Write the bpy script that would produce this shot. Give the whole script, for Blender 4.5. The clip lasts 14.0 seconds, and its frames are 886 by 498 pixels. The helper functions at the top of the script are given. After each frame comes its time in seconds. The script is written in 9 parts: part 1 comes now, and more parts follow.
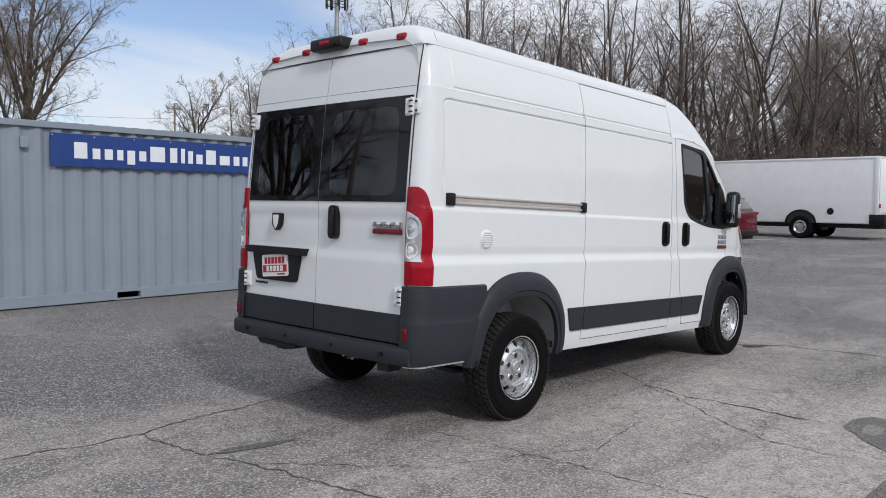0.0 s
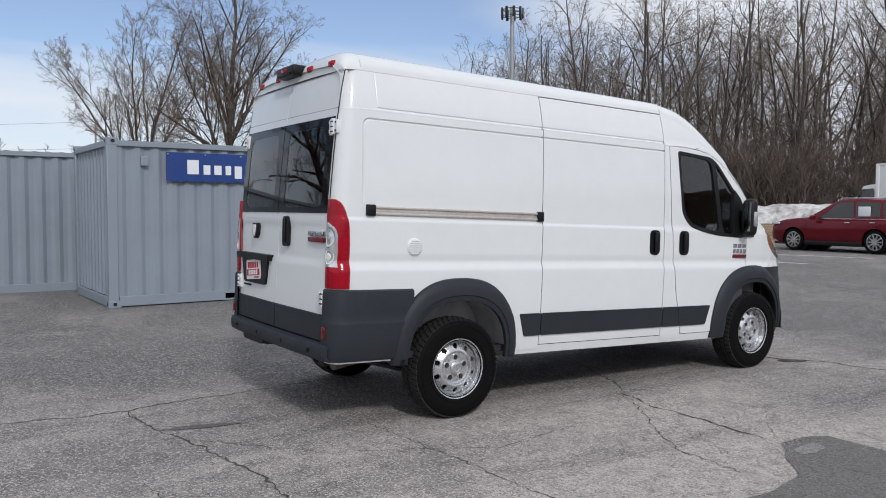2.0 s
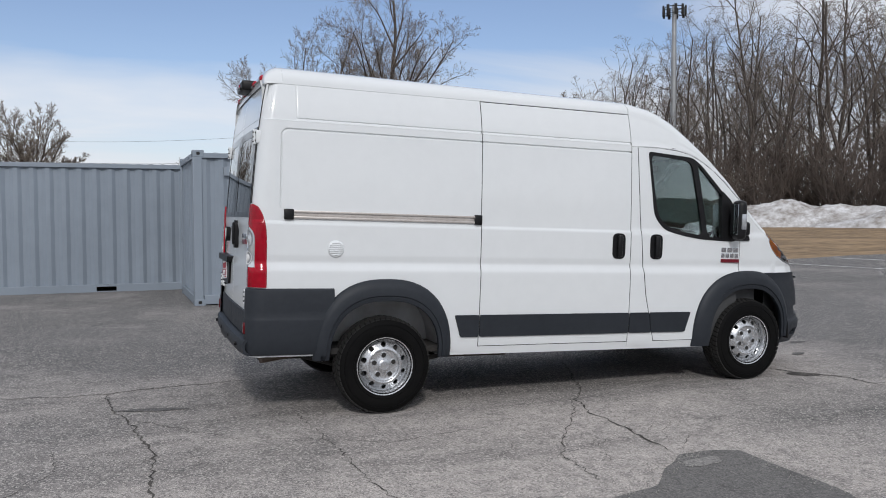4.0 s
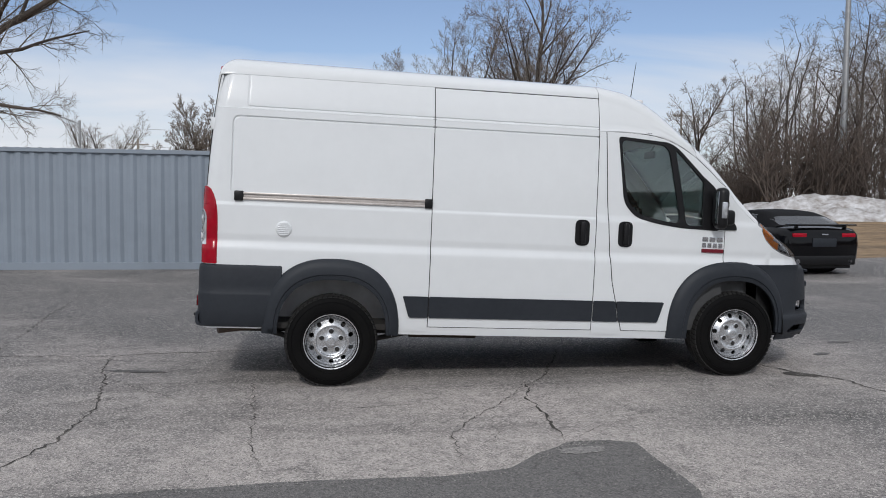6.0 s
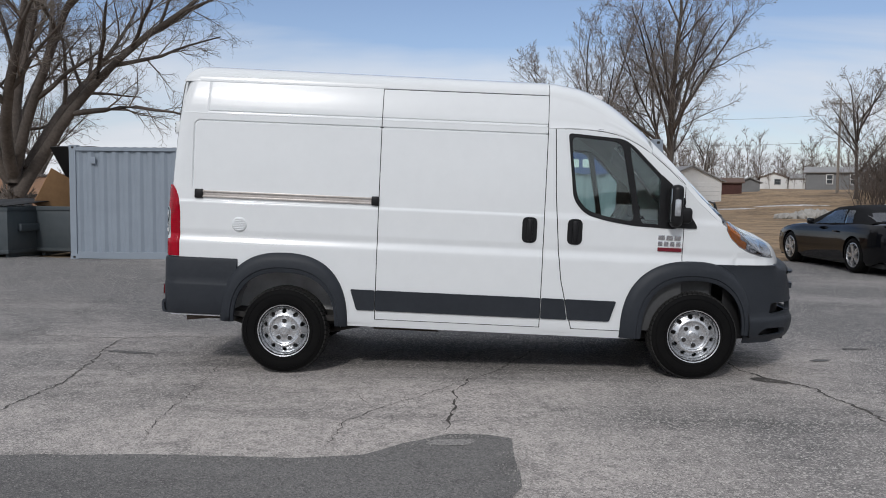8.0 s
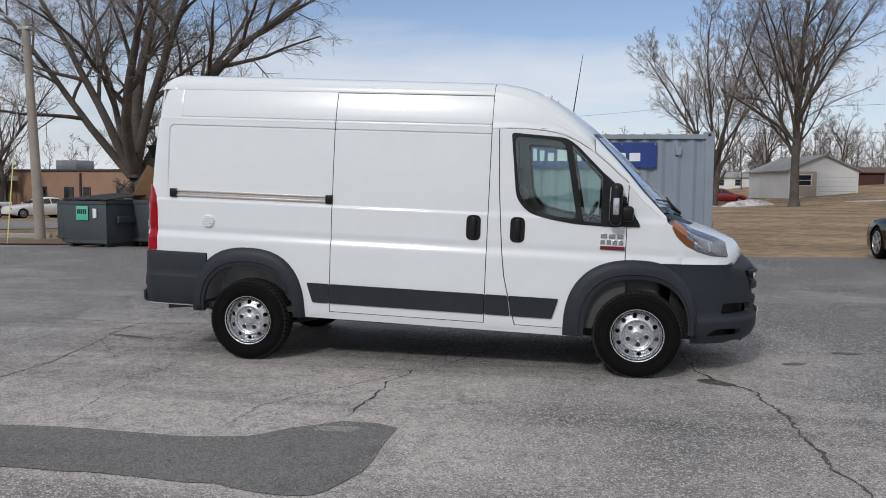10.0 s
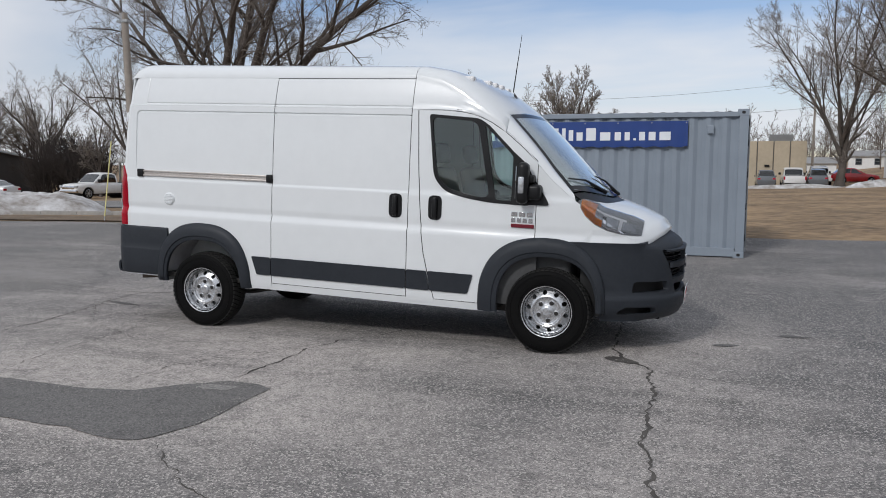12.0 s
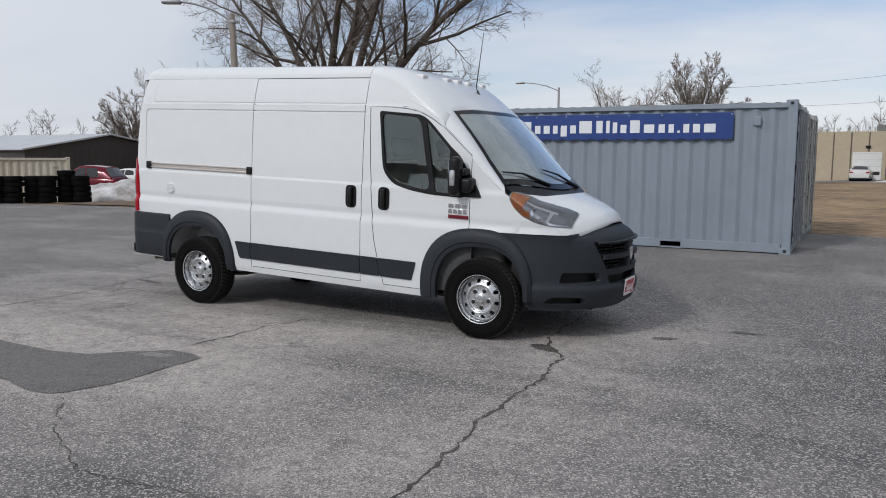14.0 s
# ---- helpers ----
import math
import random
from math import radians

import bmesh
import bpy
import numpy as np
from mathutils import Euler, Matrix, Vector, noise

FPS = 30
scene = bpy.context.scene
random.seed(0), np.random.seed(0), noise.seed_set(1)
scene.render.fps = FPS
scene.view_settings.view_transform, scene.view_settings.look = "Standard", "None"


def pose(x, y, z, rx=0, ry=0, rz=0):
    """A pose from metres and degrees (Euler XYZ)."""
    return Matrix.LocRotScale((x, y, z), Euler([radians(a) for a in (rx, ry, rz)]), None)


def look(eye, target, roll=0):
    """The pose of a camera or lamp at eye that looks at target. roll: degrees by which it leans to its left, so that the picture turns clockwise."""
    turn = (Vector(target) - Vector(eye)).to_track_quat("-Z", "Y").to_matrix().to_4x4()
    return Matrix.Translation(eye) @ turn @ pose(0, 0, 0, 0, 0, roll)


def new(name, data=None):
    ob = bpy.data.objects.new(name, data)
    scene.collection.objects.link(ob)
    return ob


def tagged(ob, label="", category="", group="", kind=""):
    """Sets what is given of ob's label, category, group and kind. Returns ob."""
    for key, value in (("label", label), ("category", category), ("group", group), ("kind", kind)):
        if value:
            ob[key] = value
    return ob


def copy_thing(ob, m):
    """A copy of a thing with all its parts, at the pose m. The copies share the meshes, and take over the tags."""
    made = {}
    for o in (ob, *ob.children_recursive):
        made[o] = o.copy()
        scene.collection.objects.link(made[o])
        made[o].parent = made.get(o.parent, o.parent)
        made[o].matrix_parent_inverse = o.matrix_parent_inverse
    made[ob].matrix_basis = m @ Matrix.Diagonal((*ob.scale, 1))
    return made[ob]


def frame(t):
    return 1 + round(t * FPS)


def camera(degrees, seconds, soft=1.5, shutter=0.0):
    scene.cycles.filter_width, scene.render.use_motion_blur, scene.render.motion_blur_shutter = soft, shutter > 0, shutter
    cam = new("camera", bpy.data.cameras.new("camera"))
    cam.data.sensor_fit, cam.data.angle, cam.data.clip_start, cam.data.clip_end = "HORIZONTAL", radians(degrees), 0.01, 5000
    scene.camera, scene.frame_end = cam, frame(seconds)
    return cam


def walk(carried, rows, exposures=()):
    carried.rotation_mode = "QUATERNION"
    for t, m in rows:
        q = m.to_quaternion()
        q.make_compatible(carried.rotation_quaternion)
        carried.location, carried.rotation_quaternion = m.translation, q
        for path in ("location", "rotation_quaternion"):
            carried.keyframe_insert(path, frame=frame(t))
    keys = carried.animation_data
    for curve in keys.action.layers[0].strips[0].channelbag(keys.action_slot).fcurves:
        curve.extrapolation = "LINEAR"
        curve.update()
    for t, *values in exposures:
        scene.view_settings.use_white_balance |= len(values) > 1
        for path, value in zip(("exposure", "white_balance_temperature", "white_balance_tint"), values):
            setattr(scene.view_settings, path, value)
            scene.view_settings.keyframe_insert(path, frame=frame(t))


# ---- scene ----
cam = camera(57.9, 14.0, 0.95)
PATH = [
    (0, (-4.368, -4.295, 1.497), (-2.906, -2.936, 1.38), 0.6),
    (0.5, (-4.148, -4.692, 1.492), (-2.774, -3.243, 1.377), 0.6),
    (1, (-3.926, -5.075, 1.522), (-2.644, -3.545, 1.407), 0.5),
    (1.5, (-3.584, -5.398, 1.535), (-2.395, -3.793, 1.427), 0.4),
    (2, (-3.28, -5.739, 1.531), (-2.181, -4.071, 1.429), 0.2),
    (2.5, (-2.924, -6.012, 1.538), (-1.913, -4.289, 1.438), 0.1),
    (2.7, (-2.745, -6.116, 1.541), (-1.772, -4.372, 1.443), -0.0),
    (5, (-0.969, -7.089, 1.488), (-0.456, -5.158, 1.392), 0.2),
    (5.5, (-0.539, -7.198, 1.484), (-0.12, -5.245, 1.377), 0.4),
    (6, (-0.156, -7.342, 1.478), (0.168, -5.371, 1.362), 0.6),
    (6.5, (0.246, -7.456, 1.503), (0.477, -5.473, 1.378), 0.7),
    (7, (0.68, -7.472, 1.508), (0.819, -5.482, 1.375), 0.7),
    (7.5, (1.105, -7.562, 1.497), (1.151, -5.568, 1.362), 0.7),
    (8, (1.499, -7.653, 1.524), (1.453, -5.658, 1.389), 0.6),
    (8.2, (1.671, -7.686, 1.526), (1.589, -5.692, 1.389), 0.6),
    (10.3, (3.31, -7.74, 1.604), (2.906, -5.788, 1.439), 0.4),
    (10.5, (3.489, -7.742, 1.601), (3.058, -5.797, 1.431), 0.4),
    (11, (3.914, -7.711, 1.622), (3.414, -5.784, 1.435), 0.3),
    (11.5, (4.394, -7.611, 1.607), (3.814, -5.707, 1.408), 0.2),
    (12, (4.846, -7.588, 1.599), (4.187, -5.712, 1.391), 0.2),
    (12.5, (5.257, -7.552, 1.619), (4.522, -5.704, 1.405), 0.2),
    (13, (5.704, -7.446, 1.618), (4.894, -5.631, 1.397), 0.3),
    (13.5, (6.145, -7.357, 1.622), (5.258, -5.579, 1.394), 0.2),
    (14, (6.587, -7.269, 1.633), (5.622, -5.533, 1.401), 0.3),
]
walk(cam, [(t, look(eye, target, roll)) for t, eye, target, roll in PATH], [(0, 0.06, 6340, 10.5), (2.5, 0.0, 6340, 10.5), (5, -0.09, 6340, 10.5), (8, -0.12, 6340, 10.5), (14, -0.13, 6340, 10.5)])

# ---- world and sun ----
SUN = Vector((-0.224, -0.775, 0.59)).normalized()
world = bpy.data.worlds.new("sky")
scene.world = world
world.use_nodes = True
wt = world.node_tree
wt.nodes.clear()


def node(tree, kind, **sets):
    n = tree.nodes.new(kind)
    for k, v in sets.items():
        if k in n.inputs:
            n.inputs[k].default_value = v
    return n


def math_node(tree, op, a, b=None, clamp=False):
    n = tree.nodes.new("ShaderNodeMath")
    n.operation, n.use_clamp = op, clamp
    for i, v in enumerate((a, b)):
        if v is None:
            continue
        if isinstance(v, (int, float)):
            n.inputs[i].default_value = v
        else:
            tree.links.new(v, n.inputs[i])
    return n.outputs[0]


def ramp(tree, fac, stops):
    n = tree.nodes.new("ShaderNodeValToRGB")
    els = n.color_ramp.elements
    while len(els) < len(stops):
        els.new(0.5)
    for e, (p, c) in zip(els, stops):
        e.position = p
        e.color = (*c, 1) if isinstance(c, tuple) else (c, c, c, 1)
    tree.links.new(fac, n.inputs[0])
    return n.outputs[0]


def mix_col(tree, fac, a, b, blend="MIX"):
    n = tree.nodes.new("ShaderNodeMix")
    n.data_type, n.blend_type = "RGBA", blend
    for s, v in ((n.inputs[0], fac), (n.inputs[6], a), (n.inputs[7], b)):
        if isinstance(v, (int, float)):
            s.default_value = v
        elif isinstance(v, tuple):
            s.default_value = (*v, 1)
        else:
            tree.links.new(v, s)
    return n.outputs[2]


sky = wt.nodes.new("ShaderNodeTexSky")
sky.sky_type, sky.sun_disc = "NISHITA", False
sky.sun_elevation = math.asin(SUN.z)
sky.sun_rotation = math.atan2(SUN.x, SUN.y)
sky.air_density, sky.dust_density, sky.ozone_density = 1.0, 0.2, 2.0
co = wt.nodes.new("ShaderNodeTexCoord")
sep = wt.nodes.new("ShaderNodeSeparateXYZ")
wt.links.new(co.outputs["Generated"], sep.inputs[0])
zz = math_node(wt, "ADD", math_node(wt, "MAXIMUM", sep.outputs[2], 0.0), 0.22)
com = wt.nodes.new("ShaderNodeCombineXYZ")
wt.links.new(math_node(wt, "DIVIDE", sep.outputs[0], zz), com.inputs[0])
wt.links.new(math_node(wt, "DIVIDE", sep.outputs[1], zz), com.inputs[1])
stretch = wt.nodes.new("ShaderNodeMapping")
stretch.inputs["Rotation"].default_value = (0, 0, radians(-32))
stretch.inputs["Scale"].default_value = (0.55, 1.5, 1)
wt.links.new(com.outputs[0], stretch.inputs[0])
cirrus = node(wt, "ShaderNodeTexNoise", Scale=0.62, Detail=6.0, Roughness=0.50, Distortion=0.5)
wt.links.new(stretch.outputs[0], cirrus.inputs["Vector"])
# the veil is thinnest to the north of the lot
veil = math_node(wt, "MULTIPLY", math_node(wt, "SUBTRACT", 0.80, sep.outputs[1]), 0.62)
# and thicker towards the horizon and overhead
low_sky = math_node(wt, "MULTIPLY", math_node(wt, "SUBTRACT", 0.20, sep.outputs[2]), 1.6)
high_sky = math_node(wt, "MULTIPLY", math_node(wt, "SUBTRACT", sep.outputs[2], 0.38), 0.8)
veil = math_node(wt, "ADD", veil, math_node(wt, "MULTIPLY", math_node(wt, "ABSOLUTE", sep.outputs[0]), 0.30))
veil = math_node(wt, "ADD", veil, math_node(wt, "MAXIMUM", math_node(wt, "MAXIMUM", low_sky, high_sky), 0.0))
streaks = math_node(wt, "ADD", math_node(wt, "MULTIPLY", ramp(wt, cirrus.outputs[0], [(0.36, 0.0), (0.62, 1.0)]), 0.62), 0.17)
cover = math_node(wt, "ADD", streaks, veil)
cover = ramp(wt, cover, [(0.40, 0.10), (0.62, 0.55), (0.85, 0.93)])
cloud_tone = ramp(wt, cirrus.outputs[0], [(0.3, (6.1, 6.4, 7.0)), (0.7, (8.2, 8.4, 8.7))])
sky_mix = mix_col(wt, cover, mix_col(wt, 1.0, sky.outputs[0], (0.965, 0.95, 1.025), "MULTIPLY"), cloud_tone)
background = wt.nodes.new("ShaderNodeBackground")
background.inputs[1].default_value = 0.105
wt.links.new(sky_mix, background.inputs[0])
world_out = wt.nodes.new("ShaderNodeOutputWorld")
wt.links.new(background.outputs[0], world_out.inputs[0])

sun = new("sun", bpy.data.lights.new("sun", "SUN"))
sun.data.energy, sun.data.angle, sun.data.color = 1.66, radians(6), (1.0, 0.97, 0.93)
sun.matrix_world = look(SUN * 60, (0, 0, 0))
scene.view_settings.exposure = 0.0


# ---- materials ----
def mat(name, base, rough=0.6, metal=0.0, base2=None, scale=4.0, coarse=0.4, bump=0.0, bump_scale=60.0, coat=0.0, spec=0.5, rough_var=0.08, per_object=0.0):
    """A painted or natural surface whose colour and gloss vary at two scales."""
    m = bpy.data.materials.new(name)
    m.use_nodes = True
    t = m.node_tree
    p = t.nodes["Principled BSDF"]
    base2 = base2 or tuple(c * 0.86 for c in base)
    tc = t.nodes.new("ShaderNodeTexCoord")
    n1 = node(t, "ShaderNodeTexNoise", Scale=scale, Detail=6.0, Roughness=0.6)
    n2 = node(t, "ShaderNodeTexNoise", Scale=coarse, Detail=3.0, Roughness=0.5)
    for n in (n1, n2):
        t.links.new(tc.outputs["Object"], n.inputs["Vector"])
    both = math_node(t, "MULTIPLY", math_node(t, "ADD", n1.outputs[0], n2.outputs[0]), 0.5)
    f = ramp(t, both, [(0.36, 0.0), (0.64, 1.0)])
    colour = mix_col(t, f, base, base2)
    if per_object:
        oi = t.nodes.new("ShaderNodeObjectInfo")
        v = math_node(t, "ADD", math_node(t, "MULTIPLY", oi.outputs["Random"], per_object), 1 - per_object / 2)
        hsv = t.nodes.new("ShaderNodeHueSaturation")
        t.links.new(v, hsv.inputs["Value"])
        t.links.new(colour, hsv.inputs["Color"])
        colour = hsv.outputs[0]
    t.links.new(colour, p.inputs["Base Color"])
    r = math_node(t, "ADD", math_node(t, "MULTIPLY", n1.outputs[0], rough_var * 2), rough - rough_var, True)
    t.links.new(r, p.inputs["Roughness"])
    p.inputs["Metallic"].default_value = metal
    p.inputs["Coat Weight"].default_value = coat
    p.inputs["Coat Roughness"].default_value = 0.05
    p.inputs["Specular IOR Level"].default_value = spec
    if bump:
        n3 = node(t, "ShaderNodeTexNoise", Scale=bump_scale, Detail=4.0, Roughness=0.6)
        t.links.new(tc.outputs["Object"], n3.inputs["Vector"])
        b = node(t, "ShaderNodeBump", Strength=1.0, Distance=bump)
        t.links.new(n3.outputs[0], b.inputs["Height"])
        t.links.new(b.outputs[0], p.inputs["Normal"])
    return m


def glass(name, tint, clear=0.6, rough=0.01, boost=1.8, sky_veil=0.0):
    """A tinted pane: a mirror-like coat, its reflection boosted, over a see-through sheet."""
    m = bpy.data.materials.new(name)
    m.use_nodes = True
    t = m.node_tree
    t.nodes.clear()
    fr = node(t, "ShaderNodeFresnel", IOR=1.5)
    g = node(t, "ShaderNodeBsdfGlossy", Roughness=rough)
    g.inputs["Color"].default_value = (1, 1, 1, 1)
    tr = t.nodes.new("ShaderNodeBsdfTransparent")
    tr.inputs[0].default_value = (*[c * clear for c in tint], 1)
    mx = t.nodes.new("ShaderNodeMixShader")
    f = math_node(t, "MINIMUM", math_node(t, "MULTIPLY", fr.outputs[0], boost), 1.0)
    t.links.new(f, mx.inputs[0])
    t.links.new(tr.outputs[0], mx.inputs[1])
    t.links.new(g.outputs[0], mx.inputs[2])
    out = t.nodes.new("ShaderNodeOutputMaterial")
    # pale diffuse film that paints a bright sky reflection into the pane
    veil_mix = t.nodes.new("ShaderNodeMixShader")
    veil_tone = t.nodes.new("ShaderNodeBsdfDiffuse")
    veil_tone.inputs[0].default_value = (0.52, 0.60, 0.60, 1)
    spread = node(t, "ShaderNodeTexNoise", Scale=3.0, Detail=4.0)
    t.links.new(ramp(t, spread.outputs[0], [(0.3, sky_veil * 0.7), (0.7, sky_veil * 1.3)]), veil_mix.inputs[0])
    t.links.new(mx.outputs[0], veil_mix.inputs[1])
    t.links.new(veil_tone.outputs[0], veil_mix.inputs[2])
    t.links.new(veil_mix.outputs[0], out.inputs[0])
    return m


M_WHITE = mat("white_paint", (0.735, 0.755, 0.765), 0.24, 0, (0.705, 0.725, 0.735), 9, 0.7, coat=0.6, spec=0.25, rough_var=0.03)
M_WHITE2 = mat("white_truck_paint", (0.78, 0.79, 0.80), 0.42, 0, (0.70, 0.71, 0.72), 3, 0.5)
M_CLAD = mat("grey_plastic_cladding", (0.0190, 0.0225, 0.0285), 0.52, 0, (0.027, 0.031, 0.038), 22, 1.6, bump=0.0006, bump_scale=500, spec=0.26, rough_var=0.12)
M_BLACK = mat("black_plastic", (0.006, 0.006, 0.007), 0.40, 0, (0.010, 0.010, 0.011), 20, 2, bump=0.0004, bump_scale=400, spec=0.28)
M_SEAL = mat("black_rubber_seal", (0.008, 0.008, 0.009), 0.6, 0, (0.014, 0.014, 0.014), 20, 2)
M_FRIT = mat("black_gloss_border", (0.003, 0.003, 0.004), 0.05, 0, (0.005, 0.005, 0.006), 20, 2, spec=0.30, rough_var=0.01)
M_TYRE = mat("tyre_rubber", (0.0045, 0.0045, 0.005), 0.62, 0, (0.008, 0.0078, 0.0075), 9, 1.5, bump=0.001, bump_scale=160, spec=0.06)
M_STEEL = mat("silver_steel_wheel", (0.70, 0.71, 0.72), 0.27, 0.8, (0.50, 0.51, 0.53), 16, 2.5, bump=0.0035, bump_scale=20)
M_CHROME = mat("chrome", (0.75, 0.76, 0.78), 0.10, 1.0, (0.62, 0.63, 0.66), 20, 3, rough_var=0.04)
M_ALU = mat("brushed_aluminium_rail", (0.62, 0.58, 0.55), 0.38, 0.35, (0.48, 0.44, 0.41), 25, 2)
M_TREAD = mat("dusty_tread_rubber", (0.017, 0.017, 0.0175), 0.8, 0, (0.034, 0.033, 0.031), 14, 2, spec=0.15)
M_RED = mat("red_lens", (0.39, 0.003, 0.018), 0.12, 0, (0.28, 0.002, 0.012), 30, 4, spec=0.35, rough_var=0.02)
M_DARKRED = mat("dark_red_reflector", (0.11, 0.002, 0.006), 0.15, 0, (0.08, 0.001, 0.004), 60, 8, coat=0.4, spec=0.3)
M_ORANGE = mat("amber_lens", (0.78, 0.27, 0.03), 0.14, 0, (0.50, 0.13, 0.015), 30, 4, coat=0.7, rough_var=0.02)
M_LENS = mat("clear_lamp_lens", (0.74, 0.76, 0.78), 0.10, 0.55, (0.30, 0.32, 0.35), 22, 4, coat=1.0, rough_var=0.03)
M_LAMPDARK = mat("lamp_bowl", (0.40, 0.41, 0.42), 0.22, 0.4, (0.20, 0.205, 0.21), 18, 4, coat=0.6)
M_LINER = mat("grey_lining", (0.60, 0.61, 0.61), 0.75, 0, (0.50, 0.51, 0.51), 6, 0.8)
M_WELL = mat("wheel_well_liner", (0.62, 0.63, 0.64), 0.85, 0, (0.38, 0.38, 0.38), 5, 1.5)
M_UNDER = mat("underbody_metal", (0.020, 0.020, 0.021), 0.8, 0.1, (0.032, 0.029, 0.026), 8, 1.2)
M_RUST = mat("rusty_steel", (0.16, 0.13, 0.11), 0.7, 0.4, (0.09, 0.065, 0.05), 14, 2)
M_SEAT = mat("dark_seat_cloth", (0.060, 0.062, 0.064), 0.9, 0, (0.085, 0.087, 0.09), 40, 3, bump=0.001, bump_scale=300)
M_DASH = mat("dark_dash_plastic", (0.060, 0.061, 0.063), 0.65, 0, (0.045, 0.046, 0.047), 30, 3)
M_TINT = glass("privacy_glass", (0.50, 0.62, 0.62), 0.80, boost=1.15)
M_GLASS = glass("green_car_glass", (0.90, 0.98, 0.95), 0.99, boost=1.5)
M_BADGE = mat("dark_red_badge", (0.16, 0.006, 0.018), 0.3, 0, (0.12, 0.004, 0.012), 20, 3)
M_MIRROR = mat("mirror_glass", (0.30, 0.32, 0.33), 0.05, 1.0, (0.26, 0.28, 0.29), 4, 1, rough_var=0.01)
# reflection boosted, and a pale veil painted in for the reflected sky
M_WIND = glass("windscreen_glass", (0.90, 0.98, 0.97), 0.98, boost=2.9, sky_veil=0.22)
M_COVER = glass("clear_lens_cover", (0.97, 0.98, 1.0), 0.97, boost=1.6)
M_GREYLENS = mat("grey_lamp_lens", (0.42, 0.43, 0.45), 0.16, 0.3, (0.30, 0.31, 0.33), 22, 4, coat=1.0, rough_var=0.03)
M_PLATE = mat("white_plate", (0.78, 0.77, 0.77), 0.35, 0, (0.70, 0.69, 0.69), 20, 3)
M_REDPRINT = mat("red_print", (0.42, 0.014, 0.032), 0.4, 0, (0.35, 0.011, 0.026), 20, 3)
M_CONT = mat("grey_container_paint", (0.255, 0.296, 0.346), 0.46, 0, (0.222, 0.258, 0.302), 2.2, 0.35, bump=0.0012, bump_scale=9)
M_CONT_TOP = mat("weathered_container_roof", (0.20, 0.215, 0.23), 0.65, 0, (0.13, 0.125, 0.12), 5, 0.6)
M_CONT_DOOR = mat("chalky_door_paint", (0.50, 0.50, 0.47), 0.6, 0, (0.30, 0.31, 0.31), 5, 0.8, bump=0.001, bump_scale=12)
M_BANNER = mat("blue_vinyl", (0.012, 0.046, 0.215), 0.42, 0, (0.010, 0.040, 0.185), 3, 0.7)
M_PRINT = mat("white_print", (0.78, 0.80, 0.83), 0.5, 0, (0.72, 0.74, 0.77), 10, 2)
M_GALV = mat("galvanised_steel", (0.42, 0.43, 0.44), 0.48, 0.7, (0.30, 0.31, 0.32), 16, 1.5)
M_BARK = mat("grey_brown_bark", (0.120, 0.100, 0.086), 0.9, 0, (0.060, 0.050, 0.043), 9, 1.0, bump=0.012, bump_scale=16)
M_TWIG = mat("bare_twigs", (0.235, 0.200, 0.172), 0.9, 0, (0.145, 0.122, 0.105), 1.2, 0.3)
M_TWIG_FAR = mat("far_grey_brown_twigs", (0.155, 0.122, 0.100), 0.92, 0, (0.090, 0.070, 0.058), 1.2, 0.3)
M_TWIG_RED = mat("reddish_brush_twigs", (0.150, 0.118, 0.098), 0.92, 0, (0.070, 0.055, 0.048), 1.2, 0.3)
M_SNOW = mat("old_dirty_snow", (0.68, 0.68, 0.69), 0.72, 0, (0.22, 0.19, 0.165), 2.6, 0.8, bump=0.03, bump_scale=6)
M_CONCRETE = mat("concrete", (0.36, 0.345, 0.32), 0.85, 0, (0.26, 0.25, 0.235), 4, 0.5, bump=0.003, bump_scale=30)


# ---- mesh helpers ----
def part(name, bm, material, parent=None, label="", smooth=30.0, xf=None):
    """Link a bmesh as one mesh object, under parent if one is given."""
    if xf is not None:
        bm.transform(xf)
    bmesh.ops.recalc_face_normals(bm, faces=bm.faces)
    me = bpy.data.meshes.new(name)
    bm.to_mesh(me)
    bm.free()
    mats = material if isinstance(material, (list, tuple)) else [material]
    for m in mats:
        me.materials.append(m)
    if smooth:
        me.shade_smooth()
        me.set_sharp_from_angle(angle=radians(smooth))
    ob = new(name, me)
    if parent is not None:
        ob.parent = parent
    if label:
        ob["label"] = label
    return ob


def thing(name, label, category, at=None, group="", kind=""):
    ob = new(name)
    if at is not None:
        ob.matrix_world = at
    return tagged(ob, label, category, group, kind)


def box(bm, x0, x1, y0, y1, z0, z1, bevel=0.0, m=None, seg=2):
    """A box, its edges rounded, turned by m if given."""
    r = bmesh.ops.create_cube(bm, size=1.0, matrix=Matrix.Translation(((x0 + x1) / 2, (y0 + y1) / 2, (z0 + z1) / 2)) @ Matrix.Diagonal((abs(x1 - x0), abs(y1 - y0), abs(z1 - z0), 1)))
    vs = r["verts"]
    if bevel:
        es = list({e for v in vs for e in v.link_edges})
        b = bmesh.ops.bevel(bm, geom=es, offset=bevel, segments=seg, affect="EDGES", profile=0.5)
        vs = list({v for f in b["faces"] for v in f.verts} | {v for v in vs if v.is_valid})
    if m is not None:
        bmesh.ops.transform(bm, matrix=m, verts=vs)
    return bm


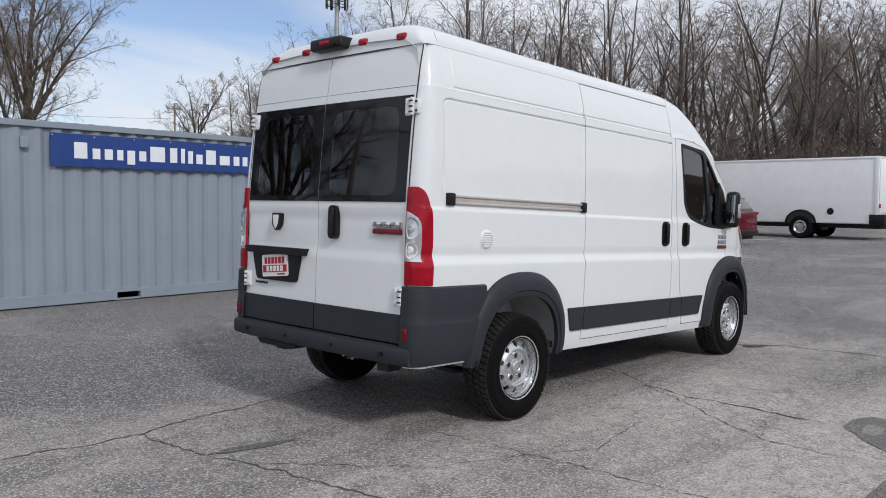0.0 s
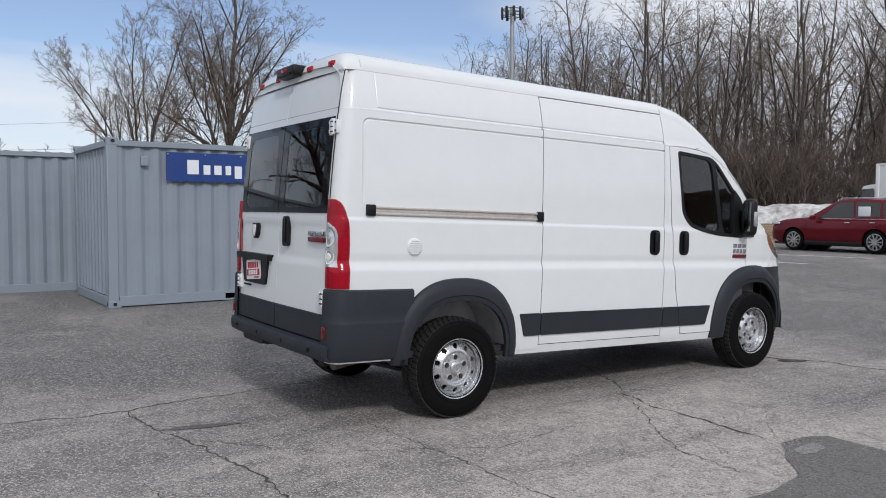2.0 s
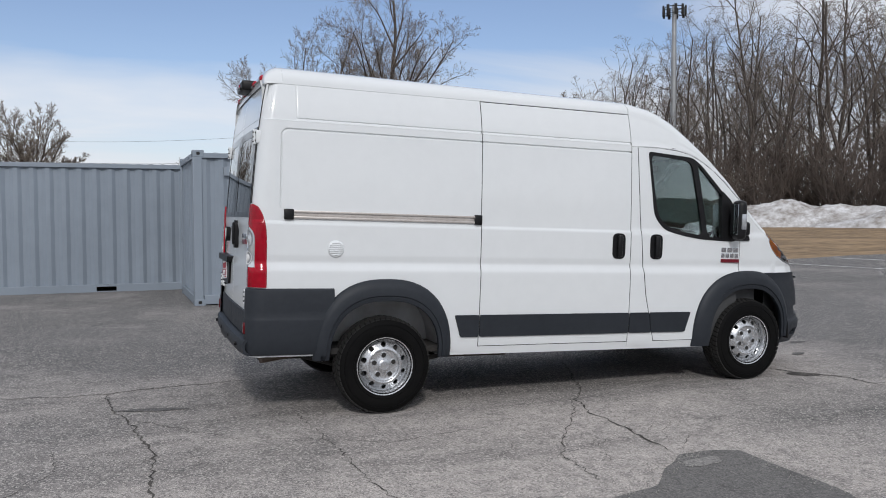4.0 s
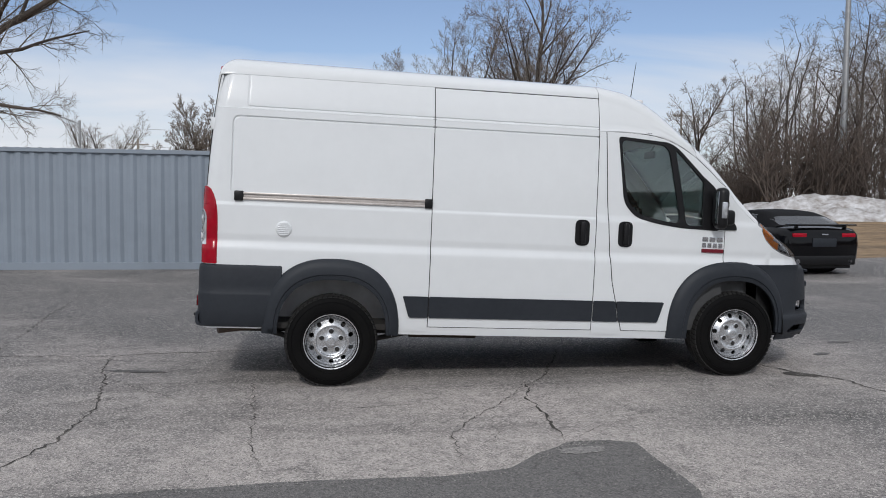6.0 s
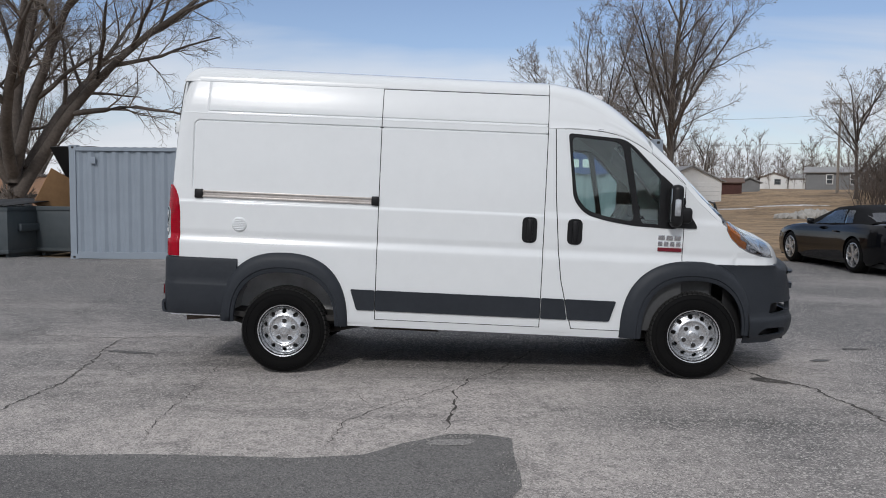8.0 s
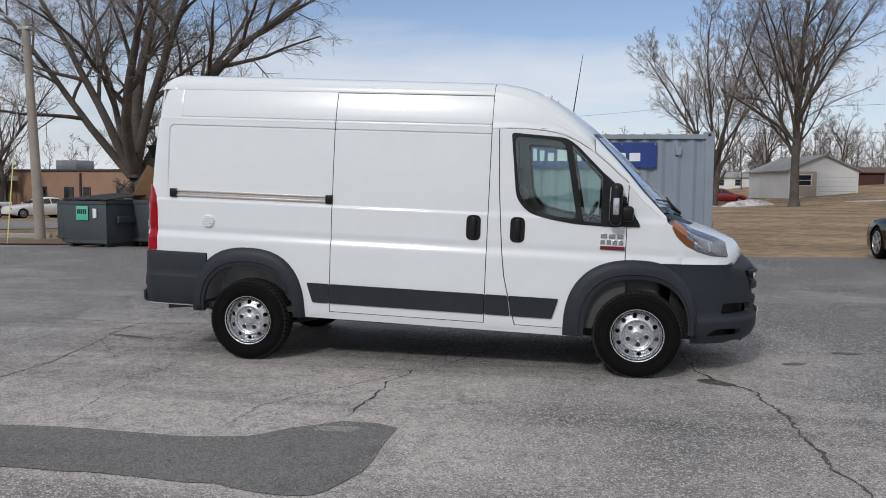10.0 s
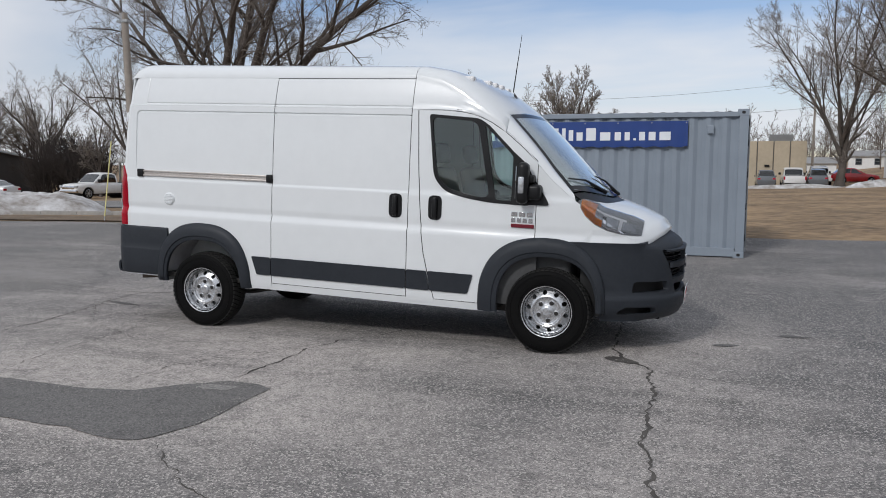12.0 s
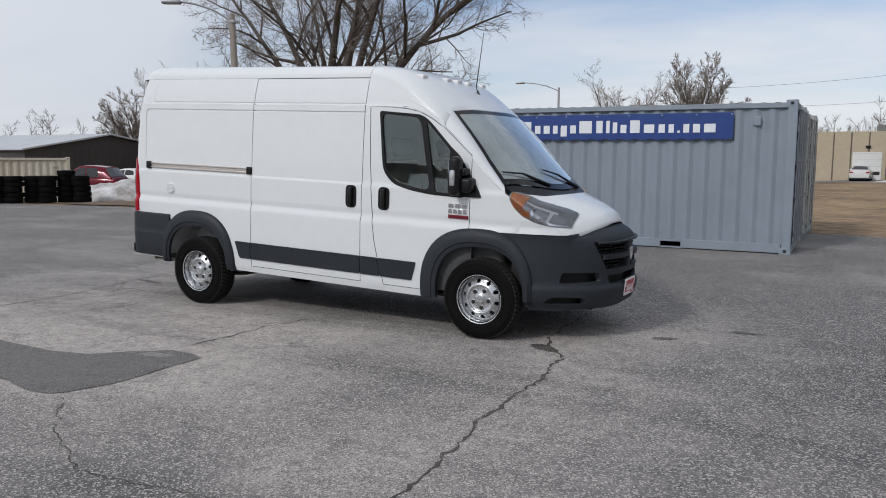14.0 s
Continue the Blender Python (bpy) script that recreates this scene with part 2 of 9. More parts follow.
def cyl(bm, a, b, r0, r1=None, n=12, caps=True):
    """A round bar from a to b."""
    a, b = Vector(a), Vector(b)
    r1 = r0 if r1 is None else r1
    d = b - a
    m = Matrix.Translation((a + b) / 2) @ d.to_track_quat("Z", "Y").to_matrix().to_4x4()
    bmesh.ops.create_cone(bm, cap_ends=caps, segments=n, radius1=r0, radius2=r1, depth=d.length, matrix=m)
    return bm


def tube(bm, pts, radii, n=6):
    """A bent bar through pts."""
    rings = []
    for i, p in enumerate(pts):
        d = (Vector(pts[min(i + 1, len(pts) - 1)]) - Vector(pts[max(i - 1, 0)])).normalized()
        q = d.to_track_quat("Z", "Y")
        r = radii[i] if isinstance(radii, (list, tuple)) else radii
        rings.append([bm.verts.new(Vector(p) + q @ Vector((r * math.cos(k * math.tau / n), r * math.sin(k * math.tau / n), 0))) for k in range(n)])
    for a, b in zip(rings, rings[1:]):
        for k in range(n):
            bm.faces.new((a[k], a[(k + 1) % n], b[(k + 1) % n], b[k]))
    bm.faces.new(rings[0][::-1])
    bm.faces.new(rings[-1])
    return bm


def revolve(bm, profile, n=48, m=None, closed=False):
    """Turn (radius, height) pairs round the z axis."""
    rings = []
    for r, z in profile:
        rings.append([bm.verts.new((r * math.cos(k * math.tau / n), r * math.sin(k * math.tau / n), z)) for k in range(n)])
    pairs = list(zip(rings, rings[1:])) + ([(rings[-1], rings[0])] if closed else [])
    for a, b in pairs:
        for k in range(n):
            bm.faces.new((a[k], a[(k + 1) % n], b[(k + 1) % n], b[k]))
    if m is not None:
        bmesh.ops.transform(bm, matrix=m, verts=[v for ring in rings for v in ring])
    return rings


def prism(bm, outline, lo, hi, axis="y"):
    """A flat outline of (a, b) pairs made thick along an axis."""
    def at(p, h):
        return {"y": (p[0], h, p[1]), "x": (h, p[0], p[1]), "z": (p[0], p[1], h)}[axis]
    a = [bm.verts.new(at(p, lo)) for p in outline]
    b = [bm.verts.new(at(p, hi)) for p in outline]
    k = len(outline)
    for i in range(k):
        bm.faces.new((a[i], a[(i + 1) % k], b[(i + 1) % k], b[i]))
    bm.faces.new(a[::-1])
    bm.faces.new(b)
    return bm


def rounded(pts, r, seg=4):
    """An outline with its corners rounded by r."""
    out, k = [], len(pts)
    for i in range(k):
        p, a, b = Vector(pts[i]), Vector(pts[i - 1]), Vector(pts[(i + 1) % k])
        da, db = (a - p), (b - p)
        q = min(r, da.length * 0.45, db.length * 0.45)
        s, e = p + da.normalized() * q, p + db.normalized() * q
        for j in range(seg + 1):
            w = j / seg
            out.append(tuple((1 - w) ** 2 * s + 2 * w * (1 - w) * p + w * w * e))
    return out


def boolean(bm, cutter, op="DIFFERENCE"):
    """Cut one bmesh with another; both are used up."""
    obs = []
    for b in (bm, cutter):
        bmesh.ops.recalc_face_normals(b, faces=b.faces)
        me = bpy.data.meshes.new("cut")
        b.to_mesh(me)
        b.free()
        obs.append(new("cut", me))
    mod = obs[0].modifiers.new("cut", "BOOLEAN")
    mod.operation, mod.object, mod.solver = op, obs[1], "EXACT"
    dg = bpy.context.evaluated_depsgraph_get()
    me = bpy.data.meshes.new_from_object(obs[0].evaluated_get(dg))
    out = bmesh.new()
    out.from_mesh(me)
    bpy.data.meshes.remove(me)
    for o in obs:
        d = o.data
        bpy.data.objects.remove(o)
        bpy.data.meshes.remove(d)
    return out


def grid(bm, pts):
    """Faces over a grid of places: rows of equal length."""
    vs = [[bm.verts.new(p) for p in row] for row in pts]
    for a, b in zip(vs, vs[1:]):
        for k in range(len(a) - 1):
            bm.faces.new((a[k], a[k + 1], b[k + 1], b[k]))
    return vs


def shell(bm, pts, inward):
    """A grid made into a closed sheet; inward: the step to its back face for a place."""
    f = grid(bm, pts)
    b = [[bm.verts.new(v.co + Vector(inward(v.co))) for v in row] for row in f]
    for p, q in zip(b, b[1:]):
        for k in range(len(p) - 1):
            bm.faces.new((p[k], q[k], q[k + 1], p[k + 1]))
    rim = f[0] + [r[-1] for r in f[1:]] + f[-1][-2::-1] + [r[0] for r in f[-2:0:-1]]
    rib = b[0] + [r[-1] for r in b[1:]] + b[-1][-2::-1] + [r[0] for r in b[-2:0:-1]]
    for i in range(len(rim)):
        j = (i + 1) % len(rim)
        bm.faces.new((rim[i], rib[i], rib[j], rim[j]))
    return bm


def table(pairs):
    """A function that runs straight between (x, value) pairs."""
    xs, ys = [p[0] for p in pairs], [p[1] for p in pairs]
    return lambda x: float(np.interp(x, xs, ys))


def lerp(a, b, t):
    return a + (b - a) * t


def smooth01(a, b, x):
    t = min(1, max(0, (x - a) / (b - a)))
    return t * t * (3 - 2 * t)


# ---- ground ----
def lot_edge(x):
    """Where the asphalt ends to the north."""
    return 11.6 + 0.06 * (min(x, 30) - 5.5) + 0.12 * math.sin(x * 1.7) if x > -8 else 11.2 + 0.10 * math.sin(x * 1.3)


def ground_z(x, y):
    s = max(0.0, x + 0.1 * max(0.0, y) - 9)
    right = 1.1 * (1 - math.exp(-0.0135 * s)) - 0.5 * smooth01(40, 75, y) * (1 - smooth01(10, 28, x))
    right += smooth01(12, 48, x) * (2.2 * smooth01(45, 95, y) + 0.6 * smooth01(110, 160, y))
    left = -0.020 * min(52, max(0, math.hypot(x, y) - 12))
    w = smooth01(-8, 4, x)
    return w * right + (1 - w) * left


def asphalt_material(name, dark, light, chip, patchy):
    m = bpy.data.materials.new(name)
    m.use_nodes = True
    t = m.node_tree
    p = t.nodes["Principled BSDF"]
    tc = t.nodes.new("ShaderNodeTexCoord")
    vo = node(t, "ShaderNodeTexVoronoi", Scale=95.0)
    fine = node(t, "ShaderNodeTexNoise", Scale=150.0, Detail=3.0, Roughness=0.7)
    mid = node(t, "ShaderNodeTexNoise", Scale=7.0, Detail=6.0, Roughness=0.65)
    big = node(t, "ShaderNodeTexNoise", Scale=0.33, Detail=5.0, Roughness=0.6, Distortion=0.6)
    for n in (vo, fine, mid, big):
        t.links.new(tc.outputs["Object"], n.inputs["Vector"])
    # a worn pale zone round the repair, fading out unevenly
    oval = t.nodes.new("ShaderNodeMapping")
    oval.inputs["Location"].default_value = (-0.15, 1.62, 0)
    oval.inputs["Scale"].default_value = (0.42, 0.60, 1)
    t.links.new(tc.outputs["Object"], oval.inputs[0])
    away = t.nodes.new("ShaderNodeVectorMath")
    away.operation = "LENGTH"
    t.links.new(oval.outputs[0], away.inputs[0])
    zone = math_node(t, "ADD", math_node(t, "MULTIPLY", away.outputs["Value"], -0.26), 0.75)
    wear = math_node(t, "ADD", math_node(t, "MULTIPLY", math_node(t, "SUBTRACT", big.outputs[0], 0.5), 1.9), math_node(t, "MAXIMUM", zone, 0.0))
    base = mix_col(t, ramp(t, wear, [(0.0, 0.0), (0.60, 1.0)]), dark, light)
    # old oil and tyre marks drawn out along the drive
    run = t.nodes.new("ShaderNodeMapping")
    run.inputs["Rotation"].default_value = (0, 0, radians(14))
    run.inputs["Scale"].default_value = (0.22, 1.5, 1)
    t.links.new(tc.outputs["Object"], run.inputs[0])
    streak = node(t, "ShaderNodeTexNoise", Scale=0.8, Detail=6.0, Roughness=0.62, Distortion=0.4)
    t.links.new(run.outputs[0], streak.inputs["Vector"])
    base = mix_col(t, ramp(t, streak.outputs[0], [(0.47, 0.0), (0.66, patchy * 1.3)]), base, tuple(c * 0.62 for c in dark))
    blot = node(t, "ShaderNodeTexNoise", Scale=1.9, Detail=7.0, Roughness=0.7, Distortion=0.8)
    t.links.new(tc.outputs["Object"], blot.inputs["Vector"])
    base = mix_col(t, ramp(t, blot.outputs[0], [(0.56, 0.0), (0.68, patchy)]), base, tuple(c * 0.55 for c in dark))
    base = mix_col(t, ramp(t, blot.outputs[0], [(0.30, patchy * 0.7), (0.40, 0.0)]), base, tuple(c * 1.25 for c in light))
    base = mix_col(t, ramp(t, mid.outputs[0], [(0.42, 0.0), (0.72, patchy)]), base, tuple(c * 0.70 for c in dark))
    stones = t.nodes.new("ShaderNodeSeparateColor")
    t.links.new(vo.outputs["Color"], stones.inputs[0])
    base = mix_col(t, ramp(t, stones.outputs[0], [(0.62, 0.0), (0.88, 0.72)]), base, chip)
    base = mix_col(t, ramp(t, stones.outputs[1], [(0.66, 0.0), (0.88, 0.50)]), base, tuple(c * 0.40 for c in dark))
    base = mix_col(t, 1.0, base, ramp(t, fine.outputs[0], [(0.30, 0.50), (0.50, 0.98), (0.70, 1.60)]), "MULTIPLY")
    t.links.new(base, p.inputs["Base Color"])
    p.inputs["Roughness"].default_value = 0.86
    p.inputs["Specular IOR Level"].default_value = 0.35
    h = math_node(t, "ADD", math_node(t, "MULTIPLY", vo.outputs["Distance"], 0.8), fine.outputs[0])
    b = node(t, "ShaderNodeBump", Strength=0.55, Distance=0.004)
    t.links.new(h, b.inputs["Height"])
    t.links.new(b.outputs[0], p.inputs["Normal"])
    return m


M_ASPHALT = asphalt_material("aged_asphalt", (0.120, 0.117, 0.117), (0.43, 0.392, 0.366), (0.56, 0.52, 0.485), 0.5)
M_PATCH = asphalt_material("newer_asphalt_patch", (0.116, 0.112, 0.110), (0.156, 0.150, 0.146), (0.22, 0.208, 0.196), 0.35)
M_STREET = asphalt_material("street_asphalt", (0.20, 0.195, 0.19), (0.27, 0.26, 0.25), (0.38, 0.36, 0.34), 0.25)
M_CRACK = mat("crack_filled_with_dirt", (0.038, 0.034, 0.031), 0.95, 0, (0.10, 0.09, 0.08), 18, 3)
M_GRASS = mat("dormant_winter_grass", (0.39, 0.268, 0.152), 0.95, 0, (0.120, 0.082, 0.050), 2.4, 0.3, bump=0.03, bump_scale=22)
M_DIRT = mat("brown_dirt", (0.215, 0.155, 0.100), 0.95, 0, (0.120, 0.088, 0.060), 3, 0.5, bump=0.02, bump_scale=20)
M_LINE = mat("worn_white_line", (0.78, 0.78, 0.76), 0.8, 0, (0.42, 0.41, 0.40), 8, 1.5)


def sheet(name, us, vs, place, material, label, category, smooth=60):
    bm = bmesh.new()
    grid(bm, [[place(u, v) for v in vs] for u in us])
    ob = part(name, bm, material, None, label, smooth)
    return tagged(ob, label, category, kind="structure")


rad = [0, 3, 6, 9, 12, 15, 18, 22, 26, 30, 35, 40, 46, 54, 64, 80, 110, 160, 260, 500, 1000, 2200]
sheet("ground", rad, [k * math.tau / 72 for k in range(73)],
      lambda r, a: (r * math.cos(a), r * math.sin(a), ground_z(r * math.cos(a), r * math.sin(a)) - 0.035 - (0.02 if r < 14 else 0)),
      M_GRASS, "dormant straw-coloured winter grass with bare dirt spots", "grass")
sheet("parking_lot", [-70 + 1.15 * k for k in range(101)], [k / 60 for k in range(61)],
      lambda x, v: (x, -45 + (lot_edge(x) + 45) * (1 - (1 - v) ** 1.6), ground_z(x, -45 + (lot_edge(x) + 45) * (1 - (1 - v) ** 1.6))),
      M_ASPHALT, "aged grey asphalt lot with exposed stone chips", "parking lot")


def crack(name, way, width, seed, label="jagged dirt-filled crack in the asphalt"):
    """A ribbon that wanders along a few bends, wider here and there."""
    rnd = random.Random(seed)
    pts = [Vector(p) for p in way]
    fine = []
    for a, b in zip(pts, pts[1:]):
        k = max(2, int((b - a).length / 0.045))
        side = Vector((-(b - a).y, (b - a).x)).normalized()
        for i in range(k):
            fine.append(a.lerp(b, i / k) + side * (rnd.uniform(-0.018, 0.018) + 0.03 * noise.noise((i * 0.21 + seed, seed * 3.1, 0))))
    fine.append(pts[-1])
    bm = bmesh.new()
    rows = []
    for i, p in enumerate(fine):
        d = (fine[min(i + 1, len(fine) - 1)] - fine[max(i - 1, 0)]).normalized()
        s = Vector((-d.y, d.x))
        end = min(1, i / 6, (len(fine) - 1 - i) / 6) if len(fine) > 12 else 1
        w = 0.8 * width * (0.25 + 1.0 * rnd.random() ** 1.5) * (0.15 + 0.85 * end)
        rows.append([(p.x + s.x * w * k, p.y + s.y * w * k, 0.003 + ground_z(p.x, p.y)) for k in (-0.5, 0.5)])
    grid(bm, rows)
    return tagged(part(name, bm, M_CRACK, None, "", 0), label, "crack", "cracks in the asphalt", "structure")


CRACKS = [
    ([(4.66, -5.2), (4.60, -4.0), (4.54, -3.5), (4.45, -2.9), (4.43, -2.1), (4.35, -1.25), (4.12, -0.95), (3.97, -0.6), (3.9, 0.9)], 0.035),
    ([(1.40, -2.62), (1.46, -2.04), (1.48, -1.45), (1.58, -1.1), (1.78, -0.85), (2.3, 0.4)], 0.026),
    ([(-4.3, 0.75), (-2.79, 0.61), (-2.34, 0.54), (-2.0, 0.53), (-1.62, 0.62), (-0.79, 0.68), (-0.18, 0.75), (1.2, 0.7)], 0.022),
    ([(-2.0, 0.53), (-1.95, -0.09), (-1.86, -0.35), (-1.78, -0.7), (-1.66, -1.56), (-1.70, -2.25), (-1.95, -3.1)], 0.024),
    ([(-3.15, 0.51), (-3.23, 1.78), (-3.45, 3.6), (-3.6, 5.4)], 0.022),
    ([(-0.42, -2.95), (-0.53, -2.43), (-0.55, -1.7), (-0.64, -0.6)], 0.012),
    ([(0.68, -2.98), (0.74, -2.35), (1.02, -1.9), (1.33, -1.49), (1.64, -0.89)], 0.011),
    ([(1.78, -3.9), (2.3, -4.35), (3.0, -4.7), (3.9, -4.6)], 0.015),
    ([(2.6, -5.4), (3.4, -5.1), (4.6, -4.9), (5.6, -5.6)], 0.013),
    ([(5.6, 6.2), (5.75, 5.5), (6.2, 4.6), (8.0, 3.2), (10.5, 2.6)], 0.02),
    ([(-1.9, -0.35), (-1.2, -1.2), (-0.2, -1.7), (0.6, -1.6)], 0.009),
    ([(0.9, -2.75), (1.05, -2.3), (1.3, -2.1)], 0.007),
    ([(1.1, -2.22), (1.5, -2.15), (1.75, -1.9)], 0.007),
    ([(1.5, -2.55), (1.75, -2.3), (2.1, -2.25)], 0.008),
    ([(-2.6, -2.2), (-2.2, -1.6), (-2.3, -1.0)], 0.007),
    ([(2.8, -2.4), (3.3, -2.2), (3.9, -2.3)], 0.006),
    ([(3.95, -0.6), (3.2, -0.55), (2.2, -0.8), (1.7, -0.9)], 0.008),
]
for i, (way, width) in enumerate(CRACKS):
    crack("crack", way, width, i + 3)

# the web of hair cracks round the broken head of the repair
web = random.Random(14)
for i in range(30):
    a = web.uniform(0, math.tau)
    p = Vector((1.2, -1.75)) + Vector((web.gauss(0, 0.95), web.gauss(0, 0.42)))
    way = [tuple(p)]
    for _ in range(web.randint(2, 4)):
        a += web.uniform(-0.9, 0.9)
        p = p + Vector((math.cos(a), math.sin(a))) * web.uniform(0.12, 0.32)
        way.append(tuple(p))
    crack("hair_crack", way, web.uniform(0.003, 0.006), 60 + i, "hair-thin branching crack in the asphalt")


def stain(name, cx, cy, rx, ry, turn, material, label, z=0.004, seed=1):
    """A flat blot with an uneven rim."""
    bm = bmesh.new()
    c = bm.verts.new((cx, cy, z + ground_z(cx, cy)))
    ring = []
    for k in range(40):
        a = k * math.tau / 40
        w = 1 + 0.35 * noise.noise((math.cos(a) * 1.6 + seed * 7, math.sin(a) * 1.6, seed)) + 0.12 * noise.noise((math.cos(a) * 6, math.sin(a) * 6 + seed, 3))
        x, y = rx * w * math.cos(a), ry * w * math.sin(a)
        ct, st = math.cos(radians(turn)), math.sin(radians(turn))
        px, py = cx + x * ct - y * st, cy + x * st + y * ct
        ring.append(bm.verts.new((px, py, z + ground_z(px, py))))
    for k in range(40):
        bm.faces.new((c, ring[k], ring[(k + 1) % 40]))
    return tagged(part(name, bm, material, None, "", 0), label, "asphalt patch", kind="structure")


def patch_outline():
    """The repair: a long tongue that widens into a blunt head."""
    top = table([(-6.0, -3.55), (-1.2, -3.20), (-0.3, -3.14), (0.65, -3.15), (0.95, -3.07), (1.18, -2.83), (1.42, -2.64), (1.60, -2.63), (1.83, -2.71)])
    low = table([(-6.0, -4.35), (-0.02, -3.86), (0.58, -3.85), (1.1, -3.88), (1.48, -3.95), (1.70, -3.90), (1.83, -3.55)])
    rows = []
    n = 150
    for i in range(n + 1):
        x = lerp(-6.0, 1.83, i / n)
        j = 0.028 * noise.noise((x * 5, 0, 2)) + 0.014 * noise.noise((x * 19, 0, 4))
        k = 0.035 * noise.noise((x * 4, 5, 2)) + 0.014 * noise.noise((x * 17, 3, 4))
        rows.append([(x + 0.03 * noise.noise((0, v * 5, 9)) * (i == n), lerp(low(x) + k, top(x) + j, v), 0.005) for v in (0, 0.25, 0.5, 0.75, 1)])
    return rows


bm = bmesh.new()
grid(bm, patch_outline())
tagged(part("asphalt_patch", bm, M_PATCH, None, "", 0), "smooth darker asphalt repair patch with ragged edges", "asphalt patch", kind="structure")
M_CHIPS = asphalt_material("worn_pale_spot", (0.16, 0.155, 0.15), (0.24, 0.23, 0.22), (0.34, 0.32, 0.30), 0.2)
stain("pale_spot", 1.45, -2.82, 0.16, 0.06, 10, M_CHIPS, "pale worn spot on the asphalt patch", 0.008, 3)
stain("tar_spot", -1.66, -0.2, 0.26, 0.045, -12, M_PATCH, "dark tar-filled spot beside a crack", 0.005, 5)
stain("broken_spot", 4.08, -0.98, 0.17, 0.075, -30, M_CRACK, "broken asphalt spot with brown dirt", 0.0045, 8)
stain("oil_spot", 5.5, 0.5, 0.14, 0.05, 0, M_PATCH, "small dark oil spot on the asphalt", 0.005, 11)
stain("oil_spot", 4.9, -0.1, 0.10, 0.05, 20, M_PATCH, "small dark oil spot on the asphalt", 0.005, 12)


# ---- shipping containers ----
def corrugated(bm, length, height, depth, pitch, outward):
    """A pressed wall along x with trapezoid ribs; outward: -1 or 1 along y."""
    n = max(1, round(length / pitch))
    p = length / n
    prof = []
    for i in range(n):
        x = i * p
        prof += [(x, 0), (x + p * 0.26, 0), (x + p * 0.5, depth), (x + p * 0.76, depth)]
    prof.append((length, 0))
    rows = [[(x, -outward * d, z) for x, d in prof] for z in (0, height)]
    grid(bm, rows)
    return bm


def container(label, length, at, door_end=True, pockets=(), name="shipping_container", door_mat=None):
    """A steel box of standard height, x along its length, y from its near long side."""
    L, W, H = length, 2.438, 2.591
    c = thing(name, label, "shipping container", at, "shipping containers")
    def put(nm, bm, material=M_CONT, lab="", parent=c):
        return part(nm, bm, material, parent, lab, 20)
    for nm, y, o in (("side_wall", 0.035, -1), ("side_wall", W - 0.035, 1)):
        b = bmesh.new()
        corrugated(b, L - 0.30, H - 0.30, 0.036, 0.276, o)
        bmesh.ops.translate(b, verts=b.verts, vec=(0.15, y, 0.17))
        put(nm, b)
    b = bmesh.new()
    corrugated(b, W - 0.3, H - 0.30, 0.042, 0.25, -1)
    bmesh.ops.rotate(b, verts=b.verts, cent=(0, 0, 0), matrix=Matrix.Rotation(radians(-90), 3, "Z"))
    bmesh.ops.translate(b, verts=b.verts, vec=(0.035, W - 0.15, 0.17))
    put("end_wall", b)
    b = bmesh.new()
    corrugated(b, L - 0.24, W - 0.12, 0.02, 0.22, 1)
    bmesh.ops.rotate(b, verts=b.verts, cent=(0, 0, 0), matrix=Matrix.Rotation(radians(90), 3, "X"))
    bmesh.ops.translate(b, verts=b.verts, vec=(0.12, W - 0.06, H - 0.035))
    bmesh.ops.scale(b, verts=b.verts, vec=(1, 1, 1))
    put("roof_sheet", b, M_CONT_TOP)
    b = bmesh.new()
    box(b, 0.05, L - 0.05, 0.05, W - 0.05, 0.14, 0.17)
    put("floor", b, M_UNDER)
    for x in (0, L - 0.15):
        for y in (0, W - 0.12):
            b = bmesh.new()
            box(b, x, x + 0.15, y, y + 0.12, 0.11, H - 0.11, 0.012)
            put("corner_post", b)
    for y in (0.0, W - 0.075):
        b = bmesh.new()
        box(b, 0.14, L - 0.14, y, y + 0.075, H - 0.13, H - 0.045, 0.008)
        put("top_rail", b)
        b = bmesh.new()
        xs = [0.16] + [v for p in pockets for v in (p - 0.18, p + 0.18)] + [L - 0.16]
        for x0, x1 in zip(xs[::2], xs[1::2]):
            box(b, x0, x1, y, y + 0.075, 0.025, 0.175, 0.006)
        for p in pockets:
            box(b, p - 0.19, p + 0.19, y, y + 0.075, 0.135, 0.175)
            box(b, p - 0.19, p + 0.19, y + 0.02, y + 0.075, 0.02, 0.045)
        put("bottom_rail", b)
    for x in (0.0, L - 0.1):
        for z0, z1 in ((0.02, 0.16), (H - 0.14, H - 0.045)):
            b = bmesh.new()
            box(b, x, x + 0.1, 0.12, W - 0.12, z0, z1, 0.006)
            put("end_rail", b)
    for x in (0, L - 0.178):
        for y in (0, W - 0.162):
            for z in (0, H - 0.118):
                b = bmesh.new()
                box(b, x - 0.004, x + 0.182, y - 0.004, y + 0.166, z, z + 0.118, 0.012)
                ob = put("corner_casting", b)
                b = bmesh.new()
                face_y = -0.006 if y == 0 else W + 0.002
                prism(b, rounded([(x + 0.06, z + 0.035), (x + 0.118, z + 0.035), (x + 0.118, z + 0.085), (x + 0.06, z + 0.085)], 0.02), face_y, face_y + 0.004)
                put("casting_hole", b, M_SEAL, "", ob)
                b = bmesh.new()
                face_x = -0.006 if x == 0 else L + 0.002
                prism(b, rounded([(y + 0.055, z + 0.035), (y + 0.107, z + 0.035), (y + 0.107, z + 0.085), (y + 0.055, z + 0.085)], 0.02), face_x, face_x + 0.004, "x")
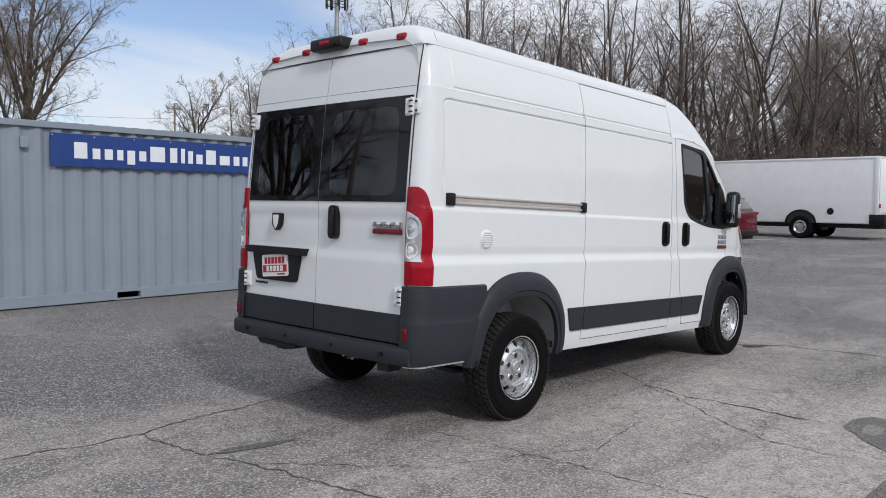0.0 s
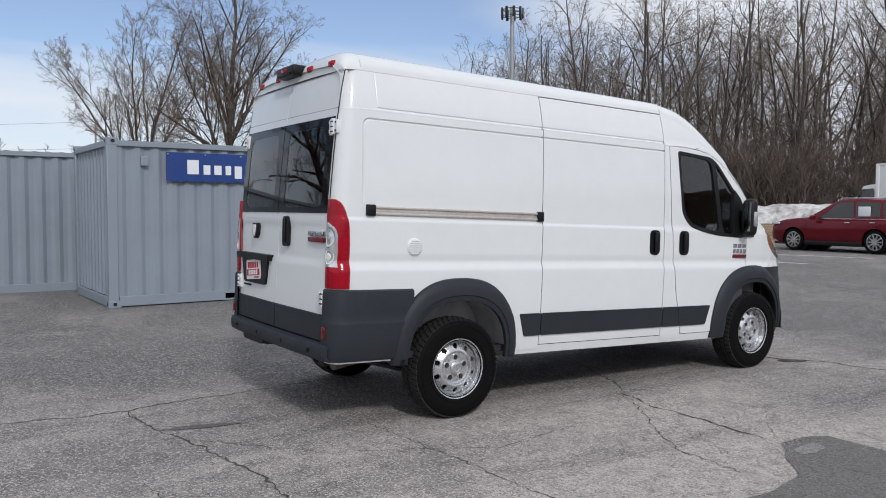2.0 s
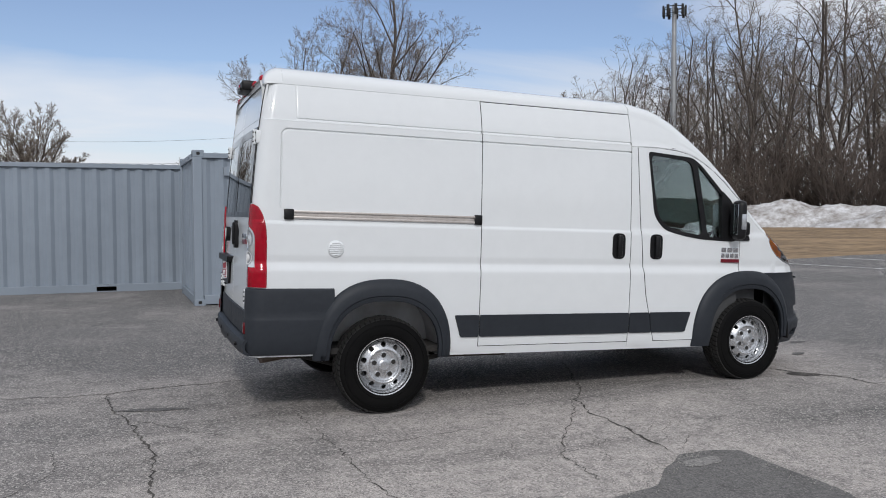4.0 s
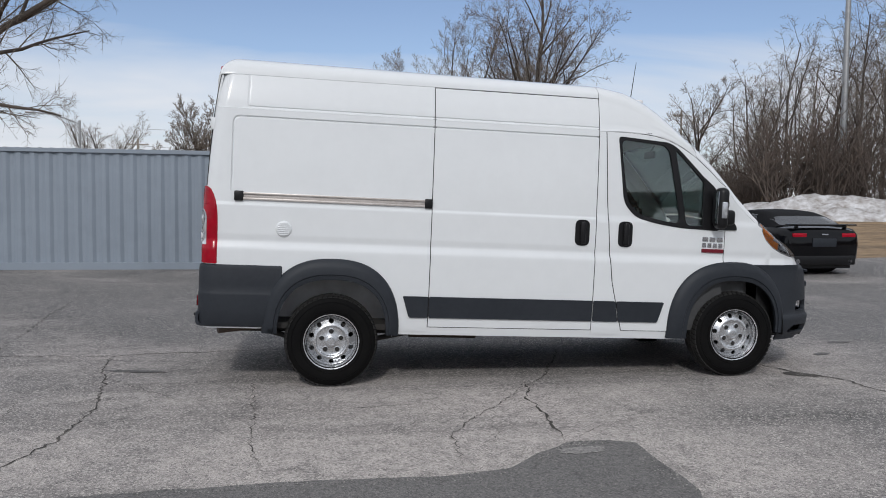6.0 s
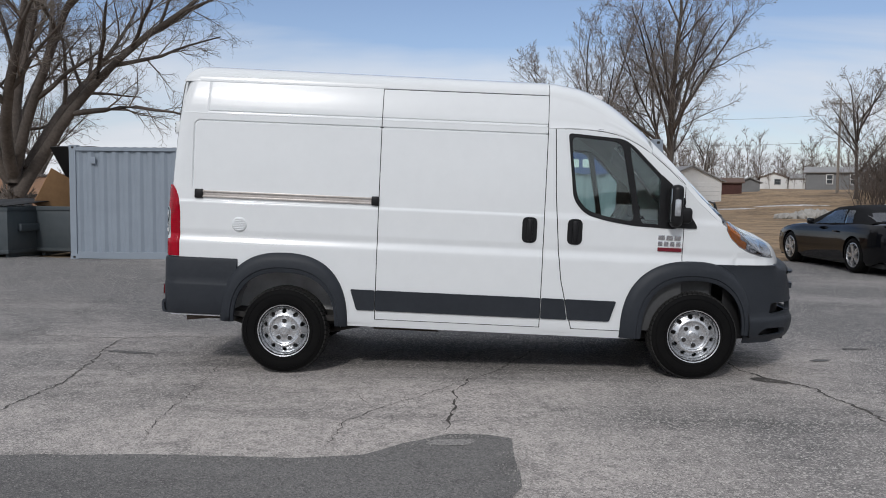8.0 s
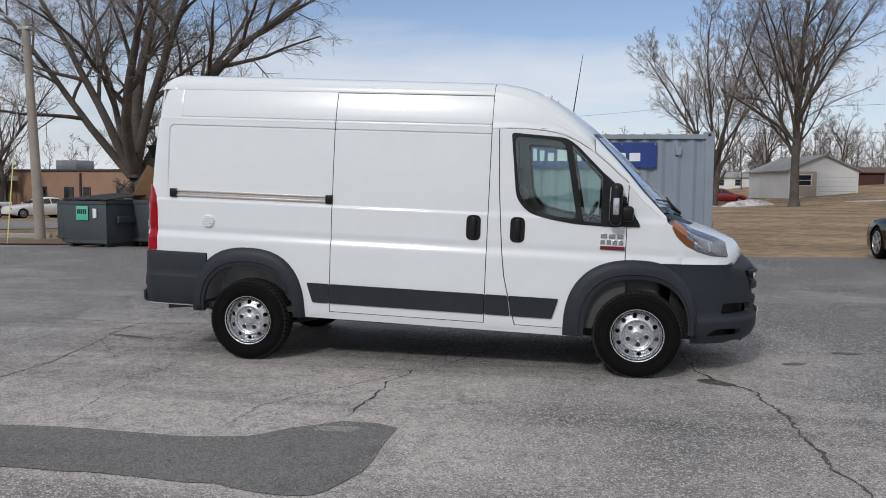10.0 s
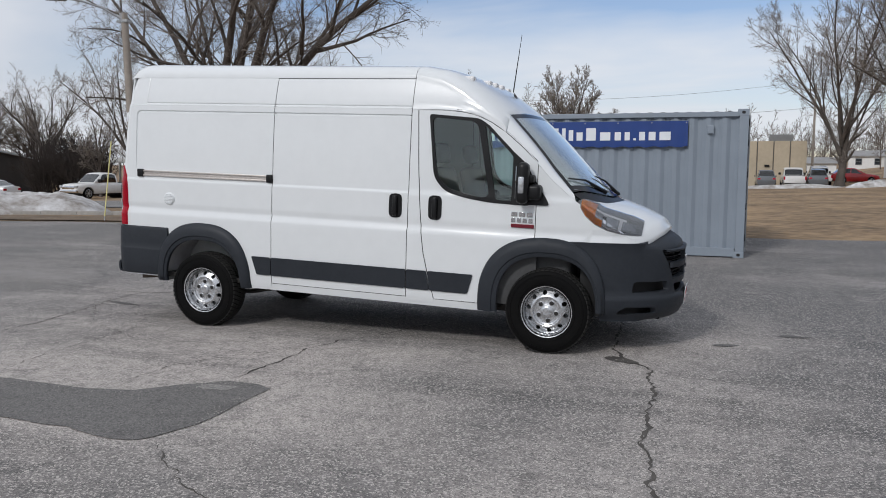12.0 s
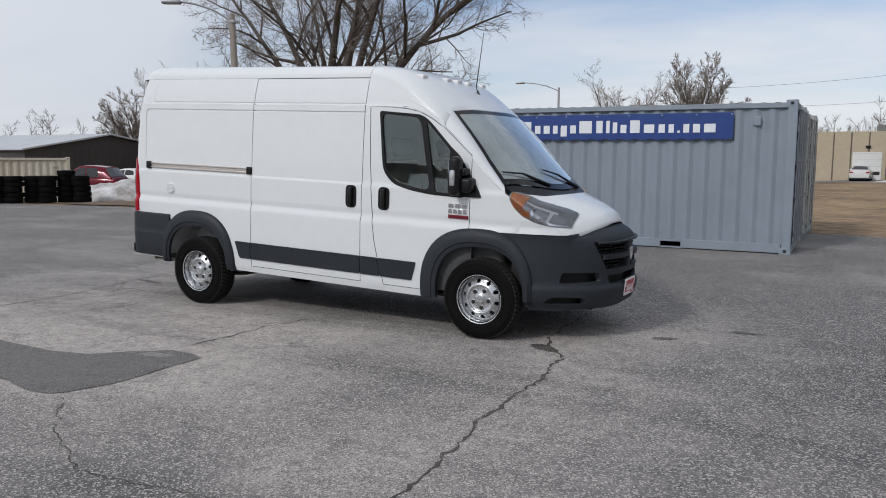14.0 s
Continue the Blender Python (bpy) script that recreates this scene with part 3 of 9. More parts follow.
                put("casting_hole", b, M_SEAL, "", ob)
    for x in (0.55, L - 0.62):
        b = bmesh.new()
        box(b, x - 0.055, x + 0.055, -0.012, 0.03, H - 0.42, H - 0.27, 0.01)
        put("wall_vent", b, M_CONT)
    if door_end:
        for k in (0, 1):
            y0, y1 = (0.125, W / 2 - 0.008) if k == 0 else (W / 2 + 0.008, W - 0.125)
            b = bmesh.new()
            box(b, L - 0.055, L - 0.015, y0, y1, 0.165, H - 0.145, 0.006)
            for j in range(4):
                za = 0.30 + j * 0.54
                box(b, L - 0.02, L + 0.002, y0 + 0.1, y1 - 0.1, za, za + 0.36, 0.012)
            d = put("door_leaf", b, door_mat or M_CONT)
            for ye in (y0 + 0.004, y1 - 0.030):
                b = bmesh.new()
                box(b, L - 0.012, L + 0.010, ye, ye + 0.026, 0.17, H - 0.15, 0.004)
                part("door_gasket", b, M_SEAL, d, "black rubber gasket", 20)
            for yb in (y0 + 0.27, y1 - 0.27):
                b = bmesh.new()
                cyl(b, (L + 0.035, yb, 0.10), (L + 0.035, yb, H - 0.08), 0.017, n=10)
                for zk in (0.28, 0.9, 1.55, 2.2):
                    box(b, L - 0.01, L + 0.05, yb - 0.04, yb + 0.04, zk, zk + 0.07, 0.006)
                for zk in (0.09, H - 0.16):
                    box(b, L - 0.01, L + 0.055, yb - 0.05, yb + 0.05, zk, zk + 0.06, 0.006)
                part("locking_bar", b, M_CONT_DOOR if door_mat else M_GALV, d, "pale locking bar", 20)
            yh = (y0 + 0.27, y1 - 0.27)[1 - k]
            b = bmesh.new()
            box(b, L + 0.04, L + 0.06, yh - 0.05, yh + 0.42 * (1 if k == 0 else -1), 1.10, 1.14, 0.005)
            part("door_handle", b, M_GALV, d, "galvanised door handle", 20)
            for zk in (0.3, 0.85, 1.4, 1.95, 2.3):
                b = bmesh.new()
                ye = y0 - 0.06 if k == 0 else y1 + 0.02
                box(b, L - 0.04, L + 0.02, ye, ye + 0.05, zk, zk + 0.12, 0.008)
                part("hinge", b, M_SEAL, d, "", 20)
    return c


AT_A = Matrix.Translation((-0.866, 7.087, -0.008)) @ Matrix.Rotation(radians(1.83), 4, "Z")
cont_a = container("grey steel shipping container with a blue banner on its side", 6.058, AT_A, True, (1.99, 4.07))
container("long grey corrugated steel shipping container", 12.45, Matrix.Translation((-7.38, 10.30, -0.03)), True, (5.06, 7.13), door_mat=M_CONT_DOOR)


def banner():
    """A vinyl strip that sags a little over the ribs, with the line of writing as plain white bars."""
    ban = thing("banner", "blue vinyl banner with white writing on the container", "banner", AT_A)
    x0, x1, z0, z1 = 0.87, 5.06, 1.945, 2.40
    bm = bmesh.new()
    pts = []
    for j in range(9):
        v = j / 8
        row = []
        for i in range(121):
            x = lerp(x0, x1, i / 120)
            wave = 0.008 * math.sin(x * math.tau / 0.276 + 0.6)
            row.append((x, -0.014 - 0.006 * (1 - v) + wave * (1 - v) * 0.8, lerp(z0 + 0.011 * math.sin(x * math.tau / 0.276), z1, v)))
        pts.append(row)
    shell(bm, pts, lambda c: (0, 0.003, 0))
    part("vinyl", bm, M_BANNER, ban, "", 60)
    # one bar for each sign of the line: its width and height
    line = [(0.20, 1.0), (0.12, 0.66), (0.13, 0.66), (0.10, 0.66), (0.13, 0.9), (0.12, 0.66), (0.26, 1.0), (0.13, 1.0), (0.07, 1.0), (0.09, 0.86), (0.12, 0.66),
            (0.19, 1.0), (0.20, 0.66), (0.12, 0.66), (0.10, 0.66), (0.05, 0.16), (0.11, 0.66), (0.13, 0.66), (0.21, 0.66)]
    total = sum(w for w, h in line) + 0.045 * (len(line) - 1)
    x, k = 1.20, (4.80 - 1.20) / total
    for i, (w, h) in enumerate(line):
        b = bmesh.new()
        low = 2.062 - (0.055 if h == 0.9 else 0)
        top = low + 0.225 * h
        wide, y = w * k, -0.026
        prism(b, [(x, low), (x + wide * 0.86, low), (x + wide * 0.86, top), (x, top)], y, y + 0.008)
        part("writing_bar", b, M_PRINT, ban, "", 0)
        x += (w + 0.045) * k
    for i in range(8):
        b = bmesh.new()
        cyl(b, (lerp(x0 + 0.03, x1 - 0.03, i / 7), -0.028, z1 - 0.03), (lerp(x0 + 0.03, x1 - 0.03, i / 7), -0.01, z1 - 0.03), 0.012, n=10)
        part("grommet", b, M_GALV, ban, "", 0)


banner()


# ---- the white van ----
RAKE = radians(1.9)
RK = Matrix.Translation((0, 0, 0.36)) @ Matrix.Rotation(RAKE, 4, "Y") @ Matrix.Translation((0, 0, -0.36))
FLIP = Matrix.Diagonal((1, -1, 1, 1))
WZ = table([(0.40, 0.925), (0.50, 0.95), (0.72, 0.966), (1.075, 0.974), (1.09, 0.972), (1.135, 0.955), (1.148, 0.953), (1.195, 0.961), (1.21, 0.961), (1.418, 0.961), (1.428, 0.959), (1.440, 0.950),
            (1.75, 0.945), (2.10, 0.927), (2.163, 0.923), (2.1675, 0.9235), (2.171, 0.913), (2.23, 0.9045), (2.30, 0.889), (2.37, 0.870), (2.44, 0.848), (2.60, 0.80)])


def groove(x, z):
    """The pressed line that frames the upper side panels."""
    cx, cz, r = -0.757, 2.055, 0.052
    if x < cx and z > cz:
        d = abs(math.hypot(x - cx, z - cz) - r)
    elif z > 1.8 and x >= cx:
        d = abs(z - 2.107)
    else:
        d = abs(x + 0.809) if z > 1.53 else 1
    if x > 2.16:
        d = 1
    e = abs(x + 0.70) if 2.187 < z else 1
    f = abs(z - 2.187) if -0.70 < x < 2.16 else 1
    return 0.0125 * math.exp(-(d / 0.0045) ** 2) + 0.004 * math.exp(-(e / 0.004) ** 2) + 0.008 * math.exp(-(f / 0.0042) ** 2)
WF = table([(-2, 1), (3.0, 1), (3.35, 0.99), (3.6, 0.968), (3.8, 0.93), (3.95, 0.885), (4.08, 0.81), (4.2, 0.70), (4.3, 0.56), (4.38, 0.40), (4.43, 0.2), (4.45, 0.05)])
ZS = table([(-2, 2.44), (2.15, 2.44), (2.40, 2.39), (2.60, 2.30), (2.80, 2.185), (2.966, 2.07), (3.2, 1.845), (3.43, 1.60), (3.6, 1.455), (3.8, 1.325), (3.95, 1.215), (4.1, 1.12), (4.25, 1.06), (4.45, 1.0)])
ZC = table([(-2, 2.602), (-0.7, 2.602), (2.2, 2.575), (2.45, 2.535), (2.65, 2.455), (2.85, 2.335), (3.05, 2.20), (3.3, 1.98), (3.6, 1.69), (3.75, 1.535), (3.85, 1.445), (4.0, 1.395), (4.15, 1.345), (4.3, 1.275), (4.39, 1.20), (4.44, 1.12)])
XR = table([(0.3, -1.005), (1.0, -1.008), (1.3, -1.009), (1.5, -1.003), (1.7, -0.991), (1.9, -0.977), (2.10, -0.960), (2.30, -0.935), (2.44, -0.910), (2.56, -0.885)])


def side_y(x, z):
    """Half the van's width at a place of its side."""
    w = WZ(z) * WF(x) - groove(x, z)
    d, r = x - XR(z), 0.090
    if d < r:
        w -= r - math.sqrt(max(0, r * r - (r - max(0, d)) ** 2))
    return w


def arc_points(x, n=26):
    """The section above the shoulder: from the side edge to the middle line, as (y, z)."""
    zs, zc = ZS(x), ZC(x)
    w = side_y(x, zs)
    k = smooth01(2.3, 3.1, x)
    p, q = lerp(6.5, 2.3, k), lerp(2.1, 1.25, k)
    out = []
    for i in range(n + 1):
        a = i / n
        y = w * (1 - a ** 1.6)
        out.append((y, zs + (zc - zs) * max(0, 1 - (y / w) ** p) ** (1 / q)))
    return out


def top_z(x, y):
    """The height of roof, windscreen or hood."""
    pts = arc_points(x, 40)
    ys = [p[0] for p in pts][::-1]
    zs = [p[1] for p in pts][::-1]
    return float(np.interp(abs(y), ys, zs))


def side_panel(xl, xr, z0, z1, nu=30, nv=60, thick=0.014, extra=(), us=None, out=0.0):
    """A closed sheet on the right-hand side. xl, xr: edges by height; z0, z1: edges by length."""
    us = us or [i / nu for i in range(nu + 1)]
    vs = [j / nv for j in range(nv + 1)]
    pts = []
    for v in vs:
        row = []
        for u in us:
            z = lerp(0.45, 2.4, v)
            for _ in range(6):
                x = lerp(xl(z), xr(z), u)
                z = lerp(z0(x), z1(x), v)
            row.append((x, -side_y(x, z) - out, z))
        pts.append(row)
    bm = bmesh.new()
    return shell(bm, pts, lambda c: (0.0, thick, 0.0))


REAR_STEPS = [0, 0.004, 0.010, 0.018, 0.028, 0.040, 0.054, 0.070, 0.088, 0.105]
REAR_COLS = [-0.824, -0.8165, -0.813, -0.809, -0.805, -0.8015, -0.797, -0.789, -0.779, -0.768, -0.757, -0.735, -0.715, -0.707, -0.7035, -0.700, -0.6965, -0.693, -0.685, -0.66, -0.58, -0.5, -0.4, -0.3, -0.2, -0.1, 0, 0.1, 0.2, 0.3, 0.4, 0.5, 0.6, 0.7, 0.763]


def levelled_panel(xl, xr, low, high, us, thick=0.014):
    """As side_panel, with rows laid at the pressed creases."""
    zs = sorted({low, high, *[z for z in (0.50, 0.60, 0.72, 0.9, 1.0, 1.05, 1.07, 1.08, 1.09, 1.105, 1.12, 1.135, 1.148, 1.16, 1.175, 1.19, 1.20, 1.215, 1.25, 1.32, 1.39, 1.41, 1.418, 1.424, 1.430, 1.436, 1.442, 1.45, 1.47,
                              1.52, 1.53, 1.56, 1.65, 1.75, 1.86, 1.96, 2.02, 2.04, 2.055, 2.07, 2.08, 2.09, 2.095, 2.0985, 2.102, 2.1045, 2.107, 2.1095, 2.112, 2.1155, 2.12, 2.128, 2.145, 2.158, 2.163, 2.1655, 2.1675, 2.169, 2.171, 2.174, 2.178, 2.181, 2.184, 2.187, 2.190, 2.193, 2.196, 2.205, 2.23, 2.25, 2.27, 2.30, 2.33, 2.37, 2.40) if low < z < high]})
    if us == "rear":
        pts = [[(x, -side_y(x, z), z) for x in [XR(z) + d for d in REAR_STEPS] + [max(c, XR(z) + 0.106 + 0.0006 * i) for i, c in enumerate(REAR_COLS)]] for z in zs]
    else:
        pts = [[(lerp(xl(z), xr(z), u), -side_y(lerp(xl(z), xr(z), u), z), z) for u in us] for z in zs]
    bm = bmesh.new()
    return shell(bm, pts, lambda c: (0.0, thick, 0.0))


def arch_shape(hx, hz, rx_in, rz_in, base, n=40, front=0, back=0):
    """The outline of a wheel opening from foot to foot, as (x, z)."""
    pts = []
    for i in range(n + 1):
        a = math.pi * i / n
        c, s = math.cos(a), math.sin(a)
        x = math.copysign(abs(c) ** 0.82, c)
        z = abs(s) ** 0.82
        pts.append((hx + rx_in * x, hz + rz_in * z))
    return [(hx + rx_in, base)] + pts + [(hx - rx_in, base)]


WHEEL_R, WHEEL_F = (0.0, 0.372), (3.45, 0.478)  # hubs, in the level frame of the body
HUBS = [(0.0, 0.362), (3.45, 0.362)]
ARCH_R = arch_shape(0.0, 0.40, 0.455, 0.475, 0.1)
ARCH_F = arch_shape(3.43, 0.47, 0.455, 0.49, 0.1)


def arch_cutter(shape, deep=0.32):
    b = bmesh.new()
    prism(b, shape[::-1], -1.3, -1.3 + deep + 0.38)
    return b


van = thing("cargo_van", "white high-roof cargo van with grey plastic cladding parked on the asphalt", "van")


def vp(name, bm, material, parent=van, label="", smooth=35, flip=False):
    return part(name, bm, material, parent, label, smooth, RK @ FLIP if flip else RK)


const = lambda v: (lambda _: v)
US = [i / 16 for i in range(17)]
DOOR_REAR = table([(0.40, 2.44), (0.50, 2.42), (0.62, 2.385), (0.90, 2.315), (1.13, 2.285), (1.6, 2.245), (2.16, 2.217), (2.6, 2.2)])
DOOR_TOP = table([(2.1, 2.158), (2.25, 2.162), (2.45, 2.162), (2.62, 2.150), (2.75, 2.125), (2.88, 2.07), (3.02, 1.985), (3.17, 1.865), (3.32, 1.725)])
WIN_MAIN = rounded([(2.362, 1.98), (2.418, 1.59), (2.515, 1.485), (2.70, 1.440), (2.905, 1.410), (2.772, 2.065), (2.352, 2.098)], 0.08, 5)
WIN_VENT = rounded([(2.957, 1.405), (3.24, 1.395), (3.245, 1.56), (3.08, 1.80), (2.832, 2.042)], 0.03, 4)
WIN_ALL = rounded([(2.332, 2.05), (2.388, 1.57), (2.498, 1.452), (2.69, 1.406), (2.90, 1.378), (3.285, 1.365), (3.285, 1.57), (3.12, 1.80), (2.87, 2.04), (2.78, 2.095), (2.322, 2.125)], 0.07, 5)


def win_prism(shape, y0=-1.2, y1=-0.6):
    b = bmesh.new()
    prism(b, shape, y0, y1)
    return b


def on_side(bm, out):
    """Lay a flat outline's mesh on the curved side."""
    for v in bm.verts:
        v.co.y = -side_y(v.co.x, v.co.z) - out + (v.co.y if abs(v.co.y) < 0.2 else 0)
    return bm


def flat_patch(shape, cell=0.03):
    """A fine flat sheet within an outline, in the xz plane, thickness to be laid by on_side."""
    b = bmesh.new()
    f = b.faces.new([b.verts.new((p[0], 0, p[1])) for p in shape])
    bmesh.ops.triangulate(b, faces=[f])
    return b


def laid_plate(shape, out, thick, step=0.05):
    """A plate of some thickness that follows the side."""
    xs = [p[0] for p in shape]
    zs = [p[1] for p in shape]
    b = bmesh.new()
    prism(b, shape, -0.05, 0.05)
    for lo, hi, no in ((min(xs), max(xs), (1, 0, 0)), (min(zs), max(zs), (0, 0, 1))):
        k = int((hi - lo) / step)
        for i in range(1, k + 1):
            c = lo + (hi - lo) * i / (k + 1)
            bmesh.ops.bisect_plane(b, geom=b.verts[:] + b.edges[:] + b.faces[:], plane_co=(c if no[0] else 0, 0, c if no[2] else 0), plane_no=no)
    for v in b.verts:
        back = v.co.y > 0
        v.co.y = -side_y(v.co.x, v.co.z) - (out - thick if back else out)
    return b


for flip in (False, True):
    # rear quarter, sliding door, pillar, front door, wing
    b = levelled_panel(XR, const(0.763), 0.455, 2.436, "rear")
    b = boolean(b, arch_cutter(ARCH_R))
    quarter = vp("quarter_panel", b, M_WHITE, flip=flip)
    b = levelled_panel(const(0.770), const(2.151), 0.495, 2.430, US)
    slide = vp("sliding_door", b, M_WHITE, flip=flip)
    b = side_panel(const(2.158), lambda z: DOOR_REAR(z) - 0.004, const(0.455), const(2.155), 3, 60)
    vp("door_pillar", b, M_WHITE, flip=flip)
    b = side_panel(const(0.40), const(3.32), const(0.425), const(0.489), 40, 3, out=-0.004)
    b = boolean(b, arch_cutter(ARCH_F))
    b = boolean(b, arch_cutter(ARCH_R))
    vp("sill", b, M_WHITE, flip=flip)
    b = side_panel(lambda z: DOOR_REAR(z) + 0.004, const(3.311), const(0.495), lambda x: DOOR_TOP(x) - 0.006, 26, 80)
    b = boolean(b, arch_cutter(ARCH_F))
    b = boolean(b, win_prism(WIN_ALL))
    door = vp("front_door", b, M_WHITE, flip=flip)
    b = side_panel(const(3.318), const(4.185), lambda x: lerp(0.60, min(1.088, ZS(x) - 0.012), smooth01(3.70, 3.79, x)), lambda x: ZS(x) - 0.003, 60, 40)
    b = boolean(b, arch_cutter(ARCH_F))
    vp("front_wing", b, M_WHITE, flip=flip)
    # black window surround with two openings, then the panes
    b = laid_plate(WIN_ALL, 0.004, 0.022, 0.06)
    b = boolean(b, win_prism(WIN_MAIN))
    b = boolean(b, win_prism(WIN_VENT))
    vp("window_frame", b, M_BLACK, door, "black window surround", flip=flip)
    b = laid_plate([(lerp(2.62, p[0], 1.012), lerp(1.75, p[1], 1.015)) for p in WIN_MAIN], -0.008, 0.004, 0.08)
    o = vp("door_window", b, M_GLASS, door, "tinted side window", flip=flip)
    b = laid_plate([(lerp(3.02, p[0], 1.02), lerp(1.65, p[1], 1.02)) for p in WIN_VENT], -0.008, 0.004, 0.08)
    o2 = vp("vent_window", b, M_GLASS, door, "tinted fixed window", flip=flip)
    # grey strips along the sill
    def strip(x0, x1, slant0, slant1, parent):
        b = laid_plate(rounded([(x0, 0.742), (x0 + slant0, 0.568), (x1 - slant1, 0.568), (x1, 0.742)], 0.015), 0.013, 0.02, 0.3)
        vp("side_trim", b, M_CLAD, parent, "grey plastic side strip", 25, flip)
    strip(0.555, 0.762, 0.055, 0.0, quarter)
    strip(0.770, 2.151, 0.0, 0.0, slide)
    strip(2.160, 2.350, 0.0, -0.03, van)
    strip(2.360, 2.785, 0.025, 0.05, door)
    # black seals behind the shut lines
    for shape in ([(0.750, 0.49), (0.782, 0.49), (0.782, 2.43), (0.750, 2.43)], [(2.140, 0.49), (2.170, 0.49), (2.170, 2.43), (2.140, 2.43)], [(0.760, 2.425), (2.160, 2.425), (2.160, 2.445), (0.760, 2.445)],
                  [(0.760, 0.480), (2.160, 0.480), (2.160, 0.505), (0.760, 0.505)], [(3.300, 0.95), (3.330, 0.95), (3.330, 1.66), (3.300, 1.66)]):
        b = laid_plate(shape, -0.005, 0.004, 0.022)
        vp("door_seal", b, M_SEAL, van, "", 0, flip)
    rows = [[(DOOR_REAR(z) + d, -side_y(DOOR_REAR(z) + d, z) + 0.004, z) for d in (-0.016, 0.016)] for z in [lerp(0.5, 2.15, k / 96) for k in range(97)]]
    b = bmesh.new()
    shell(b, rows, lambda c: (0, 0.004, 0))
    vp("door_seal", b, M_SEAL, van, "", 0, flip)
    rows = [[(x, -side_y(x, DOOR_TOP(x) + d) + 0.004, DOOR_TOP(x) + d) for d in (-0.014, 0.014)] for x in [lerp(2.21, 3.31, k / 30) for k in range(31)]]
    b = bmesh.new()
    shell(b, rows, lambda c: (0, 0.004, 0))
    vp("door_seal", b, M_SEAL, van, "", 0, flip)
    # handles in their black cups
    for hx, par in ((2.035, slide), (2.412, door)):
        b = laid_plate(rounded([(hx - 0.062, 1.20), (hx + 0.062, 1.20), (hx + 0.062, 1.415), (hx - 0.062, 1.415)], 0.05, 6), 0.005, 0.02, 0.2)
        h = vp("handle_cup", b, M_BLACK, par, "black door handle", 40, flip)
        b = bmesh.new()
        box(b, hx - 0.022, hx + 0.022, -1.000, -0.972, 1.215, 1.400, 0.014, None, 3)
        vp("handle_grip", b, M_BLACK, h, "", 40, flip)
    # fender badge: three plain silver rows over a red bar
    for zz0, zz1, mm, ww in ((1.272, 1.312, M_CHROME, 3), (1.222, 1.262, M_CHROME, 4), (1.178, 1.210, M_BADGE, 1)):
        for k in range(ww):
            b = bmesh.new()
            x0 = 3.105 + k * 0.20 / ww
            x1 = x0 + 0.20 / ww - (0.012 if ww > 1 else 0)
            yy = side_y(3.2, 1.24)
            box(b, x0, x1, -yy - 0.009, -yy + 0.004, zz0, zz1, 0.003)
            vp("badge_bar", b, mm, door, "", 20, flip)
    # mirror
    b = laid_plate(rounded([(3.10, 1.375), (3.425, 1.378), (3.41, 1.415), (3.20, 1.735), (3.10, 1.82)], 0.02), 0.014, 0.03, 0.2)
    mir = vp("door_mirror", b, M_BLACK, door, "large black door mirror", 40, flip)
    b = bmesh.new()
    box(b, 3.165, 3.265, -1.115, -0.985, 1.385, 1.735, 0.046, None, 5)
    vp("mirror_housing", b, M_BLACK, mir, "", 45, flip)
    b = bmesh.new()
    box(b, 3.22, 3.36, -1.045, -0.90, 1.42, 1.55, 0.03, None, 3)
    box(b, 3.21, 3.30, -1.04, -0.90, 1.56, 1.63, 0.02, None, 3)
    vp("mirror_arm", b, M_BLACK, mir, "", 45, flip)
    b = bmesh.new()
    box(b, 3.159, 3.169, -1.095, -1.005, 1.43, 1.70, 0.002)
    vp("mirror_glass", b, M_MIRROR, mir, "mirror glass", 30, flip)
    b = bmesh.new()
    box(b, 3.188, 3.238, -1.126, -1.10, 1.475, 1.615, 0.012, None, 3)
    vp("turn_signal", b, M_LENS, mir, "clear turn signal lens", 40, flip)

# rail of the sliding door with its two end caps, filler cap and vent, right side only
b = bmesh.new()
ry = side_y(0.0, 1.49)
for z0, z1, o in ((1.505, 1.520, 0.016), (1.462, 1.478, 0.016), (1.476, 1.508, 0.004)):
    box(b, -0.74, 0.76, -ry - o, -ry + 0.01, z0, z1, 0.003)
rail = vp("door_rail", b, M_ALU, van, "bare aluminium sliding door rail", 30)
for x0, x1 in ((-0.785, -0.715), (0.705, 0.768)):
    b = bmesh.new()
    box(b, x0, x1, -ry - 0.022, -ry + 0.01, 1.452, 1.530, 0.008)
    vp("rail_cap", b, M_BLACK, rail, "black rail end cap", 30)
b = bmesh.new()
cy = side_y(-0.40, 1.24)
revolve(b, [(0.0, 0.012), (0.05, 0.011), (0.060, 0.007), (0.064, 0.0)], 40, Matrix.Translation((-0.40, -cy, 1.245)) @ Matrix.Rotation(radians(90), 4, "X"))
fill = vp("side_vent", b, M_WHITE, van, "round white slatted vent", 40)
for k in range(7):
    z = 1.245 + (k - 3) * 0.0145
    hw = math.sqrt(max(0, 0.054 ** 2 - (z - 1.245) ** 2))
    b = bmesh.new()
    box(b, -0.40 - hw, -0.40 + hw, -cy - 0.017, -cy - 0.008, z - 0.0035, z + 0.0035, 0.001)
    vp("slat", b, M_WHITE, fill, "", 30)

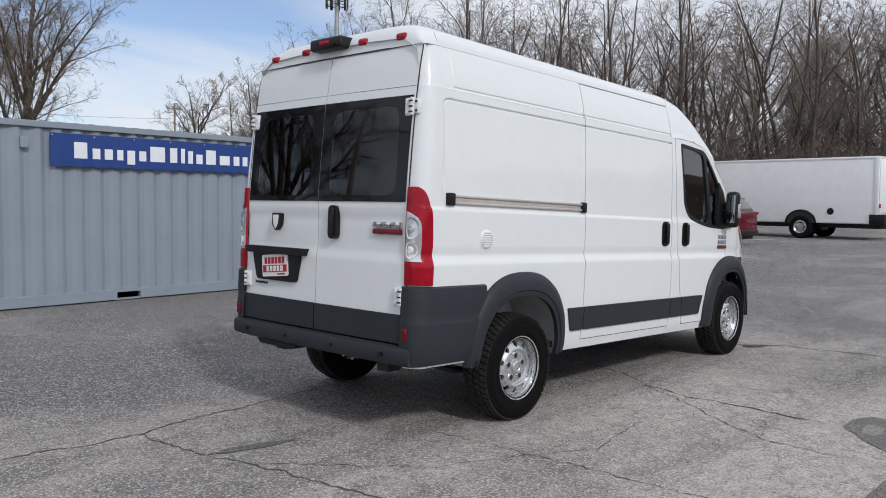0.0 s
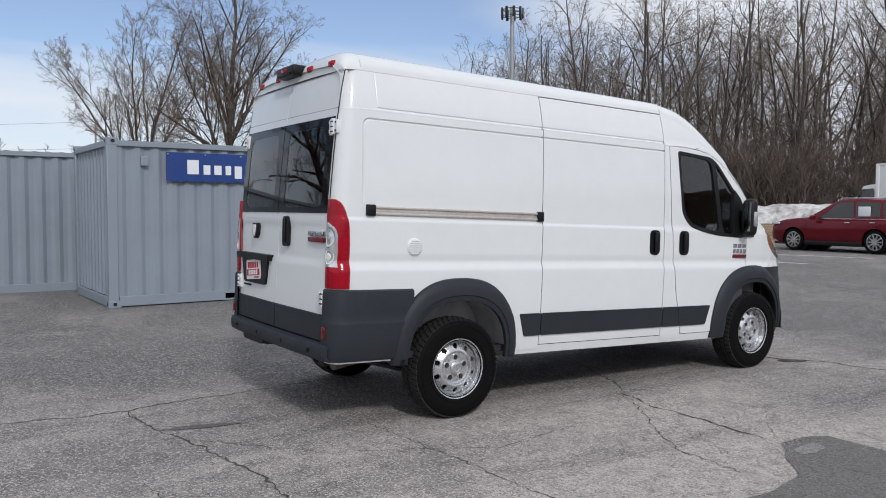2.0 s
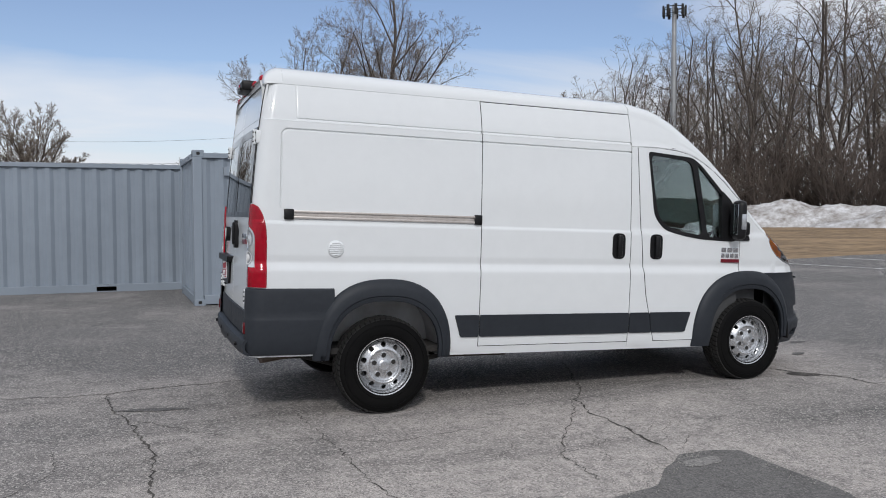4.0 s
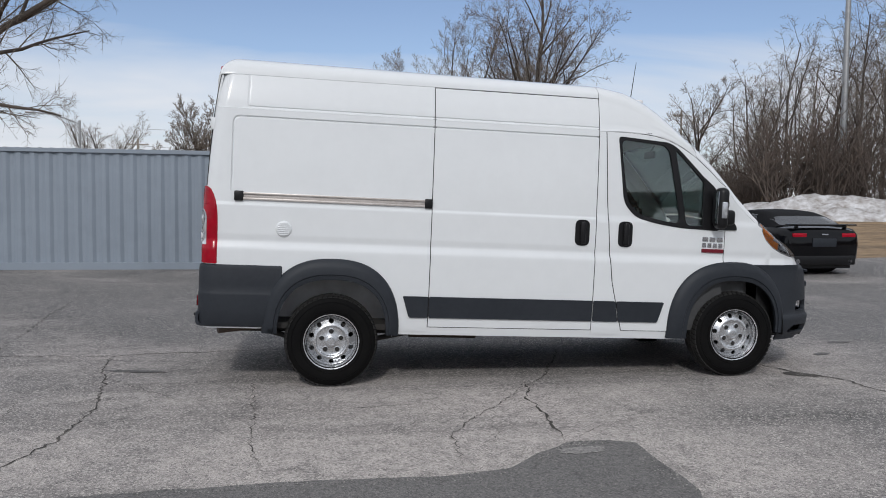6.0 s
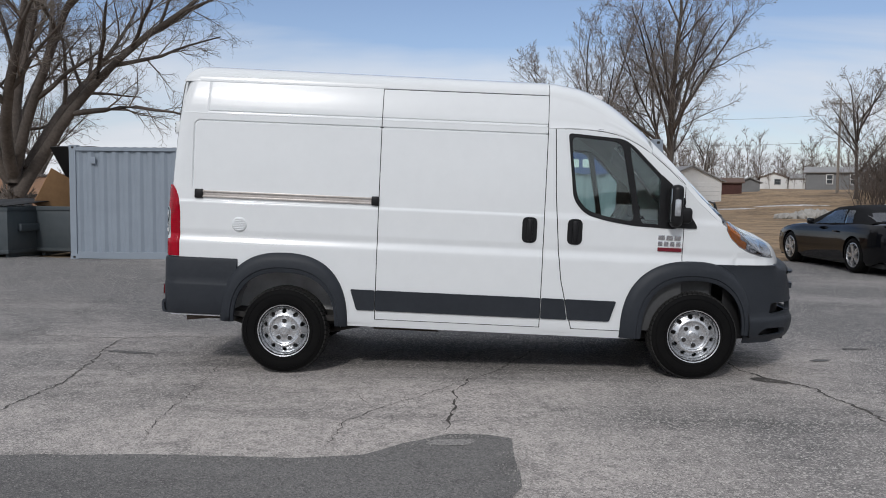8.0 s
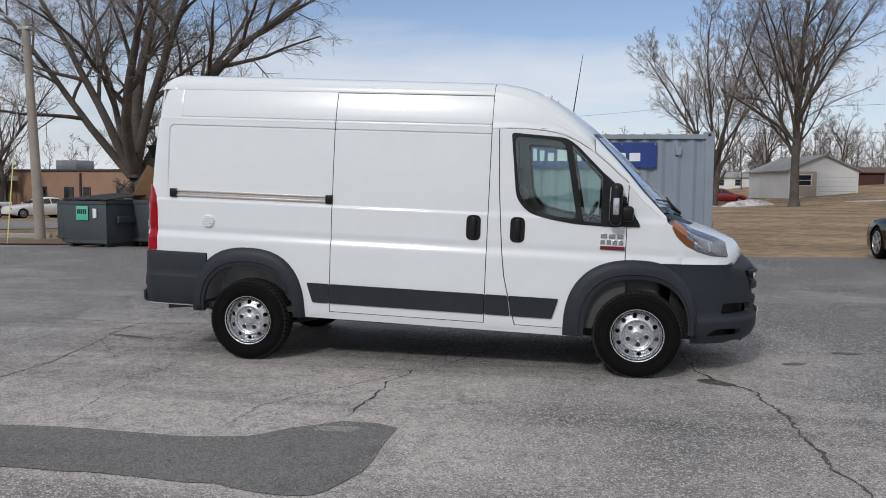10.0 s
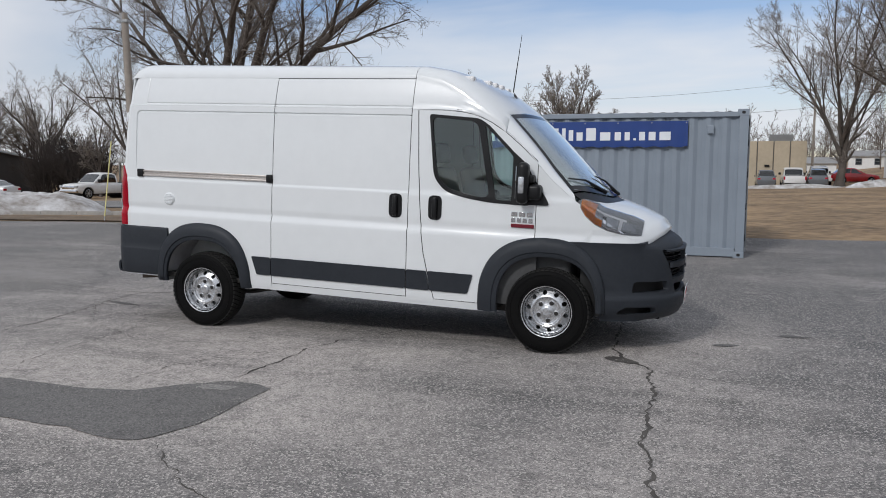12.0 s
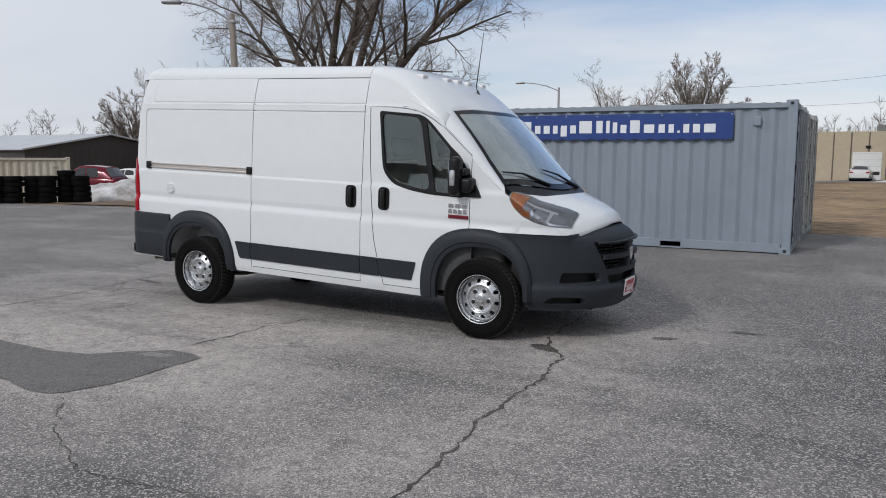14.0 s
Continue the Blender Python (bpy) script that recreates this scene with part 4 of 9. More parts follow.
# roof in two pressings
def top_panel(xs, edge_z, n=30, lift=0.0):
    rows = []
    for x in xs:
        lo = edge_z(x)
        side = [(side_y(x, lerp(lo, ZS(x), i / 8)), lerp(lo, ZS(x), i / 8)) for i in range(8)] if lo < ZS(x) - 0.001 else []
        half = side + arc_points(x, n)
        rows.append([(x, -y, z) for y, z in half] + [(x, y, z) for y, z in half[-2::-1]])
    b = bmesh.new()
    return shell(b, rows, lambda c: (0, -0.012 * (1 if c.y > 0.8 else -1 if c.y < -0.8 else 0), -0.012))


roof_xs = [-0.80, -0.75, -0.6, -0.3, 0.2, 0.8, 1.4, 1.9, 2.152]
b = top_panel(roof_xs, lambda x: 2.441)
vp("roof", b, M_WHITE, van, "", 50)
cab_xs = [2.157, 2.2, 2.3, 2.4, 2.5, 2.6, 2.7, 2.8, 2.9, 2.97, 3.03]
b = top_panel(cab_xs, lambda x: min(DOOR_TOP(x) + 0.004, ZS(x)) if x > 2.2 else 2.16)
def screen_edge(b):
    """Bend the front edge of the cab roof along the top of the windscreen."""
    for v in b.verts:
        if v.co.x > 2.972:
            y = abs(v.co.y)
            goal = 3.095 - 0.09 * (min(y, 0.74) / 0.74) ** 2 - 0.004 + 0.020 * max(0.0, min(1.0, (y - 0.74) / 0.09))
            nx = lerp(2.97, goal, (v.co.x - 2.97) / 0.06)
            if y < 0.80:
                v.co.z += top_z(nx, v.co.y) - top_z(v.co.x, v.co.y)
            v.co.x = nx
    return b


b = screen_edge(b)
vp("cab_roof", b, M_WHITE, van, "", 50)
for k in (-1, 0, 1):
    for s in (1,):
        b = bmesh.new()
        x, y = 2.62, k * 0.22
        box(b, x - 0.045, x + 0.05, y - 0.045, y + 0.045, top_z(x, y) - 0.035, top_z(x, y) + 0.010, 0.012, None, 3)
        vp("roof_marker_lamp", b, M_PLATE, van, "small clear roof marker lamp", 40)
for y in (-0.62, 0.62):
    b = bmesh.new()
    x = 2.58
    box(b, x - 0.045, x + 0.05, y - 0.045, y + 0.045, top_z(x, y) - 0.035, top_z(x, y) + 0.010, 0.012, None, 3)
    vp("roof_marker_lamp", b, M_PLATE, van, "small clear roof marker lamp", 40)
b = bmesh.new()
az = top_z(2.83, 0.1)
tube(b, [(2.83, 0.1, az - 0.01), (2.82, 0.1, az + 0.02), (2.80, 0.1, az + 0.06), (2.86, 0.1, az + 0.60)], [0.016, 0.012, 0.006, 0.0025], 8)
vp("antenna", b, M_BLACK, van, "thin black roof antenna", 40)

# windscreen, pillars, scuttle and hood
X_TOP = lambda y: 3.095 - 0.09 * (y / 0.74) ** 2
X_BOT = lambda y: 3.845 - 0.24 * (y / 0.86) ** 2


def top_patch(y_edge, x0, x1, ns, nv, thick=0.006, lift=0.0):
    rows = []
    for j in range(nv + 1):
        v = j / nv
        row = []
        for i in range(ns + 1):
            s = lerp(-1, 1, i / ns)
            y = s * y_edge(v)
            x = lerp(x0(y), x1(y), v)
            y = max(-side_y(x, ZS(x)) + 0.003, min(side_y(x, ZS(x)) - 0.003, y))
            row.append((x, y, top_z(x, y) + lift))
        rows.append(row)
    b = bmesh.new()
    return shell(b, rows, lambda c: (-thick * 0.7, 0, -thick * 0.7))


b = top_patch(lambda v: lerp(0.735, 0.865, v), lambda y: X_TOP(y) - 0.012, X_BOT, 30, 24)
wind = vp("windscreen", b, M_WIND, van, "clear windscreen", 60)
# dark ceramic edge
for nm, f in (("top", lambda y: (X_TOP(y) - 0.002, X_TOP(y) + 0.035)), ("low", lambda y: (X_BOT(y) - 0.05, X_BOT(y) + 0.004))):
    b = top_patch((lambda v: 0.74) if nm == "top" else (lambda v: 0.862), lambda y: f(y)[0], lambda y: f(y)[1], 30, 3, 0.001, 0.001)
    vp("screen_border", b, M_FRIT, wind, "black ceramic edge", 60)
for s in (-1, 1):
    rows = []
    for j in range(25):
        v = j / 24
        row = []
        for i in range(4):
            y = s * (lerp(0.735, 0.865, v) - 0.035 + 0.037 * i / 3)
            x = lerp(X_TOP(y), X_BOT(y), v)
            row.append((x, y, top_z(x, y) + 0.002))
        rows.append(row)
    b = bmesh.new()
    shell(b, rows, lambda c: (-0.002, 0, -0.002))
    vp("screen_border", b, M_FRIT, wind, "black ceramic edge", 60)
    # pillar between the windscreen and the door
    rows = []
    for j in range(31):
        v = j / 30
        row = []
        for i in range(9):
            w = i / 8
            yg = lerp(0.74, 0.868, v)
            xg = lerp(X_TOP(yg), X_BOT(yg), v)
            xo = lerp(3.025, 3.64, v)
            zo = DOOR_TOP(xo) + 0.003 if xo < 3.316 else max(ZS(xo) - 0.004, lerp(DOOR_TOP(3.316), ZS(3.6), (xo - 3.316) / 0.30) if xo < 3.6 else 0)
            zo = min(zo, ZS(xo))
            po = Vector((xo, s * side_y(xo, zo), zo))
            pg = Vector((xg, s * yg, top_z(xg, yg)))
            p = po.lerp(pg, w)
            bow = 0.035 * math.sin(math.pi * w) * (1 - 0.4 * v)
            row.append((p.x + bow * 0.3, p.y + s * bow * 0.75, p.z + bow * 0.55))
        rows.append(row)
    b = bmesh.new()
    shell(b, rows, lambda c: (-0.004, -s * 0.02, -0.006))
    vp("windscreen_pillar", b, M_WHITE, van, "", 50)
X_HOOD = lambda y: X_BOT(y) + 0.105
X_NOSE = lambda y: 4.375 - 0.40 * y * y
b = top_patch(lambda v: lerp(0.865, 0.845, v), lambda y: X_BOT(y) + 0.005, lambda y: X_HOOD(y) - 0.004, 30, 4, 0.01, -0.012)
vp("scuttle", b, M_BLACK, van, "black plastic scuttle below the windscreen", 60)
rows = []
for j in range(31):
    v = j / 30
    row = []
    for i in range(37):
        s = lerp(-1, 1, i / 36)
        y = s * lerp(0.868, 0.86, v)
        x = lerp(X_HOOD(y), X_NOSE(y), v)
        y = max(-side_y(x, ZS(x)) + 0.002, min(side_y(x, ZS(x)) - 0.002, y))
        z = top_z(x, y) + 0.002
        if v > 0.85:
            z -= 0.030 * ((v - 0.85) / 0.15) ** 2
        row.append((x, y, z))
    rows.append(row)
b = bmesh.new()
shell(b, rows, lambda c: (-0.005, 0, -0.012))
vp("hood", b, M_WHITE, van, "", 60)
for a0, a1, a2 in (((3.80, -0.28), (3.66, -0.60), (3.55, -0.80)), ((3.83, 0.40), (3.74, 0.05), (3.68, -0.20))):
    b = bmesh.new()
    pts = [(p[0], p[1], top_z(*p) + h) for p, h in ((a0, 0.01), (a1, 0.035), (a2, 0.025))]
    tube(b, [pts[0], tuple(lerp(pts[0][k], pts[1][k], 0.5) for k in range(3)), pts[1]], [0.016, 0.012, 0.010], 6)
    tube(b, [tuple(lerp(pts[0][k], pts[2][k], 0.25) for k in range(3)), pts[1], pts[2]], [0.006, 0.009, 0.006], 5)
    vp("wiper", b, M_BLACK, wind, "black windscreen wiper", 40)

# headlamps
LAMP_LOW = table([(3.66, 1.41), (3.72, 1.305), (3.80, 1.235), (3.90, 1.188), (4.02, 1.158), (4.12, 1.148), (4.20, 1.145)])
LAMP_UP = table([(3.66, 0.02), (3.70, 0.08), (3.80, 0.18), (3.95, 0.26), (4.08, 0.28), (4.15, 0.25), (4.20, 0.19)])
for s in (-1, 1):
    def lamp_patch(xa, xb, lo, hi, out, n=20, m=12):
        rows = []
        for i in range(n + 1):
            x = 3.68 + (lerp(xa, xb, i / n) - 3.665) * 0.90
            low = LAMP_LOW(x)
            side = [(side_y(x, lerp(low, ZS(x), k / 6)), lerp(low, ZS(x), k / 6)) for k in range(6)] if low < ZS(x) else []
            arc = [p for p in arc_points(x, 240) if p[0] > side_y(x, ZS(x)) - LAMP_UP(x) and p[1] >= low]
            line = side + arc
            ln = [0]
            for p, q in zip(line, line[1:]):
                ln.append(ln[-1] + math.dist(p, q))
            row = []
            for k in range(m + 1):
                d = lerp(lo, hi, k / m) * ln[-1]
                y = float(np.interp(d, ln, [p[0] for p in line]))
                z = float(np.interp(d, ln, [p[1] for p in line]))
                row.append((x + out * 0.6, s * (y + out * 0.5), z + out * 0.5))
            rows.append(row)
        b = bmesh.new()
        return shell(b, rows, lambda c: (-0.03, -s * 0.03, -0.01))
    lamp = vp("headlamp", lamp_patch(3.665, 4.205, 0.0, 1.0, 0.004), M_LAMPDARK, van, "headlamp with a clear lens and an amber turn signal", 50)
    vp("amber_signal", lamp_patch(3.672, 3.80, 0.02, 0.90, 0.007), M_ORANGE, lamp, "amber turn signal", 50)
    vp("amber_edge", lamp_patch(3.80, 3.86, 0.02, 0.22, 0.007, 6, 4), M_ORANGE, lamp, "amber turn signal", 50)
    vp("lamp_strip", lamp_patch(3.805, 4.06, 0.50, 0.60, 0.008, 14, 3), M_PLATE, lamp, "bright daytime lamp strip", 50)
    vp("lamp_strip", lamp_patch(3.868, 3.895, 0.06, 0.50, 0.008, 4, 6), M_CHROME, lamp, "", 50)
    vp("lamp_strip", lamp_patch(4.005, 4.03, 0.10, 0.50, 0.008, 4, 6), M_PLATE, lamp, "", 50)
    vp("main_reflector", lamp_patch(3.905, 3.995, 0.12, 0.46, 0.007, 8, 6), M_LENS, lamp, "chrome reflector", 50)
    vp("inner_reflector", lamp_patch(4.04, 4.15, 0.16, 0.50, 0.007, 8, 6), M_LENS, lamp, "", 50)
    vp("lower_strip", lamp_patch(3.90, 4.18, 0.03, 0.09, 0.008, 12, 2), M_CHROME, lamp, "", 50)
    vp("upper_lens", lamp_patch(3.82, 4.17, 0.76, 0.96, 0.007, 12, 5), M_GREYLENS, lamp, "grey upper lens", 50)
    vp("lens", lamp_patch(3.668, 4.203, 0.01, 0.99, 0.014), M_COVER, lamp, "clear lens cover", 50)

# front bumper: a curved grey shell with openings
def nose(a, grow=0.0):
    """The bumper's plan: a from -1 (right wheel) to 1 (left wheel)."""
    ang = a * math.pi / 2
    c, s = math.cos(ang), math.sin(ang)
    x = 3.60 + (0.925 + grow) * abs(c) ** 1.30
    y = (0.985 + grow) * math.copysign(abs(s) ** 0.72, s)
    return x, y


BUMP = [(0.425, -0.10), (0.435, -0.06), (0.46, -0.03), (0.50, -0.012), (0.54, 0.0), (0.60, 0.006), (0.625, 0.004), (0.640, -0.008), (0.655, -0.016), (0.70, -0.018), (0.80, -0.022), (0.90, -0.030), (0.98, -0.040), (1.03, -0.050), (1.050, -0.062), (1.066, -0.085), (1.085, -0.125), (1.100, -0.165), (1.108, -0.20)]
rows = []
NB = 120
for z, g in BUMP:
    rows.append([])
    for i in range(NB + 1):
        a = lerp(-1, 1, i / NB)
        y0 = abs(nose(a, 0)[1])
        x, y = nose(a, g if z > 1.105 else max(g, -0.045 - 0.17 * smooth01(0.78, 0.50, y0)))
        mid = 1 - min(1, abs(y) / 0.55) ** 2
        zz = z + 0.060 * max(0, mid) * max(0, z - 1.0) / 0.11
        # the upper side closes in on the wing
        k = smooth01(0.90, 1.095, z) * (1 - smooth01(4.20, 4.34, x))
        body = min(abs(y), side_y(x, min(zz, ZS(x))) + (0.018 if z < 1.09 else -0.04))
        y = math.copysign(lerp(abs(y), body, k), y)
        rows[-1].append((x, y, zz))
b = bmesh.new()
shell(b, rows, lambda c: (-0.03 if abs(c.y) < 0.8 else 0, -0.02 if c.y > 0.3 else 0.02 if c.y < -0.3 else 0, 0))
cut = bmesh.new()
prism(cut, rounded([(-0.555, 1.030), (-0.435, 0.770), (0.435, 0.770), (0.555, 1.030)], 0.03), 4.2, 4.8, "x")
prism(cut, rounded([(-0.43, 0.735), (-0.40, 0.660), (0.40, 0.660), (0.43, 0.735)], 0.02), 4.2, 4.8, "x")
for s in (-1, 1):
    prism(cut, rounded([(s * 0.52, 0.765), (s * 0.50, 0.685), (s * 0.79, 0.672), (s * 0.775, 0.765)], 0.02), 3.98, 4.8, "x")
    prism(cut, rounded([(s * 0.66, 0.550), (s * 0.62, 0.495), (s * 0.86, 0.490), (s * 0.84, 0.555)], 0.025), 3.9, 4.8, "x")
bmesh.ops.recalc_face_normals(cut, faces=cut.faces)
b = boolean(b, cut)
for fl in (False, True):
    c = arch_cutter(ARCH_F)
    if fl:
        c.transform(FLIP)
    b = boolean(b, c)
bumper = vp("front_bumper", b, M_CLAD, van, "moulded grey plastic front bumper", 35)
b = bmesh.new()
rows = []
for z in (0.45, 0.6, 0.8, 1.06):
    rows.append([(nose(lerp(-0.86, 0.86, i / 40), -0.12)[0], nose(lerp(-0.86, 0.86, i / 40), -0.12)[1], z) for i in range(41)])
shell(b, rows, lambda c: (-0.01, 0, 0))
vp("bumper_backing", b, M_SEAL, bumper, "", 35)
def bar_row(z0, z1, half, grow, name, material=M_CLAD):
    b = bmesh.new()
    rows = []
    for z, g in ((z0, grow - 0.03), (z0 + 0.004, grow), (z1 - 0.004, grow), (z1, grow - 0.03)):
        rows.append([])
        for i in range(25):
            y = lerp(-half, half, i / 24)
            a = 0
            lo, hi = 0.0, 0.9
            for _ in range(24):
                a = (lo + hi) / 2
                if nose(a, g)[1] < abs(y):
                    lo = a
                else:
                    hi = a
            rows[-1].append((nose(a, g)[0], y, z))
    shell(b, rows, lambda c: (-0.02, 0, 0))
    return vp(name, b, material, bumper, "", 35)
for z in (0.815, 0.845, 0.935, 0.968, 1.0):
    bar_row(z - 0.006, z + 0.006, 0.41 + (z - 0.77) * 0.4, -0.05, "grille_bar", M_BLACK)
bar_row(0.872, 0.922, 0.480, -0.012, "grille_bar", M_CLAD)
bar_row(1.012, 1.034, 0.535, -0.014, "grille_frame", M_CLAD)
bar_row(0.768, 0.790, 0.445, -0.014, "grille_frame", M_CLAD)
for y in (-0.3, -0.18, 0.18, 0.3):
    b = bmesh.new()
    box(b, 4.40, 4.425, y - 0.006, y + 0.006, 0.74, 1.0, 0.003)
    vp("grille_bar", b, M_BLACK, bumper, "", 35)
b = bmesh.new()
box(b, 4.43, 4.506, -0.040, 0.040, 0.765, 1.04, 0.014)
vp("grille_bar", b, M_CLAD, bumper, "", 35)
b = bmesh.new()
prism(b, rounded([(-0.058, 0.962), (-0.048, 0.87), (0, 0.828), (0.048, 0.87), (0.058, 0.962)], 0.02), 4.506, 4.522, "x")
vp("emblem", b, M_CHROME, bumper, "plain chrome shield emblem", 35)


def dealer_plate(parent, m, name="dealer_plate"):
    """A white plate with red bands that stand for its writing."""
    b = bmesh.new()
    prism(b, rounded([(-0.152, -0.078), (0.152, -0.078), (0.152, 0.078), (-0.152, 0.078)], 0.015), -0.003, 0.003)
    b.transform(m)
    p = part(name, b, M_PLATE, parent, "white plate with red printed bands", 30)
    def band(x0, x1, z0, z1, mm, o):
        b = bmesh.new()
        prism(b, [(x0, z0), (x1, z0), (x1, z1), (x0, z1)], -0.005 - o, -0.002)
        b.transform(m)
        part("printed_band", b, mm, p, "", 0)
    for k in range(6):
        band(-0.12 + k * 0.041, -0.09 + k * 0.041, 0.012, 0.058, M_REDPRINT, 0)
    band(-0.14, 0.14, -0.048, 0.002, M_REDPRINT, 0)
    for k in range(5):
        band(-0.095 + k * 0.041, -0.068 + k * 0.041, -0.042, -0.004, M_PLATE, 0.002)
    band(0.03, 0.12, -0.068, -0.058, M_REDPRINT, 0)
    return p


dealer_plate(bumper, RK @ Matrix.Translation((4.532, -0.03, 0.60)) @ Matrix.Rotation(radians(90), 4, "Z") @ Matrix.Rotation(radians(4), 4, "X"))

# wheel-arch flares, and the rear corner cladding
def flare(inner, outer, name, label, y_face=0.055, flip=False, clip=None):
    n = len(inner)
    rows = []
    for w, o in ((0.0, 0.0), (0.0, 0.68), (0.04, 0.74), (0.22, 0.78), (0.26, 1.0), (0.58, 1.0), (0.92, 0.55), (1.0, 0.12), (1.0, -0.2)):
        row = []
        for p, q in zip(inner, outer):
            x, z = lerp(p[0], q[0], w), lerp(p[1], q[1], w)
            row.append((x, -side_y(max(XR(z) + 0.09, min(3.7, x)), z) - y_face * o, z))
        rows.append(row)
    b = bmesh.new()
    grid(b, rows)
    return vp(name, b, M_CLAD, van, label, 40, flip)


def arch_pair(hx, hz, rin, rout, base_b, base_f, n=44):
    a, c = [], []
    for i in range(n + 1):
        t = math.pi * i / n
        cs, sn = math.cos(t), math.sin(t)
        ux, uz = math.copysign(abs(cs) ** 0.82, cs), abs(sn) ** 0.82
        a.append((hx + rin[0] * ux, hz + rin[1] * uz))
        c.append((hx + (rout[0] if cs > 0 else rout[2]) * ux, hz + rout[1] * uz))
    a = [(a[0][0], base_f)] + a + [(a[-1][0], base_b)]
    c = [(c[0][0], base_f)] + c + [(c[-1][0], base_b)]
    return a, c


for flip in (False, True):
    i, o = arch_pair(0.0, 0.42, (0.43, 0.44), (0.535, 0.605, 0.55), 0.462, 0.432)
    flare(i, o, "wheel_arch_trim", "grey plastic wheel-arch flare", 0.045, flip)
    i, o = arch_pair(3.43, 0.50, (0.425, 0.445), (0.50, 0.605, 0.60), 0.435, 0.50)
    flare(i, o, "wheel_arch_trim", "grey plastic wheel-arch flare", 0.045, flip)
    # wheel wells
    for hx, hz, rx in ((0.0, 0.40, 0.47), (3.43, 0.47, 0.475)):
        rows = []
        for k in range(19):
            a = math.pi * k / 18
            rows.append([(hx + (rx + 0.01) * math.copysign(abs(math.cos(a)) ** 0.82, math.cos(a)), y, hz + 0.01 + 0.505 * abs(math.sin(a)) ** 0.82) for y in (-0.955, -0.8, -0.55)])
        b = bmesh.new()
        shell(b, rows, lambda c: (0, 0, 0.008))
        prism(b, [(hx + (rx + 0.01) * math.copysign(abs(math.cos(math.pi * k / 18)) ** 0.82, math.cos(math.pi * k / 18)), hz + 0.505 * abs(math.sin(math.pi * k / 18)) ** 0.82) for k in range(19)], -0.56, -0.55)
        vp("wheel_well", b, M_WELL if hx < 1 else M_SEAL, van, "", 40, flip)
    # rear corner cladding
    zs = [0.465, 0.475, 0.50, 0.60, 0.72, 0.735, 0.745, 0.80, 0.92, 0.945, 0.955]
    gs = [0.0, 0.02, 0.028, 0.030, 0.030, 0.028, 0.024, 0.024, 0.022, 0.016, 0.0]
    rows = []
    for z, g in zip(zs, gs):
        row = []
        for k in range(34):
            u = k / 33
            if u < 0.25:
                row.append((XR(z) - 0.018 - g * 0.6, -lerp(0.855, 0.885, u / 0.25), z))
            else:
                t = (u - 0.25) / 0.75
                x = XR(z) + 1.0 * (t ** 1.9) * 0.60
                y = side_y(x, z)
                d = x - XR(z)
                k2 = max(0, 1 - d / 0.09)
                row.append((x - (0.018 + g * 0.6) * k2, -y - g * (1 - 0.5 * k2), z))
        rows.append(row)
    b = bmesh.new()
    shell(b, rows, lambda c: (0.004, 0.02, 0))
    b = boolean(b, arch_cutter(ARCH_R))
    vp("corner_bumper", b, M_CLAD, van, "grey plastic rear corner bumper", 35, flip)

# rear doors
def rear_sheet(y0, y1, z0, z1, out, thick, ny=10, nz=40, bulge=True):
    rows = []
    for j in range(nz + 1):
        z = lerp(z0, z1, j / nz)
        press = 0.012 * smooth01(1.10, 1.14, z) * (1 - smooth01(1.36, 1.40, z)) if bulge else 0
        rows.append([(XR(z) - out + press - 0.015 * (1 - (lerp(y0, y1, i / ny) / 0.85) ** 2), lerp(y0, y1, i / ny), z) for i in range(ny + 1)])
    b = bmesh.new()
    return shell(b, rows, lambda c: (thick, 0, 0))


